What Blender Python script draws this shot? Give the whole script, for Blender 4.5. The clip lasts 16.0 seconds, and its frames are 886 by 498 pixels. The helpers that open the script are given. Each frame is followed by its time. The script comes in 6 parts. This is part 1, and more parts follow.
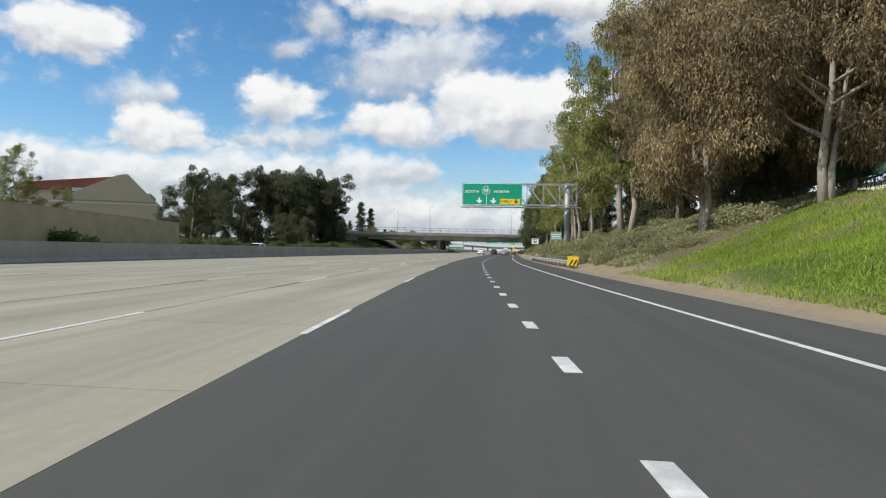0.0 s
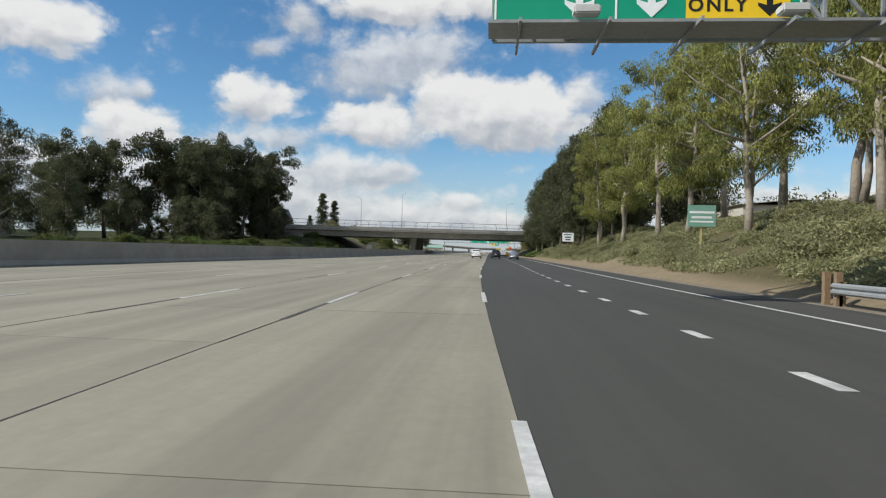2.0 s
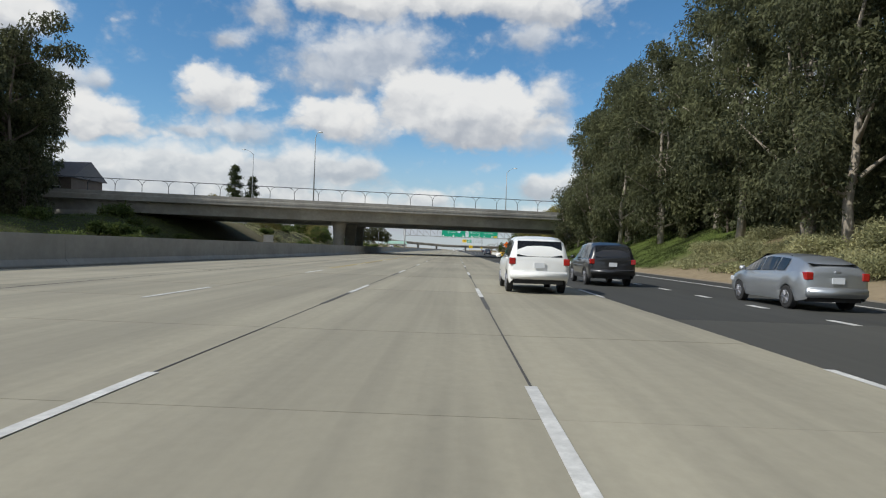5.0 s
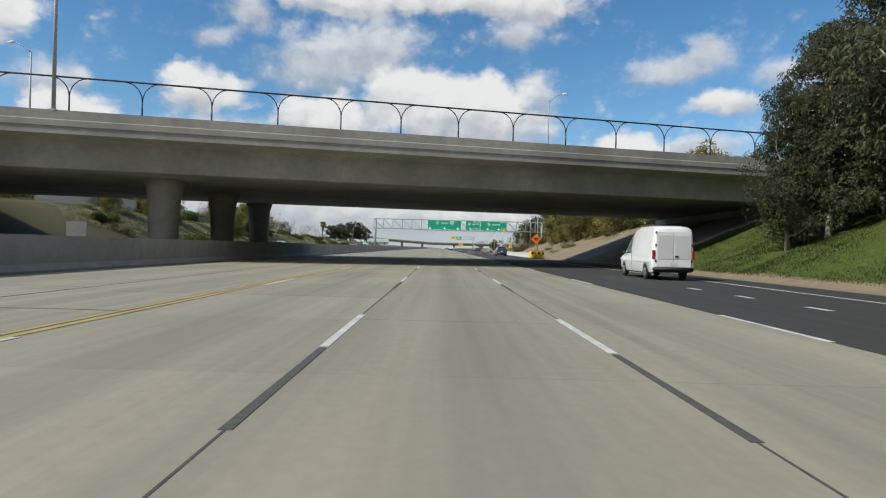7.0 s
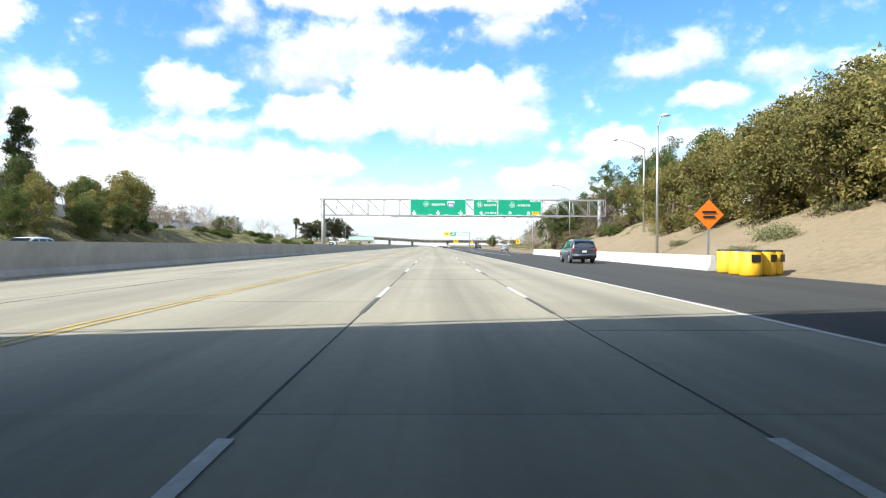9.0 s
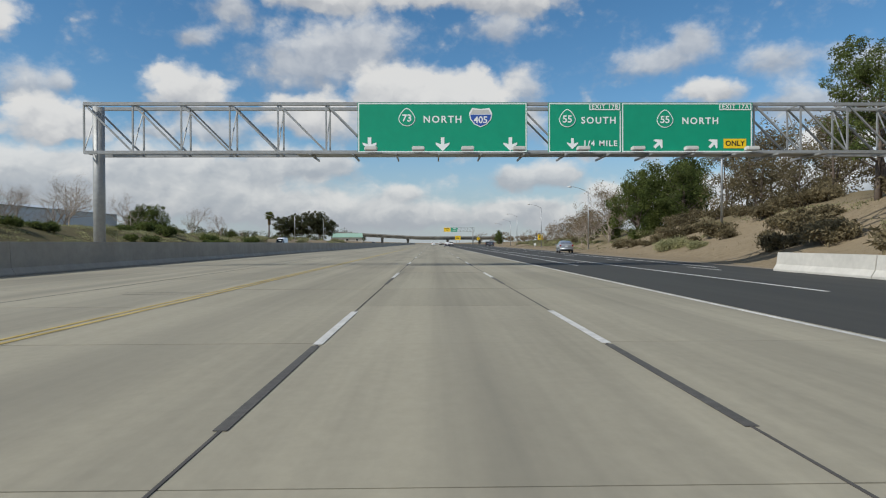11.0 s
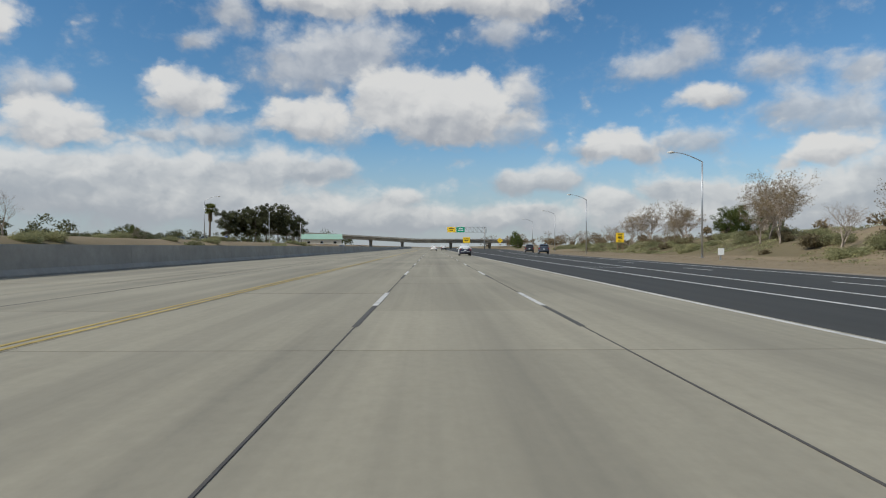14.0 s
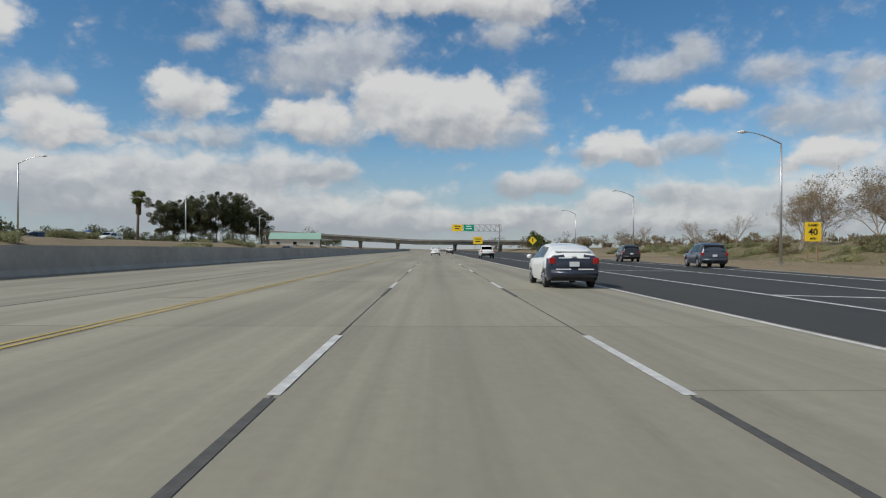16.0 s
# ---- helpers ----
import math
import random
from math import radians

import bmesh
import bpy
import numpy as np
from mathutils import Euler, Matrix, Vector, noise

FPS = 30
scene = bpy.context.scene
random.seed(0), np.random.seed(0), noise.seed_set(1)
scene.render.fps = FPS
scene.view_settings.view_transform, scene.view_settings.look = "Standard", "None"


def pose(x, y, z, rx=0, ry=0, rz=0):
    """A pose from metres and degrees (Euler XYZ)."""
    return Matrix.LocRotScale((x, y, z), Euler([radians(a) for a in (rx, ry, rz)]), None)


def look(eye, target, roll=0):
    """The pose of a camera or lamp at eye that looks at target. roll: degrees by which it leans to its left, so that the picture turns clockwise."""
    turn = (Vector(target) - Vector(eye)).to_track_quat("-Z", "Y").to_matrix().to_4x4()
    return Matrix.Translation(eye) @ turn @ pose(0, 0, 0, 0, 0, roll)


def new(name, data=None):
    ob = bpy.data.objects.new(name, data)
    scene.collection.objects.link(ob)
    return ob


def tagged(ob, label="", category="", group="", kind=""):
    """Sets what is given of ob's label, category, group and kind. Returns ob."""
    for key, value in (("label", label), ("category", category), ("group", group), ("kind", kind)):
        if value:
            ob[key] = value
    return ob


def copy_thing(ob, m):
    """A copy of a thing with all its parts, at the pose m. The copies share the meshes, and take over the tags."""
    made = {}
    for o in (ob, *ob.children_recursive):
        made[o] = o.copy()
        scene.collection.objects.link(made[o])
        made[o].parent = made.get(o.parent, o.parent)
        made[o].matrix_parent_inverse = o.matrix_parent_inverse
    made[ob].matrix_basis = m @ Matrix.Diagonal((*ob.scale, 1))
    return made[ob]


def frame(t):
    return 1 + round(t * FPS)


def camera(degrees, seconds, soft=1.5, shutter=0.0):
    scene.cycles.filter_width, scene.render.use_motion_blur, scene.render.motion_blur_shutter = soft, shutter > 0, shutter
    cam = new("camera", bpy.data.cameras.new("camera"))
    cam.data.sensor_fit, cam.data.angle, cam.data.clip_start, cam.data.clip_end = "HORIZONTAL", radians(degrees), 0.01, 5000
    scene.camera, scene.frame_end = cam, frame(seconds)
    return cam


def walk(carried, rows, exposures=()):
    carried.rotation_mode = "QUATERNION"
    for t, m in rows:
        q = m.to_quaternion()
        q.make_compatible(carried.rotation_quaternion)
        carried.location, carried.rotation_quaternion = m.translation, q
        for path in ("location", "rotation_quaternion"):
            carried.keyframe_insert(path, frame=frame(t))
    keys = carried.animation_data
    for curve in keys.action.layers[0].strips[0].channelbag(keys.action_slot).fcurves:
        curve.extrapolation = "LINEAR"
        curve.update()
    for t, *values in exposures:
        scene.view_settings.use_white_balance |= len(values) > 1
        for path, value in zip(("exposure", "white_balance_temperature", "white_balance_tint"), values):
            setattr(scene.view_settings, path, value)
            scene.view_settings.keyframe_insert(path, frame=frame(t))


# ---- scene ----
cam = camera(72.4, 16.0, soft=1.15)
PATH = [
    (0, (14.808, -0.671, 1.29), (14.583, 1.317, 1.293), 1.0),
    (0.5, (12.904, 16.048, 1.29), (12.69, 18.036, 1.294), 0.5),
    (1, (11.086, 32.675, 1.29), (10.884, 34.665, 1.294), 1.0),
    (1.5, (9.334, 49.132, 1.29), (9.152, 51.124, 1.291), 1.4),
    (2, (8.008, 65.55, 1.29), (7.855, 67.544, 1.297), 1.3),
    (2.5, (7.039, 81.858, 1.29), (6.906, 83.853, 1.294), 1.3),
    (3, (6.183, 98.16, 1.29), (6.068, 100.157, 1.292), 0.9),
    (3.5, (5.273, 114.677, 1.29), (5.175, 116.674, 1.293), 1.2),
    (6, (1.908, 199.062, 1.29), (1.898, 201.062, 1.289), 1.7),
    (6.5, (1.638, 215.845, 1.29), (1.637, 217.845, 1.288), 1.5),
    (7, (1.458, 232.958, 1.29), (1.462, 234.958, 1.286), 1.4),
    (7.5, (1.427, 249.587, 1.29), (1.441, 251.587, 1.282), 0.9),
    (8, (1.36, 265.937, 1.29), (1.384, 267.937, 1.277), 0.4),
    (8.5, (1.36, 282.277, 1.29), (1.388, 284.277, 1.279), 0.3),
    (11, (1.453, 364.644, 1.28), (1.488, 366.644, 1.26), -0.2),
    (11.5, (1.443, 380.557, 1.28), (1.478, 382.557, 1.258), -0.1),
    (12, (1.387, 396.398, 1.28), (1.428, 398.397, 1.26), 0.0),
    (12.5, (1.394, 412.553, 1.28), (1.431, 414.552, 1.27), 0.2),
    (13, (1.409, 428.562, 1.28), (1.446, 430.562, 1.268), 0.0),
    (13.5, (1.366, 445.159, 1.28), (1.402, 447.159, 1.272), 0.0),
    (14, (1.229, 461.51, 1.28), (1.266, 463.509, 1.273), 0.0),
    (14.5, (1.367, 476.908, 1.28), (1.404, 478.908, 1.279), 0.2),
    (15, (1.609, 493.0, 1.28), (1.642, 494.999, 1.279), 0.0),
    (15.5, (1.557, 510.26, 1.28), (1.589, 512.259, 1.282), 0.1),
    (16, (1.388, 527.921, 1.28), (1.421, 529.92, 1.281), 0.2),
]
EXPOSURES = [(0.0, -0.05), (1.0, -0.2), (3.5, -0.27), (7.0, -0.25), (7.6, -0.05), (8.0, 0.3), (8.2, 0.55), (8.7, 0.98), (9.4, 0.3), (10.6, -0.46), (12.5, -0.42), (14.0, -0.52), (16.0, -0.6)]
walk(cam, [(t, look(eye, target, roll)) for t, eye, target, roll in PATH], EXPOSURES)

# ---------------------------------------------------------------- daylight
SUN_TO = Vector((-0.98, -0.5, 1.0)).normalized()
sun = new("sun", bpy.data.lights.new("sun", "SUN"))
sun.data.energy, sun.data.angle, sun.data.color = 5.0, radians(0.53), (1.0, 0.975, 0.905)
sun.matrix_world = look(SUN_TO * 100, (0, 0, 0))


def node(nt, kind, **props):
    n = nt.nodes.new(kind)
    for k, v in props.items():
        if k == "op":
            n.operation = v
        elif k == "blend":
            n.blend_type = v
        elif k == "dtype":
            n.data_type = v
        else:
            n.inputs[k.replace("_", " ")].default_value = v
    return n


def math_node(nt, op, a, b=None, c=None, clamp=False):
    n = nt.nodes.new("ShaderNodeMath")
    n.operation, n.use_clamp = op, clamp
    for i, v in enumerate((a, b, c)):
        if v is None:
            continue
        if isinstance(v, (int, float)):
            n.inputs[i].default_value = v
        else:
            nt.links.new(v, n.inputs[i])
    return n.outputs[0]


def mix_rgb(nt, fac, a, b, blend="MIX"):
    n = nt.nodes.new("ShaderNodeMix")
    n.data_type, n.blend_type = "RGBA", blend
    for sock, v in ((n.inputs[0], fac), (n.inputs[6], a), (n.inputs[7], b)):
        if isinstance(v, (int, float)):
            sock.default_value = v
        elif isinstance(v, tuple):
            sock.default_value = (*v, 1.0) if len(v) == 3 else v
        else:
            nt.links.new(v, sock)
    return n.outputs[2]


# clouds: azimuth to the right of +y, elevation, half width, half height, all in degrees
HEAPS = [
    (-31.8, 9.5, 4.0, 2.6), (-21.8, 13.1, 3.6, 2.5), (-12.4, 11.3, 3.8, 2.2), (-1.4, 12.4, 6.4, 3.5), (3.9, 12.4, 5.1, 3.3), (-4.6, 14.4, 2.6, 2.0),
    (-10.9, 21.4, 5.6, 1.8), (-0.3, 22.2, 5.9, 1.7), (8.2, 21.8, 5.3, 2.1), (25.0, 12.7, 3.3, 1.5), (16.9, 8.9, 5.2, 1.8), (33.6, 7.5, 3.2, 1.6),
    (-38.5, 16.5, 4.8, 3.0),
]
VEILS = [
    (-33.6, 12.2, 2.5, 1.8), (-31.0, 12.8, 1.0, 0.8), (-21.3, 17.5, 2.0, 0.9), (-19.5, 10.0, 3.5, 1.5), (-24.5, 9.7, 1.6, 0.5), (-11.6, 16.1, 5.1, 2.7),
    (-6.2, 17.9, 4.2, 2.6), (-8.3, 10.8, 2.6, 1.6), (8.4, 14.4, 2.2, 2.0), (7.1, 10.9, 3.7, 1.8), (6.6, 19.4, 2.5, 1.4), (-18.1, 20.2, 1.9, 1.6),
    (23.6, 16.9, 2.2, 1.8), (29.8, 14.7, 3.1, 1.4), (19.8, 15.6, 3.4, 1.2), (23.1, 9.2, 3.2, 1.1), (35.1, 10.4, 3.1, 2.1), (30.8, 11.3, 2.4, 1.6),
    (36.0, 13.8, 1.8, 1.4),
]
BANKS = [
    (7.9, 6.2, 3.0, 1.4), (11.6, 6.1, 2.3, 1.2), (-10.1, 7.3, 3.4, 1.7), (-14.9, 7.2, 2.5, 1.9), (-20.2, 6.5, 3.7, 2.4), (-25.8, 6.6, 3.6, 1.8),
    (-32.5, 5.6, 4.1, 2.0), (21.7, 5.3, 2.7, 1.3), (16.1, 4.2, 2.6, 1.1), (9.2, 3.5, 2.1, 0.7), (-2.7, 4.6, 2.1, 0.9), (26.7, 4.4, 4.8, 1.4),
    (34.0, 4.3, 4.5, 1.6), (-22.0, 3.8, 16.3, 2.2), (-3.5, 2.5, 13.8, 1.4), (24.5, 2.3, 14.8, 1.6), (-40.0, 6.0, 7.0, 2.2), (40.0, 6.0, 7.0, 2.4),
]
world = bpy.data.worlds.new("sky")
scene.world = world
world.use_nodes = True
nt = world.node_tree
nt.nodes.clear()
sky = nt.nodes.new("ShaderNodeTexSky")
sky.sky_type, sky.sun_disc = "NISHITA", False
sky.sun_elevation, sky.sun_rotation = math.asin(SUN_TO.z), math.atan2(SUN_TO.x, SUN_TO.y)
sky.altitude, sky.air_density, sky.dust_density, sky.ozone_density = 50, 1.0, 0.1, 3.0
coord = nt.nodes.new("ShaderNodeTexCoord")
sep = nt.nodes.new("ShaderNodeSeparateXYZ")
nt.links.new(coord.outputs["Generated"], sep.inputs[0])
az = math_node(nt, "MULTIPLY", math_node(nt, "ARCTAN2", sep.outputs[0], sep.outputs[1]), 180 / math.pi)
el = math_node(nt, "MULTIPLY", math_node(nt, "ARCSINE", sep.outputs[2]), 180 / math.pi)
flat = nt.nodes.new("ShaderNodeCombineXYZ")
nt.links.new(az, flat.inputs[0])
nt.links.new(math_node(nt, "MULTIPLY", el, 1.35), flat.inputs[1])


def sky_noise(scale, detail, rough, shift=(0, 0, 0)):
    m = nt.nodes.new("ShaderNodeMapping")
    m.inputs["Location"].default_value = shift
    nt.links.new(flat.outputs[0], m.inputs[0])
    n = node(nt, "ShaderNodeTexNoise", Scale=scale, Detail=detail, Roughness=rough)
    nt.links.new(m.outputs[0], n.inputs["Vector"])
    return n.outputs["Fac"]




def heaps(shift):
    """Rounded cauliflower heaps: inverted smooth cells at three sizes."""
    got = None
    for k, w in ((0.30, 0.60), (0.75, 0.28), (1.9, 0.12)):
        m = nt.nodes.new("ShaderNodeMapping")
        m.inputs["Location"].default_value = shift
        nt.links.new(wavy, m.inputs[0])
        v = nt.nodes.new("ShaderNodeTexVoronoi")
        v.feature = "SMOOTH_F1"
        v.inputs["Scale"].default_value = k
        v.inputs["Smoothness"].default_value = 0.35
        nt.links.new(m.outputs[0], v.inputs["Vector"])
        u = math_node(nt, "MULTIPLY", math_node(nt, "SUBTRACT", 1.0, v.outputs["Distance"]), w)
        got = u if got is None else math_node(nt, "ADD", got, u)
    return got


def ramp(value, lo, hi):
    n = nt.nodes.new("ShaderNodeMapRange")
    n.interpolation_type = "SMOOTHSTEP"
    nt.links.new(value, n.inputs[0])
    n.inputs[1].default_value, n.inputs[2].default_value = lo, hi
    return n.outputs[0]


# the sky's grid, ruffled so that no outline stays round
ruffle = nt.nodes.new("ShaderNodeTexNoise")
ruffle.inputs["Scale"].default_value, ruffle.inputs["Detail"].default_value, ruffle.inputs["Roughness"].default_value = 0.22, 6.0, 0.58
nt.links.new(flat.outputs[0], ruffle.inputs["Vector"])
wav = nt.nodes.new("ShaderNodeVectorMath")
wav.operation = "MULTIPLY_ADD"
nt.links.new(ruffle.outputs["Color"], wav.inputs[0])
wav.inputs[1].default_value, wav.inputs[2].default_value = (3.8, 2.8, 0.0), (-1.9, -1.4, 0.0)
wave = nt.nodes.new("ShaderNodeVectorMath")
wave.operation = "ADD"
nt.links.new(flat.outputs[0], wave.inputs[0])
nt.links.new(wav.outputs[0], wave.inputs[1])
wavy = wave.outputs[0]
sep_w = nt.nodes.new("ShaderNodeSeparateXYZ")
nt.links.new(wavy, sep_w.inputs[0])
az_w, el_w = sep_w.outputs[0], math_node(nt, "MULTIPLY", sep_w.outputs[1], 1 / 1.35)
puff, puff_up = heaps((0, 0, 0)), heaps((0.7, -0.9, 0))
grain = sky_noise(0.55, 7.0, 0.62, (4, 1, 6))


def field(clouds, under):
    """How deep in the nearest cloud a direction lies (1 at its heart, 0 at its rim) and how high in it; under: how flat the bases are."""
    deep, high = None, None
    for a, e, w, h in clouds:
        dx = math_node(nt, "MULTIPLY_ADD", az_w, 1 / w, -a / w)
        dy = math_node(nt, "MULTIPLY_ADD", el_w, 1 / h, -e / h)
        low = math_node(nt, "MULTIPLY", math_node(nt, "MINIMUM", dy, 0.0), under)
        r2 = math_node(nt, "MULTIPLY_ADD", dx, dx, math_node(nt, "MULTIPLY_ADD", dy, dy, math_node(nt, "MULTIPLY", low, low)))
        g = math_node(nt, "EXPONENT", math_node(nt, "MULTIPLY", r2, -1.1))
        gy = math_node(nt, "MULTIPLY", g, dy)
        deep = g if deep is None else math_node(nt, "ADD", deep, g)
        high = gy if high is None else math_node(nt, "ADD", high, gy)
    return deep, math_node(nt, "DIVIDE", high, math_node(nt, "ADD", deep, 0.05))


heap, heap_high = field(HEAPS, 0.9)
veil, veil_high = field(VEILS, 0.3)
bank, bank_high = field(BANKS, 0.5)
# scattered clouds all round, outside the fitted ones
back = math_node(nt, "MULTIPLY", math_node(nt, "SUBTRACT", math_node(nt, "ABSOLUTE", az), 48.0), 0.05, clamp=True)
heap = math_node(nt, "ADD", heap, math_node(nt, "MULTIPLY", math_node(nt, "MULTIPLY", sky_noise(0.06, 4.0, 0.55, (3, 9, 2)), back), 0.9))
swell = math_node(nt, "MULTIPLY_ADD", puff, 0.85, -0.52)
rough = math_node(nt, "ADD", swell, math_node(nt, "MULTIPLY_ADD", grain, 0.36, -0.18))
heap_d = math_node(nt, "ADD", heap, rough)
veil_d = math_node(nt, "ADD", math_node(nt, "MULTIPLY", veil, 0.85), math_node(nt, "MULTIPLY_ADD", grain, 0.9, math_node(nt, "MULTIPLY_ADD", puff, 0.5, -0.78)))
bank_d = math_node(nt, "ADD", math_node(nt, "MULTIPLY", bank, 0.9), rough)
relief = math_node(nt, "MULTIPLY", math_node(nt, "SUBTRACT", puff, puff_up), 0.75)
grey, white = (6.3, 6.75, 7.5), (12.4, 12.4, 12.2)


def toned(high, gain, base, dark):
    lit = math_node(nt, "ADD", math_node(nt, "MULTIPLY_ADD", high, gain, base), relief)
    return mix_rgb(nt, ramp(lit, 0.0, 1.0), dark, white)


vivid = node(nt, "ShaderNodeHueSaturation", Hue=0.495, Saturation=1.22, Value=1.8)
nt.links.new(sky.outputs[0], vivid.inputs["Color"])
haze = mix_rgb(nt, math_node(nt, "MULTIPLY", ramp(el, 11.0, 0.0), 0.8), vivid.outputs[0], (5.6, 6.9, 8.3))
sky_rgb = mix_rgb(nt, math_node(nt, "MULTIPLY", ramp(veil_d, -0.08, 0.70), 0.78), haze, toned(veil_high, 0.45, 0.45, grey))
sky_rgb = mix_rgb(nt, math_node(nt, "MULTIPLY", ramp(bank_d, -0.05, 0.60), 0.88), sky_rgb, toned(bank_high, 0.75, 0.42, (6.6, 7.1, 7.8)))
sky_rgb = mix_rgb(nt, math_node(nt, "MULTIPLY", ramp(heap_d, 0.10, 0.58), 0.96), sky_rgb, toned(heap_high, 0.75, 0.66, grey))
bg = node(nt, "ShaderNodeBackground", Strength=0.08)
nt.links.new(sky_rgb, bg.inputs[0])
out = nt.nodes.new("ShaderNodeOutputWorld")
nt.links.new(bg.outputs[0], out.inputs[0])

# ---------------------------------------------------------------- materials
MATS = {}


def material(name, color, rough=0.8, metal=0.0, vary=0.15, scale=3.0, big=0.25, big_scale=0.15, bump=0.15, bump_scale=40.0,
             coat=0.0, island=0.0, two=None, spec=0.5, transmission=0.0):
    """A surface with fine grain and broad stains; two: a second colour for the broad patches; island: shift per loose piece."""
    if name in MATS:
        return MATS[name]
    m = bpy.data.materials.new(name)
    m.use_nodes = True
    t = m.node_tree
    b = t.nodes["Principled BSDF"]
    b.inputs["Roughness"].default_value = rough
    b.inputs["Metallic"].default_value = metal
    b.inputs["Coat Weight"].default_value = coat
    b.inputs["Specular IOR Level"].default_value = spec
    b.inputs["Transmission Weight"].default_value = transmission
    co = t.nodes.new("ShaderNodeTexCoord")
    col = tuple(color)
    dark, light = tuple(c * (1 - vary) for c in col), tuple(min(1, c * (1 + vary)) for c in col)
    n1 = node(t, "ShaderNodeTexNoise", Scale=scale, Detail=6.0, Roughness=0.65)
    t.links.new(co.outputs["Object"], n1.inputs["Vector"])
    c1 = mix_rgb(t, math_node(t, "MULTIPLY_ADD", n1.outputs["Fac"], 2.2, -0.6, clamp=True), dark, light)
    n2 = node(t, "ShaderNodeTexNoise", Scale=big_scale, Detail=4.0, Roughness=0.6)
    t.links.new(co.outputs["Object"], n2.inputs["Vector"])
    f2 = math_node(t, "MULTIPLY_ADD", n2.outputs["Fac"], 3.0, -1.0, clamp=True)
    if two:
        c2 = mix_rgb(t, f2, c1, mix_rgb(t, n1.outputs["Fac"], tuple(c * (1 - vary) for c in two), tuple(c * (1 + vary) for c in two)))
    else:
        c2 = mix_rgb(t, math_node(t, "MULTIPLY", f2, big), c1, tuple(c * 0.55 for c in col))
    if island:
        geo = t.nodes.new("ShaderNodeNewGeometry")
        hs = t.nodes.new("ShaderNodeHueSaturation")
        t.links.new(c2, hs.inputs["Color"])
        t.links.new(math_node(t, "MULTIPLY_ADD", geo.outputs["Random Per Island"], 2 * island, 1 - island), hs.inputs["Value"])
        c2 = hs.outputs[0]
    t.links.new(c2, b.inputs["Base Color"])
    if bump:
        n3 = node(t, "ShaderNodeTexNoise", Scale=bump_scale, Detail=4.0, Roughness=0.6)
        t.links.new(co.outputs["Object"], n3.inputs["Vector"])
        bp = node(t, "ShaderNodeBump", Strength=bump, Distance=0.02)
        t.links.new(n3.outputs["Fac"], bp.inputs["Height"])
        t.links.new(bp.outputs[0], b.inputs["Normal"])
    MATS[name] = m
    return m


def leaf_material(name, color, second, vary=0.35):
    if name in MATS:
        return MATS[name]
    m = bpy.data.materials.new(name)
    m.use_nodes = True
    t = m.node_tree
    b = t.nodes["Principled BSDF"]
    geo = t.nodes.new("ShaderNodeNewGeometry")
    co = t.nodes.new("ShaderNodeTexCoord")
    n = node(t, "ShaderNodeTexNoise", Scale=0.35, Detail=3.0)
    t.links.new(co.outputs["Object"], n.inputs["Vector"])
    info = t.nodes.new("ShaderNodeObjectInfo")
    mixed = mix_rgb(t, math_node(t, "MULTIPLY_ADD", n.outputs["Fac"], 2.4, -0.7, clamp=True), tuple(color), tuple(second))
    hs = t.nodes.new("ShaderNodeHueSaturation")
    t.links.new(mixed, hs.inputs["Color"])
    v = math_node(t, "MULTIPLY_ADD", geo.outputs["Random Per Island"], 2 * vary, 1 - vary)
    v = math_node(t, "MULTIPLY", v, math_node(t, "MULTIPLY_ADD", info.outputs["Random"], 0.4, 0.8))
    t.links.new(v, hs.inputs["Value"])
    t.links.new(hs.outputs[0], b.inputs["Base Color"])
    b.inputs["Roughness"].default_value = 0.75
    b.inputs["Specular IOR Level"].default_value = 0.25
    tr = t.nodes.new("ShaderNodeBsdfTranslucent")
    t.links.new(hs.outputs[0], tr.inputs["Color"])
    ms = node(t, "ShaderNodeMixShader", Fac=0.4)
    t.links.new(b.outputs[0], ms.inputs[1])
    t.links.new(tr.outputs[0], ms.inputs[2])
    t.links.new(ms.outputs[0], t.nodes["Material Output"].inputs["Surface"])
    MATS[name] = m
    return m


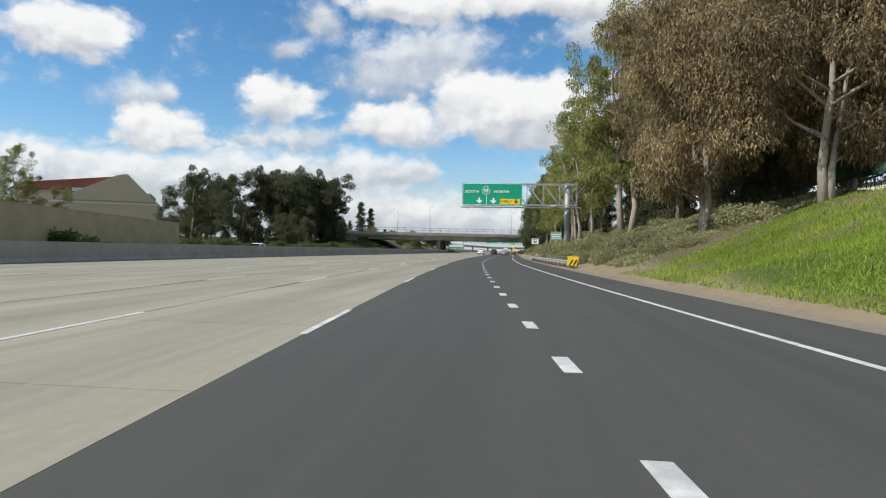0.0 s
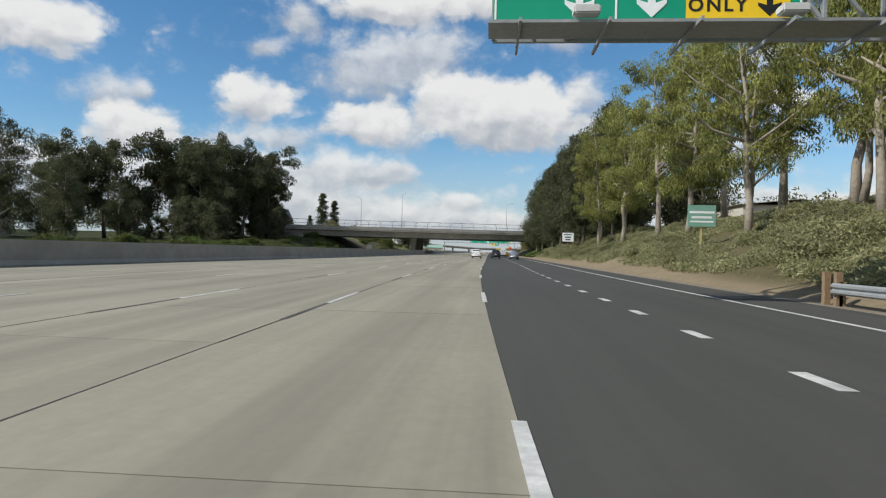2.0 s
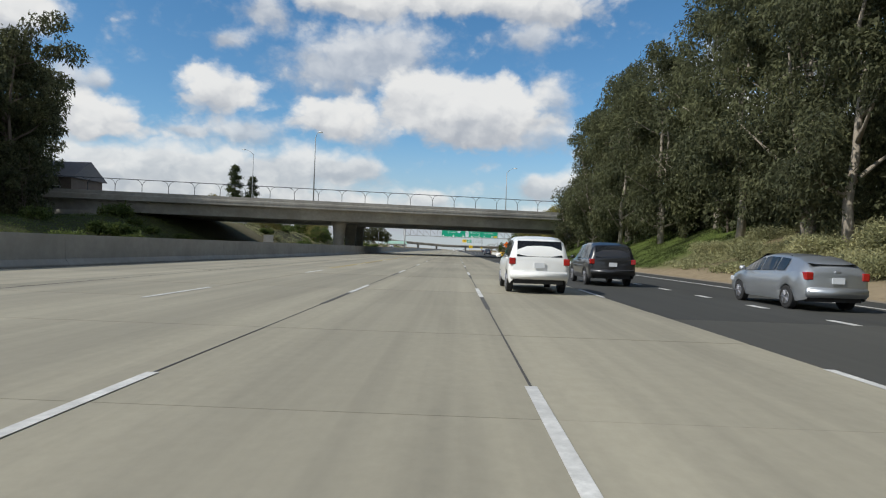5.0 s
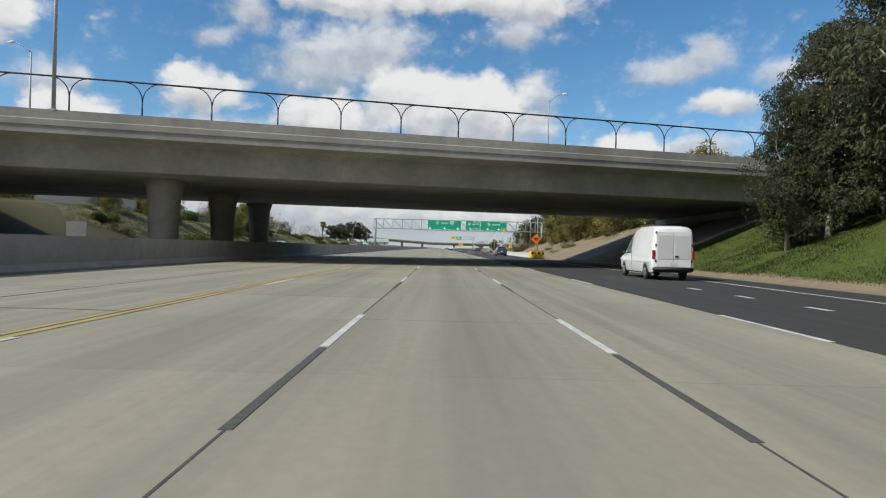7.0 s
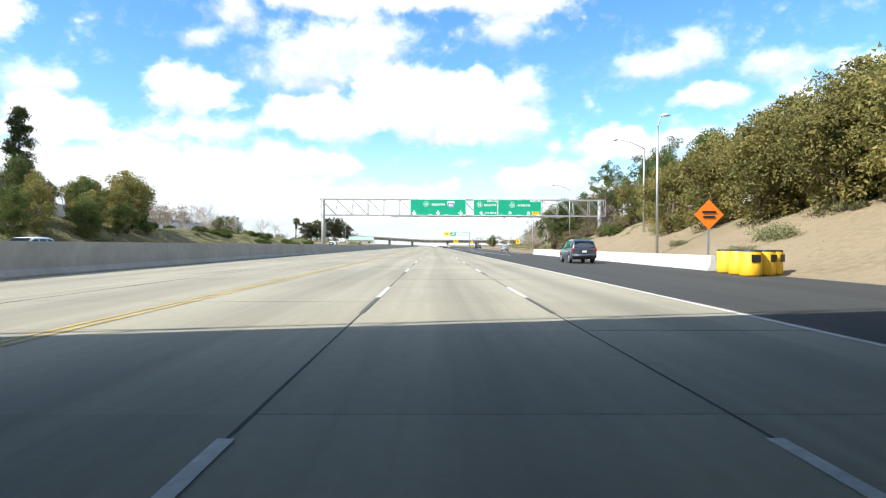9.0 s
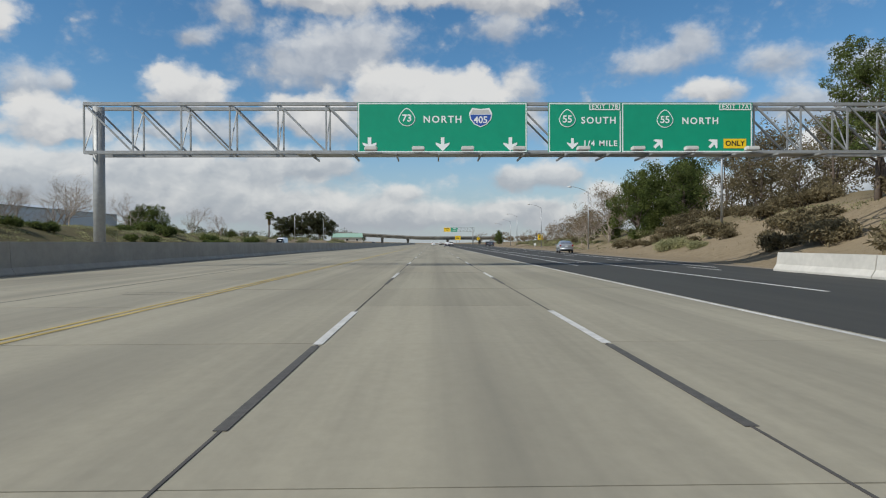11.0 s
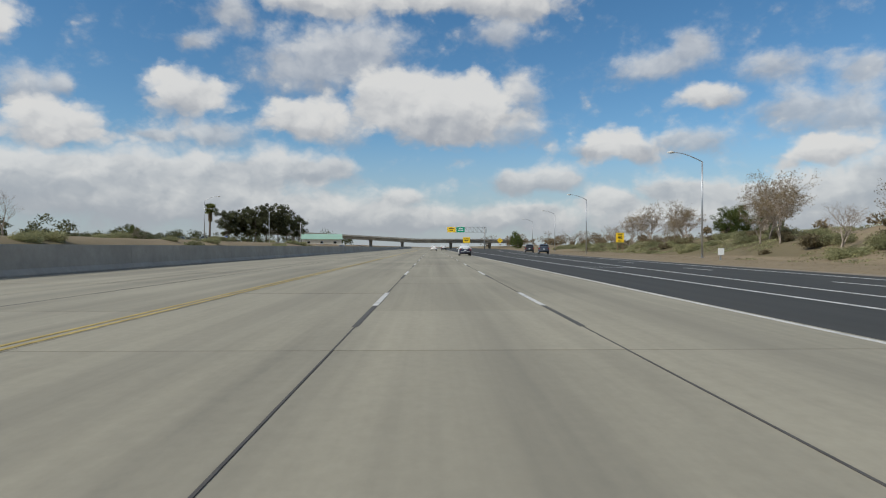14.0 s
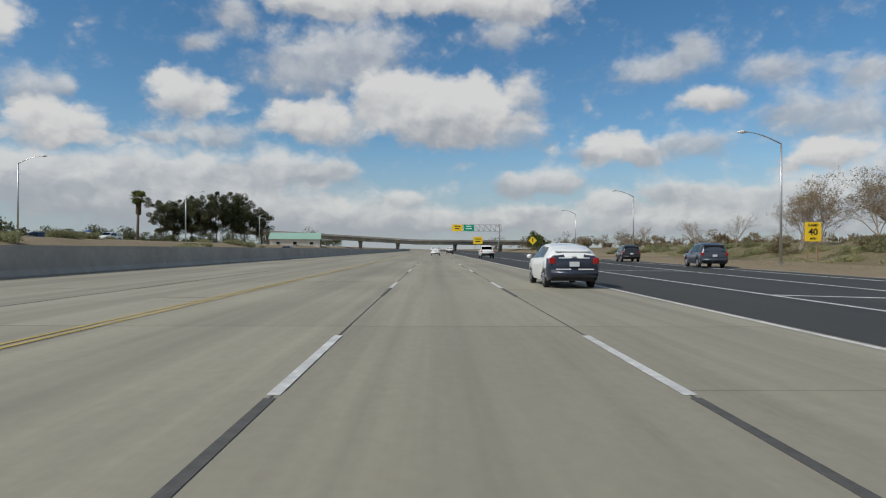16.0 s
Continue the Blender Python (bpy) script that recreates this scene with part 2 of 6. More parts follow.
def masked_ground(name):
    """Soil with grass where the grass mask of the mesh is high."""
    m = bpy.data.materials.new(name)
    m.use_nodes = True
    t = m.node_tree
    b = t.nodes["Principled BSDF"]
    b.inputs["Roughness"].default_value = 0.95
    b.inputs["Specular IOR Level"].default_value = 0.1
    co = t.nodes.new("ShaderNodeTexCoord")
    at = t.nodes.new("ShaderNodeAttribute")
    at.attribute_name = "cover"
    sp = t.nodes.new("ShaderNodeSeparateColor")
    t.links.new(at.outputs["Color"], sp.inputs[0])
    n1 = node(t, "ShaderNodeTexNoise", Scale=2.2, Detail=8.0, Roughness=0.7)
    n2 = node(t, "ShaderNodeTexNoise", Scale=0.22, Detail=5.0, Roughness=0.6)
    for n in (n1, n2):
        t.links.new(co.outputs["Object"], n.inputs["Vector"])
    fine = math_node(t, "MULTIPLY_ADD", n1.outputs["Fac"], 2.0, -0.5, clamp=True)
    soil = mix_rgb(t, fine, (0.145, 0.11, 0.068), (0.31, 0.25, 0.165))
    soil = mix_rgb(t, math_node(t, "MULTIPLY_ADD", n2.outputs["Fac"], 2.5, -0.9, clamp=True), soil, (0.26, 0.207, 0.137))
    # grass tone lowered to carry the shade on the bank before the overpass
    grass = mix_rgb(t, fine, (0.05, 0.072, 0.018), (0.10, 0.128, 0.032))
    brush = mix_rgb(t, fine, (0.065, 0.06, 0.03), (0.16, 0.135, 0.075))
    edge = math_node(t, "MULTIPLY_ADD", n1.outputs["Fac"], 0.5, -0.25)

    def amount(sock):
        a = math_node(t, "ADD", sock, edge)
        return math_node(t, "MULTIPLY_ADD", a, 3.0, -1.0, clamp=True)

    ivy = mix_rgb(t, fine, (0.025, 0.03, 0.014), (0.075, 0.08, 0.035))
    c = mix_rgb(t, amount(sp.outputs["Green"]), mix_rgb(t, amount(sp.outputs["Blue"]), mix_rgb(t, amount(sp.outputs["Red"]), soil, brush), ivy), grass)
    t.links.new(c, b.inputs["Base Color"])
    bp = node(t, "ShaderNodeBump", Strength=0.6, Distance=0.12)
    t.links.new(n1.outputs["Fac"], bp.inputs["Height"])
    t.links.new(bp.outputs[0], b.inputs["Normal"])
    return m




def streaked(name, color, dark, island=0.06):
    """Concrete paving with long streaks of tyre wear along y, blotches and fine grain."""
    m = bpy.data.materials.new(name)
    m.use_nodes = True
    t = m.node_tree
    b = t.nodes["Principled BSDF"]
    b.inputs["Roughness"].default_value = 0.85
    b.inputs["Specular IOR Level"].default_value = 0.3
    co = t.nodes.new("ShaderNodeTexCoord")
    noises = []
    for size, scale, detail in (((1.3, 0.02, 1.0), 1.0, 4.0), ((0.35, 0.06, 1.0), 1.0, 5.0), ((1.0, 0.7, 1.0), 7.0, 8.0)):
        mp = t.nodes.new("ShaderNodeMapping")
        mp.inputs["Scale"].default_value = size
        t.links.new(co.outputs["Object"], mp.inputs[0])
        n = node(t, "ShaderNodeTexNoise", Scale=scale, Detail=detail, Roughness=0.65)
        t.links.new(mp.outputs[0], n.inputs["Vector"])
        noises.append(n.outputs["Fac"])
    c = mix_rgb(t, math_node(t, "MULTIPLY_ADD", noises[0], 2.6, -0.95, clamp=True), color, dark)
    c = mix_rgb(t, math_node(t, "MULTIPLY_ADD", noises[1], 2.4, -0.95, clamp=True), c, tuple(v * 1.13 for v in color))
    c = mix_rgb(t, math_node(t, "MULTIPLY_ADD", noises[2], 1.6, -0.45, clamp=True), c, mix_rgb(t, 0.82, (0.0, 0.0, 0.0), c))
    # oil drip down the middle of each lane, tyre polish to its sides
    at = t.nodes.new("ShaderNodeAttribute")
    at.attribute_name = "across"
    u = math_node(t, "MULTIPLY", at.outputs["Fac"], 3.2)
    drip = math_node(t, "MULTIPLY", math_node(t, "EXPONENT", math_node(t, "MULTIPLY", math_node(t, "MULTIPLY", u, u), -1.0)), at.outputs["Alpha"])
    c = mix_rgb(t, math_node(t, "MULTIPLY", drip, math_node(t, "MULTIPLY_ADD", noises[0], 0.9, 0.0, clamp=True)), c, dark)
    geo = t.nodes.new("ShaderNodeNewGeometry")
    hs = t.nodes.new("ShaderNodeHueSaturation")
    t.links.new(c, hs.inputs["Color"])
    t.links.new(math_node(t, "MULTIPLY_ADD", geo.outputs["Random Per Island"], 2 * island, 1 - island), hs.inputs["Value"])
    t.links.new(hs.outputs[0], b.inputs["Base Color"])
    bp = node(t, "ShaderNodeBump", Strength=0.2, Distance=0.01)
    t.links.new(noises[2], bp.inputs["Height"])
    t.links.new(bp.outputs[0], b.inputs["Normal"])
    MATS[name] = m
    return m


CONCRETE = streaked("road concrete", (0.322, 0.295, 0.224), (0.203, 0.187, 0.147))
ASPHALT = streaked("asphalt", (0.063, 0.062, 0.056), (0.043, 0.043, 0.040))
JOINT = material("joint filler", (0.07, 0.065, 0.06), 0.9, vary=0.3)
WHITE_PAINT = material("white road paint", (0.62, 0.61, 0.58), 0.7, vary=0.25, scale=9, big=0.75, big_scale=1.6, bump=0.1)
BLACK_PAINT = material("black road paint", (0.085, 0.08, 0.072), 0.8, vary=0.3, scale=8, big=0.3, big_scale=0.8)
YELLOW_PAINT = material("yellow road paint", (0.50, 0.36, 0.10), 0.7, vary=0.3, scale=9, big=0.8, big_scale=0.9)
SHOULDER = material("gravelly shoulder", (0.235, 0.195, 0.145), 0.95, vary=0.25, scale=5, big=0.3, big_scale=0.3, bump=0.5, bump_scale=30)
WALL_CONC = material("wall concrete", (0.35, 0.335, 0.30), 0.85, vary=0.12, scale=2.0, big=0.45, big_scale=0.35, bump=0.15)
BRIDGE_CONC = material("bridge concrete", (0.37, 0.35, 0.31), 0.85, vary=0.2, scale=1.4, big=0.75, big_scale=0.22, bump=0.15)
PILLAR_CONC = material("pillar concrete", (0.36, 0.34, 0.30), 0.85, vary=0.15, scale=1.4, big=0.4, big_scale=0.5, bump=0.15)
GALV = material("galvanised steel", (0.50, 0.51, 0.52), 0.45, 0.85, vary=0.12, scale=4, big=0.2, big_scale=0.8, bump=0.05)
GALV_PAINT = material("weathered grey steel", (0.36, 0.37, 0.37), 0.55, 0.3, vary=0.15, scale=5, big=0.25, big_scale=0.7, bump=0.05)
DARK_STEEL = material("dark painted steel", (0.05, 0.055, 0.065), 0.5, 0.4, vary=0.2)
SIGN_GREEN = material("sign green sheeting", (0.0, 0.33, 0.185), 0.42, vary=0.05, scale=2, big=0.12, big_scale=0.8, bump=0.0)
SIGN_WHITE = material("sign white sheeting", (0.90, 0.92, 0.90), 0.45, vary=0.04, big=0.1, bump=0.0)
SIGN_YELLOW = material("sign yellow sheeting", (0.95, 0.62, 0.02), 0.45, vary=0.05, big=0.1, bump=0.0)
SIGN_ORANGE = material("sign orange sheeting", (0.95, 0.19, 0.01), 0.45, vary=0.05, big=0.1, bump=0.0)
SIGN_BLUE = material("sign blue sheeting", (0.03, 0.10, 0.42), 0.45, vary=0.05, big=0.1, bump=0.0)
SIGN_RED = material("sign red sheeting", (0.45, 0.03, 0.04), 0.45, vary=0.05, big=0.1, bump=0.0)
SIGN_BLACK = material("sign black", (0.015, 0.015, 0.015), 0.5, vary=0.05, big=0.1, bump=0.0)
LAMP_WHITE = material("lamp housing", (0.66, 0.66, 0.63), 0.5, vary=0.08)
WOOD_POST = material("timber post", (0.28, 0.19, 0.11), 0.85, vary=0.25, scale=12, bump=0.3)
BARK = material("pale bark", (0.36, 0.31, 0.25), 0.9, vary=0.3, scale=4, big=0.6, big_scale=0.9, bump=0.4, bump_scale=18)
BARK_DARK = material("grey bark", (0.16, 0.125, 0.10), 0.9, vary=0.3, scale=6, big=0.4, big_scale=0.9, bump=0.4, bump_scale=18)
STUCCO = material("tan stucco", (0.50, 0.41, 0.28), 0.9, vary=0.06, scale=6, big=0.2, big_scale=0.2, bump=0.2)
STUCCO_PALE = material("pale stucco", (0.62, 0.58, 0.50), 0.9, vary=0.06, scale=6, big=0.2, big_scale=0.2, bump=0.2)
SOUND_WALL = material("tan block wall", (0.46, 0.365, 0.215), 0.9, vary=0.1, scale=3, big=0.35, big_scale=0.3, bump=0.2)
ROOF_RED = material("red roof tile", (0.30, 0.085, 0.055), 0.8, vary=0.25, scale=5, big=0.3, bump=0.4, bump_scale=8)
ROOF_GREY = material("grey roofing", (0.17, 0.16, 0.16), 0.85, vary=0.2, scale=4, bump=0.3)
METAL_SHED = material("pale metal siding", (0.52, 0.56, 0.60), 0.5, 0.2, vary=0.05, big=0.15, bump=0.05)
GLASS_DARK = material("dark window glass", (0.015, 0.018, 0.02), 0.06, vary=0.1, bump=0.0, spec=0.8)
GROUND = masked_ground("soil and grass")
EUC = leaf_material("eucalyptus leaves", (0.14, 0.16, 0.055), (0.335, 0.33, 0.095), 0.48)
EUC_DARK = leaf_material("dark eucalyptus leaves", (0.066, 0.075, 0.042), (0.135, 0.14, 0.066), 0.42)
BROWN_LEAF = leaf_material("brown leaves", (0.14, 0.115, 0.065), (0.24, 0.20, 0.115))
OLIVE_LEAF = leaf_material("olive and yellowing leaves", (0.13, 0.135, 0.045), (0.30, 0.25, 0.08))
RUSTY = leaf_material("brownish sheoak foliage", (0.165, 0.127, 0.069), (0.315, 0.242, 0.128), 0.58)
GREEN_LEAF = leaf_material("green leaves", (0.062, 0.092, 0.026), (0.14, 0.165, 0.045), 0.42)
PINE_LEAF = leaf_material("pine needles", (0.05, 0.07, 0.03), (0.10, 0.12, 0.045))
DRY_LEAF = leaf_material("dry foliage", (0.20, 0.15, 0.09), (0.30, 0.235, 0.14))
SCRUB = leaf_material("grey-green scrub", (0.205, 0.215, 0.105), (0.37, 0.35, 0.19))
GRASS = leaf_material("grass blades", (0.18, 0.26, 0.035), (0.31, 0.38, 0.06))
PALM_LEAF = leaf_material("palm fronds", (0.13, 0.15, 0.05), (0.22, 0.23, 0.085))
PALM_DRY = leaf_material("dead palm fronds", (0.14, 0.10, 0.055), (0.20, 0.15, 0.08))
TWIG = material("pale twigs", (0.36, 0.30, 0.245), 0.9, vary=0.25, scale=6, big=0.4, big_scale=0.9, bump=0.2, bump_scale=18)
# paler copy of the asphalt, with road glare put into the colour
ASPHALT_GLARE = streaked("asphalt paled by glare", (0.082, 0.079, 0.070), (0.058, 0.057, 0.051))
TYRE = material("tyre rubber", (0.02, 0.02, 0.02), 0.85, vary=0.2)
RIM = material("alloy rim", (0.5, 0.5, 0.52), 0.35, 0.9, vary=0.1)
BLACK_TRIM = material("black plastic trim", (0.025, 0.025, 0.027), 0.6, vary=0.15)
TAIL_RED = material("red lamp lens", (0.35, 0.01, 0.008), 0.15, vary=0.1, bump=0.0, coat=1.0)
HEAD_LENS = material("clear lamp lens", (0.6, 0.62, 0.65), 0.1, vary=0.05, bump=0.0, coat=1.0)
# darker copy of the grass blades, with shade put into the colour
GRASS_SHADED = leaf_material("shaded grass blades", (0.034, 0.047, 0.014), (0.066, 0.08, 0.024))
PLATE = material("number plate", (0.62, 0.64, 0.66), 0.5, vary=0.05, bump=0.0)


# ---------------------------------------------------------------- mesh helpers
def part(name, bm, mat, parent=None, label="", smooth=False, bevel=0.0):
    """One mesh object from a bmesh, under a thing or a part."""
    me = bpy.data.meshes.new(name)
    bmesh.ops.recalc_face_normals(bm, faces=bm.faces)
    bm.to_mesh(me)
    bm.free()
    if smooth:
        for p in me.polygons:
            p.use_smooth = True
    ob = new(name, me)
    me.materials.append(mat)
    if parent:
        ob.parent = parent
    if label:
        ob["label"] = label
    if bevel:
        md = ob.modifiers.new("edge", "BEVEL")
        md.width, md.segments, md.limit_method = bevel, 2, "ANGLE"
    return ob


def mesh_part(name, verts, faces, mat, parent=None, label="", smooth=False):
    me = bpy.data.meshes.new(name)
    me.from_pydata([tuple(v) for v in verts], [], [tuple(f) for f in faces])
    if smooth:
        me.shade_smooth()
    me.materials.append(mat)
    ob = new(name, me)
    if parent:
        ob.parent = parent
    if label:
        ob["label"] = label
    return ob


def quads_part(name, verts, n, mat, parent=None, label="", corners=4):
    """n loose faces out of an (n * corners, 3) array."""
    me = bpy.data.meshes.new(name)
    me.vertices.add(n * corners)
    me.vertices.foreach_set("co", np.asarray(verts, np.float32).ravel())
    me.loops.add(n * corners)
    me.loops.foreach_set("vertex_index", np.arange(n * corners, dtype=np.int32))
    me.polygons.add(n)
    me.polygons.foreach_set("loop_start", np.arange(0, n * corners, corners, dtype=np.int32))
    me.update(calc_edges=True)
    me.validate()
    me.materials.append(mat)
    ob = new(name, me)
    if parent:
        ob.parent = parent
    if label:
        ob["label"] = label
    return ob


def empty(name, m=None):
    ob = new(name)
    ob.empty_display_size = 0.3
    if m is not None:
        ob.matrix_world = m
    return ob


def add_box(bm, lo, hi, m=None):
    vs = [bm.verts.new((x, y, z)) for x in (lo[0], hi[0]) for y in (lo[1], hi[1]) for z in (lo[2], hi[2])]
    for f in ((0, 1, 3, 2), (4, 6, 7, 5), (0, 4, 5, 1), (2, 3, 7, 6), (0, 2, 6, 4), (1, 5, 7, 3)):
        bm.faces.new([vs[i] for i in f])
    if m is not None:
        bmesh.ops.transform(bm, matrix=m, verts=vs)
    return vs


def box(name, lo, hi, mat, parent=None, label="", bevel=0.0):
    bm = bmesh.new()
    add_box(bm, lo, hi)
    return part(name, bm, mat, parent, label, bevel=bevel)


def add_tube(bm, pts, radii, sides=8, cap=True):
    """A tube through points with the given radii."""
    rings = []
    pts = [Vector(p) for p in pts]
    for i, p in enumerate(pts):
        d = (pts[min(i + 1, len(pts) - 1)] - pts[max(i - 1, 0)]).normalized()
        u = d.cross(Vector((0.31, 0.95, 0.05))).normalized() if abs(d.z) > 0.9 else d.cross(Vector((0, 0, 1))).normalized()
        v = d.cross(u)
        r = radii[i] if isinstance(radii, (list, tuple)) else radii
        rings.append([bm.verts.new(p + (u * math.cos(a) + v * math.sin(a)) * r) for a in [2 * math.pi * k / sides for k in range(sides)]])
    for a, b in zip(rings, rings[1:]):
        for k in range(sides):
            bm.faces.new((a[k], a[(k + 1) % sides], b[(k + 1) % sides], b[k]))
    if cap and sides > 2:
        bm.faces.new(rings[0][::-1])
        bm.faces.new(rings[-1])


def tube(name, pts, radii, mat, parent=None, label="", sides=8, smooth=True):
    bm = bmesh.new()
    add_tube(bm, pts, radii, sides)
    return part(name, bm, mat, parent, label, smooth=smooth)


def beam(bm, a, b, w, h):
    """A rectangular bar from a to b."""
    a, b = Vector(a), Vector(b)
    d = b - a
    m = Matrix.Translation(a) @ d.to_track_quat("X", "Z").to_matrix().to_4x4()
    add_box(bm, (0, -w / 2, -h / 2), (d.length, w / 2, h / 2), m)


def prism(name, outline, y0, y1, mat, parent=None, label="", bevel=0.0):
    """An outline in x and z, drawn out from y0 to y1."""
    bm = bmesh.new()
    a = [bm.verts.new((x, y0, z)) for x, z in outline]
    b = [bm.verts.new((x, y1, z)) for x, z in outline]
    n = len(a)
    bm.faces.new(a)
    bm.faces.new(b[::-1])
    for i in range(n):
        bm.faces.new((a[i], b[i], b[(i + 1) % n], a[(i + 1) % n]))
    return part(name, bm, mat, parent, label, bevel=bevel)


def lettering(text, size, m, mat, parent, name="lettering", spacing=1.1):
    """Writing as a thin mesh; the text reads along local x, its middle at the pose m."""
    cu = bpy.data.curves.new(name, "FONT")
    cu.body, cu.size, cu.extrude, cu.space_character = text, size, 0.004, spacing
    cu.align_x, cu.align_y, cu.resolution_u, cu.offset = "CENTER", "CENTER", 3, size * 0.022
    tmp = new(name, cu)
    me = bpy.data.meshes.new_from_object(tmp.evaluated_get(bpy.context.evaluated_depsgraph_get()))
    bpy.data.objects.remove(tmp)
    me.materials.clear()
    me.materials.append(mat)
    ob = new(name, me)
    ob.parent = parent
    ob.matrix_local = m
    return ob


# ---------------------------------------------------------------- plan of the road
def bend(y):
    """How far the road lies to the right of its straight run, before it straightens."""
    return 0.000347 * (120 - y) ** 2 if y < 120 else 0.0


def place(s, y, z=0.0):
    return (s + bend(y), y, z)


def lerp(x, xs, vs):
    return float(np.interp(x, xs, vs))


def wall_s(y):
    return lerp(y, (0, 76, 137, 251, 300, 390, 440, 1000), (-19.0, -17.0, -15.0, -13.6, -14.0, -15.8, -16.5, -16.5))


def right_edge(y):
    """Outer edge of the paved shoulder on the right."""
    return lerp(y, (0, 230, 270, 320, 370, 430, 470, 550, 600, 700, 800, 4000), (17.4, 17.6, 17.2, 17.2, 17.4, 18.8, 20.6, 22.6, 25, 34, 42, 42))


def bank_right(y):
    """Height of the bank on the right and the width over which it rises."""
    h = lerp(y, (-300, 0, 265, 330, 400, 450, 500, 560, 650, 4000), (4.9, 4.9, 5.2, 6.0, 5.6, 4.8, 3.9, 2.8, 2.0, 0.8))
    w = lerp(y, (-300, 0, 265, 330, 430, 520, 4000), (14.5, 14.5, 14, 18, 16, 13, 12))
    return h, w


def verge(y):
    """Width of the flat dirt verge between the shoulder and the foot of the bank on the right."""
    return lerp(y, (370, 400, 421, 445, 474, 530, 590, 650, 720), (0.0, 1.5, 3.5, 5.0, 9.5, 13.0, 17.5, 14.0, 6.0))


def bank_left(y):
    h = lerp(y, (-300, 0, 120, 180, 240, 272, 330, 420, 520, 600, 4000), (1.0, 1.0, 1.0, 1.8, 3.4, 5.8, 6.0, 4.5, 2.8, 2.8, 1.0))
    return h, 13.0


def ground_z(s, y):
    r = right_edge(y)
    z = -0.12
    if s > r:
        h, w = bank_right(y)
        u = max(0.0, min(1.0, (s - r - verge(y)) / w))
        z = 0.05 + h * (u * u * (3 - 2 * u) * 0.45 + u * 0.55)
        z += 0.45 * noise.noise((s * 0.16, y * 0.16, 2.0)) * max(0.1, min(1, (s - r - verge(y)) / 3)) * min(1, (s - r) / 3) + 0.12 * noise.noise((s * 0.7, y * 0.7, 0)) * min(1, (s - r) / 2)
    elif s < wall_s(y) - 22.5:
        h, w = bank_left(y)
        u = min(1.0, (wall_s(y) - 22.5 - s) / w)
        z = -0.02 + h * (u * u * (3 - 2 * u) * 0.45 + u * 0.55) + 0.4 * noise.noise((s * 0.1, y * 0.1, 5.0)) * u
    return z


# ---------------------------------------------------------------- ground
def build_ground():
    ss = [-2600, -1200, -600, -300, -180, -130, -100, -85, -75, -68, -62] + [-60 + i * 1.5 for i in range(15)] + [-36, -30, -20, -10, 0, 8, 14]
    ss += [15 + i * 0.75 for i in range(62)] + [63, 66, 70, 76, 85, 110, 150, 220, 350, 700, 1400, 2600]
    ys = [-600, -250, -120, -60] + [-30 + i * 2.5 for i in range(270)] + [660, 680, 720, 780, 860, 960, 1100, 1400, 1900, 2700, 4200]
    verts, cover = [], []
    for y in ys:
        for s in ss:
            verts.append(place(s, y, ground_z(s, y)) if abs(s) < 400 and -100 < y < 1000 else (s, y, ground_z(s, y)))
            n = noise.noise((s * 0.08, y * 0.05, 9.0))
            green = max(lerp(y, (-60, 18, 30, 200, 222, 282, 288), (1, 1, 0, 0, 0.9, 0.9, 0)), 0.0) if s > 0 else 0.0
            green *= min(1.0, max(0.0, (s - right_edge(y) - 0.5) / (2.0 if y < 100 else 0.8)))
            brush = lerp(y, (-60, 24, 34, 200, 215, 300, 330, 375, 390, 445, 470, 520, 700), (0.6, 0.6, 0.8, 0.8, 0.5, 0.2, 0.2, 0.2, 0.25, 0.25, 0.2, 0.2, 0.4)) if s > 0 else lerp(y, (500, 580), (0.75, 0.25))
            ivy = lerp(y, (0, 262, 290, 420, 520), (1.2, 1.2, 0.4, 0.3, 0.05)) if s < 0 else 0.0
            if s > 0:
                brush *= min(1.0, max(0.0, (s - right_edge(y)) / 3.5))
            if s > right_edge(y) + 14:
                green *= 0.4
                brush = max(brush, 0.5)
            cover.append((min(1, max(0, brush + 0.35 * n)), min(1, max(0, green + 0.25 * n * (green > 0))), ivy, 1))
    k = len(ss)
    faces = [(j * k + i, j * k + i + 1, (j + 1) * k + i + 1, (j + 1) * k + i) for j in range(len(ys) - 1) for i in range(k - 1)]
    ob = mesh_part("ground", verts, faces, GROUND, smooth=True)
    at = ob.data.color_attributes.new("cover", "FLOAT_COLOR", "POINT")
    at.data.foreach_set("color", np.array(cover, np.float32).ravel())
    return tagged(ob, "grassy and sandy roadside banks and open land", "ground", kind="structure")


def strip(name, s0, s1, z, y0, y1, mat, step=6.0, label="", parent=None, thick=0.1, curved=True):
    """A paved band between two offsets from the road's line, as a slab with thickness; s0 and s1 may be functions of y."""
    f0 = s0 if callable(s0) else (lambda y: s0)
    f1 = s1 if callable(s1) else (lambda y: s1)
    n = max(1, int(math.ceil((y1 - y0) / step)))
    ys = [y0 + (y1 - y0) * i / n for i in range(n + 1)]
    verts, faces = [], []
    for y in ys:
        b = bend(y) if curved else 0.0
        for s, zz in ((f0(y), z), (f1(y), z), (f1(y), z - thick), (f0(y), z - thick)):
            verts.append((s + b, y, zz))
    for i in range(n):
        a, c = 4 * i, 4 * i + 4
        for k in range(4):
            faces.append((a + k, a + (k + 1) % 4, c + (k + 1) % 4, c + k))
    faces += [(3, 2, 1, 0), (4 * n, 4 * n + 1, 4 * n + 2, 4 * n + 3)]
    return mesh_part(name, verts, faces, mat, parent, label)


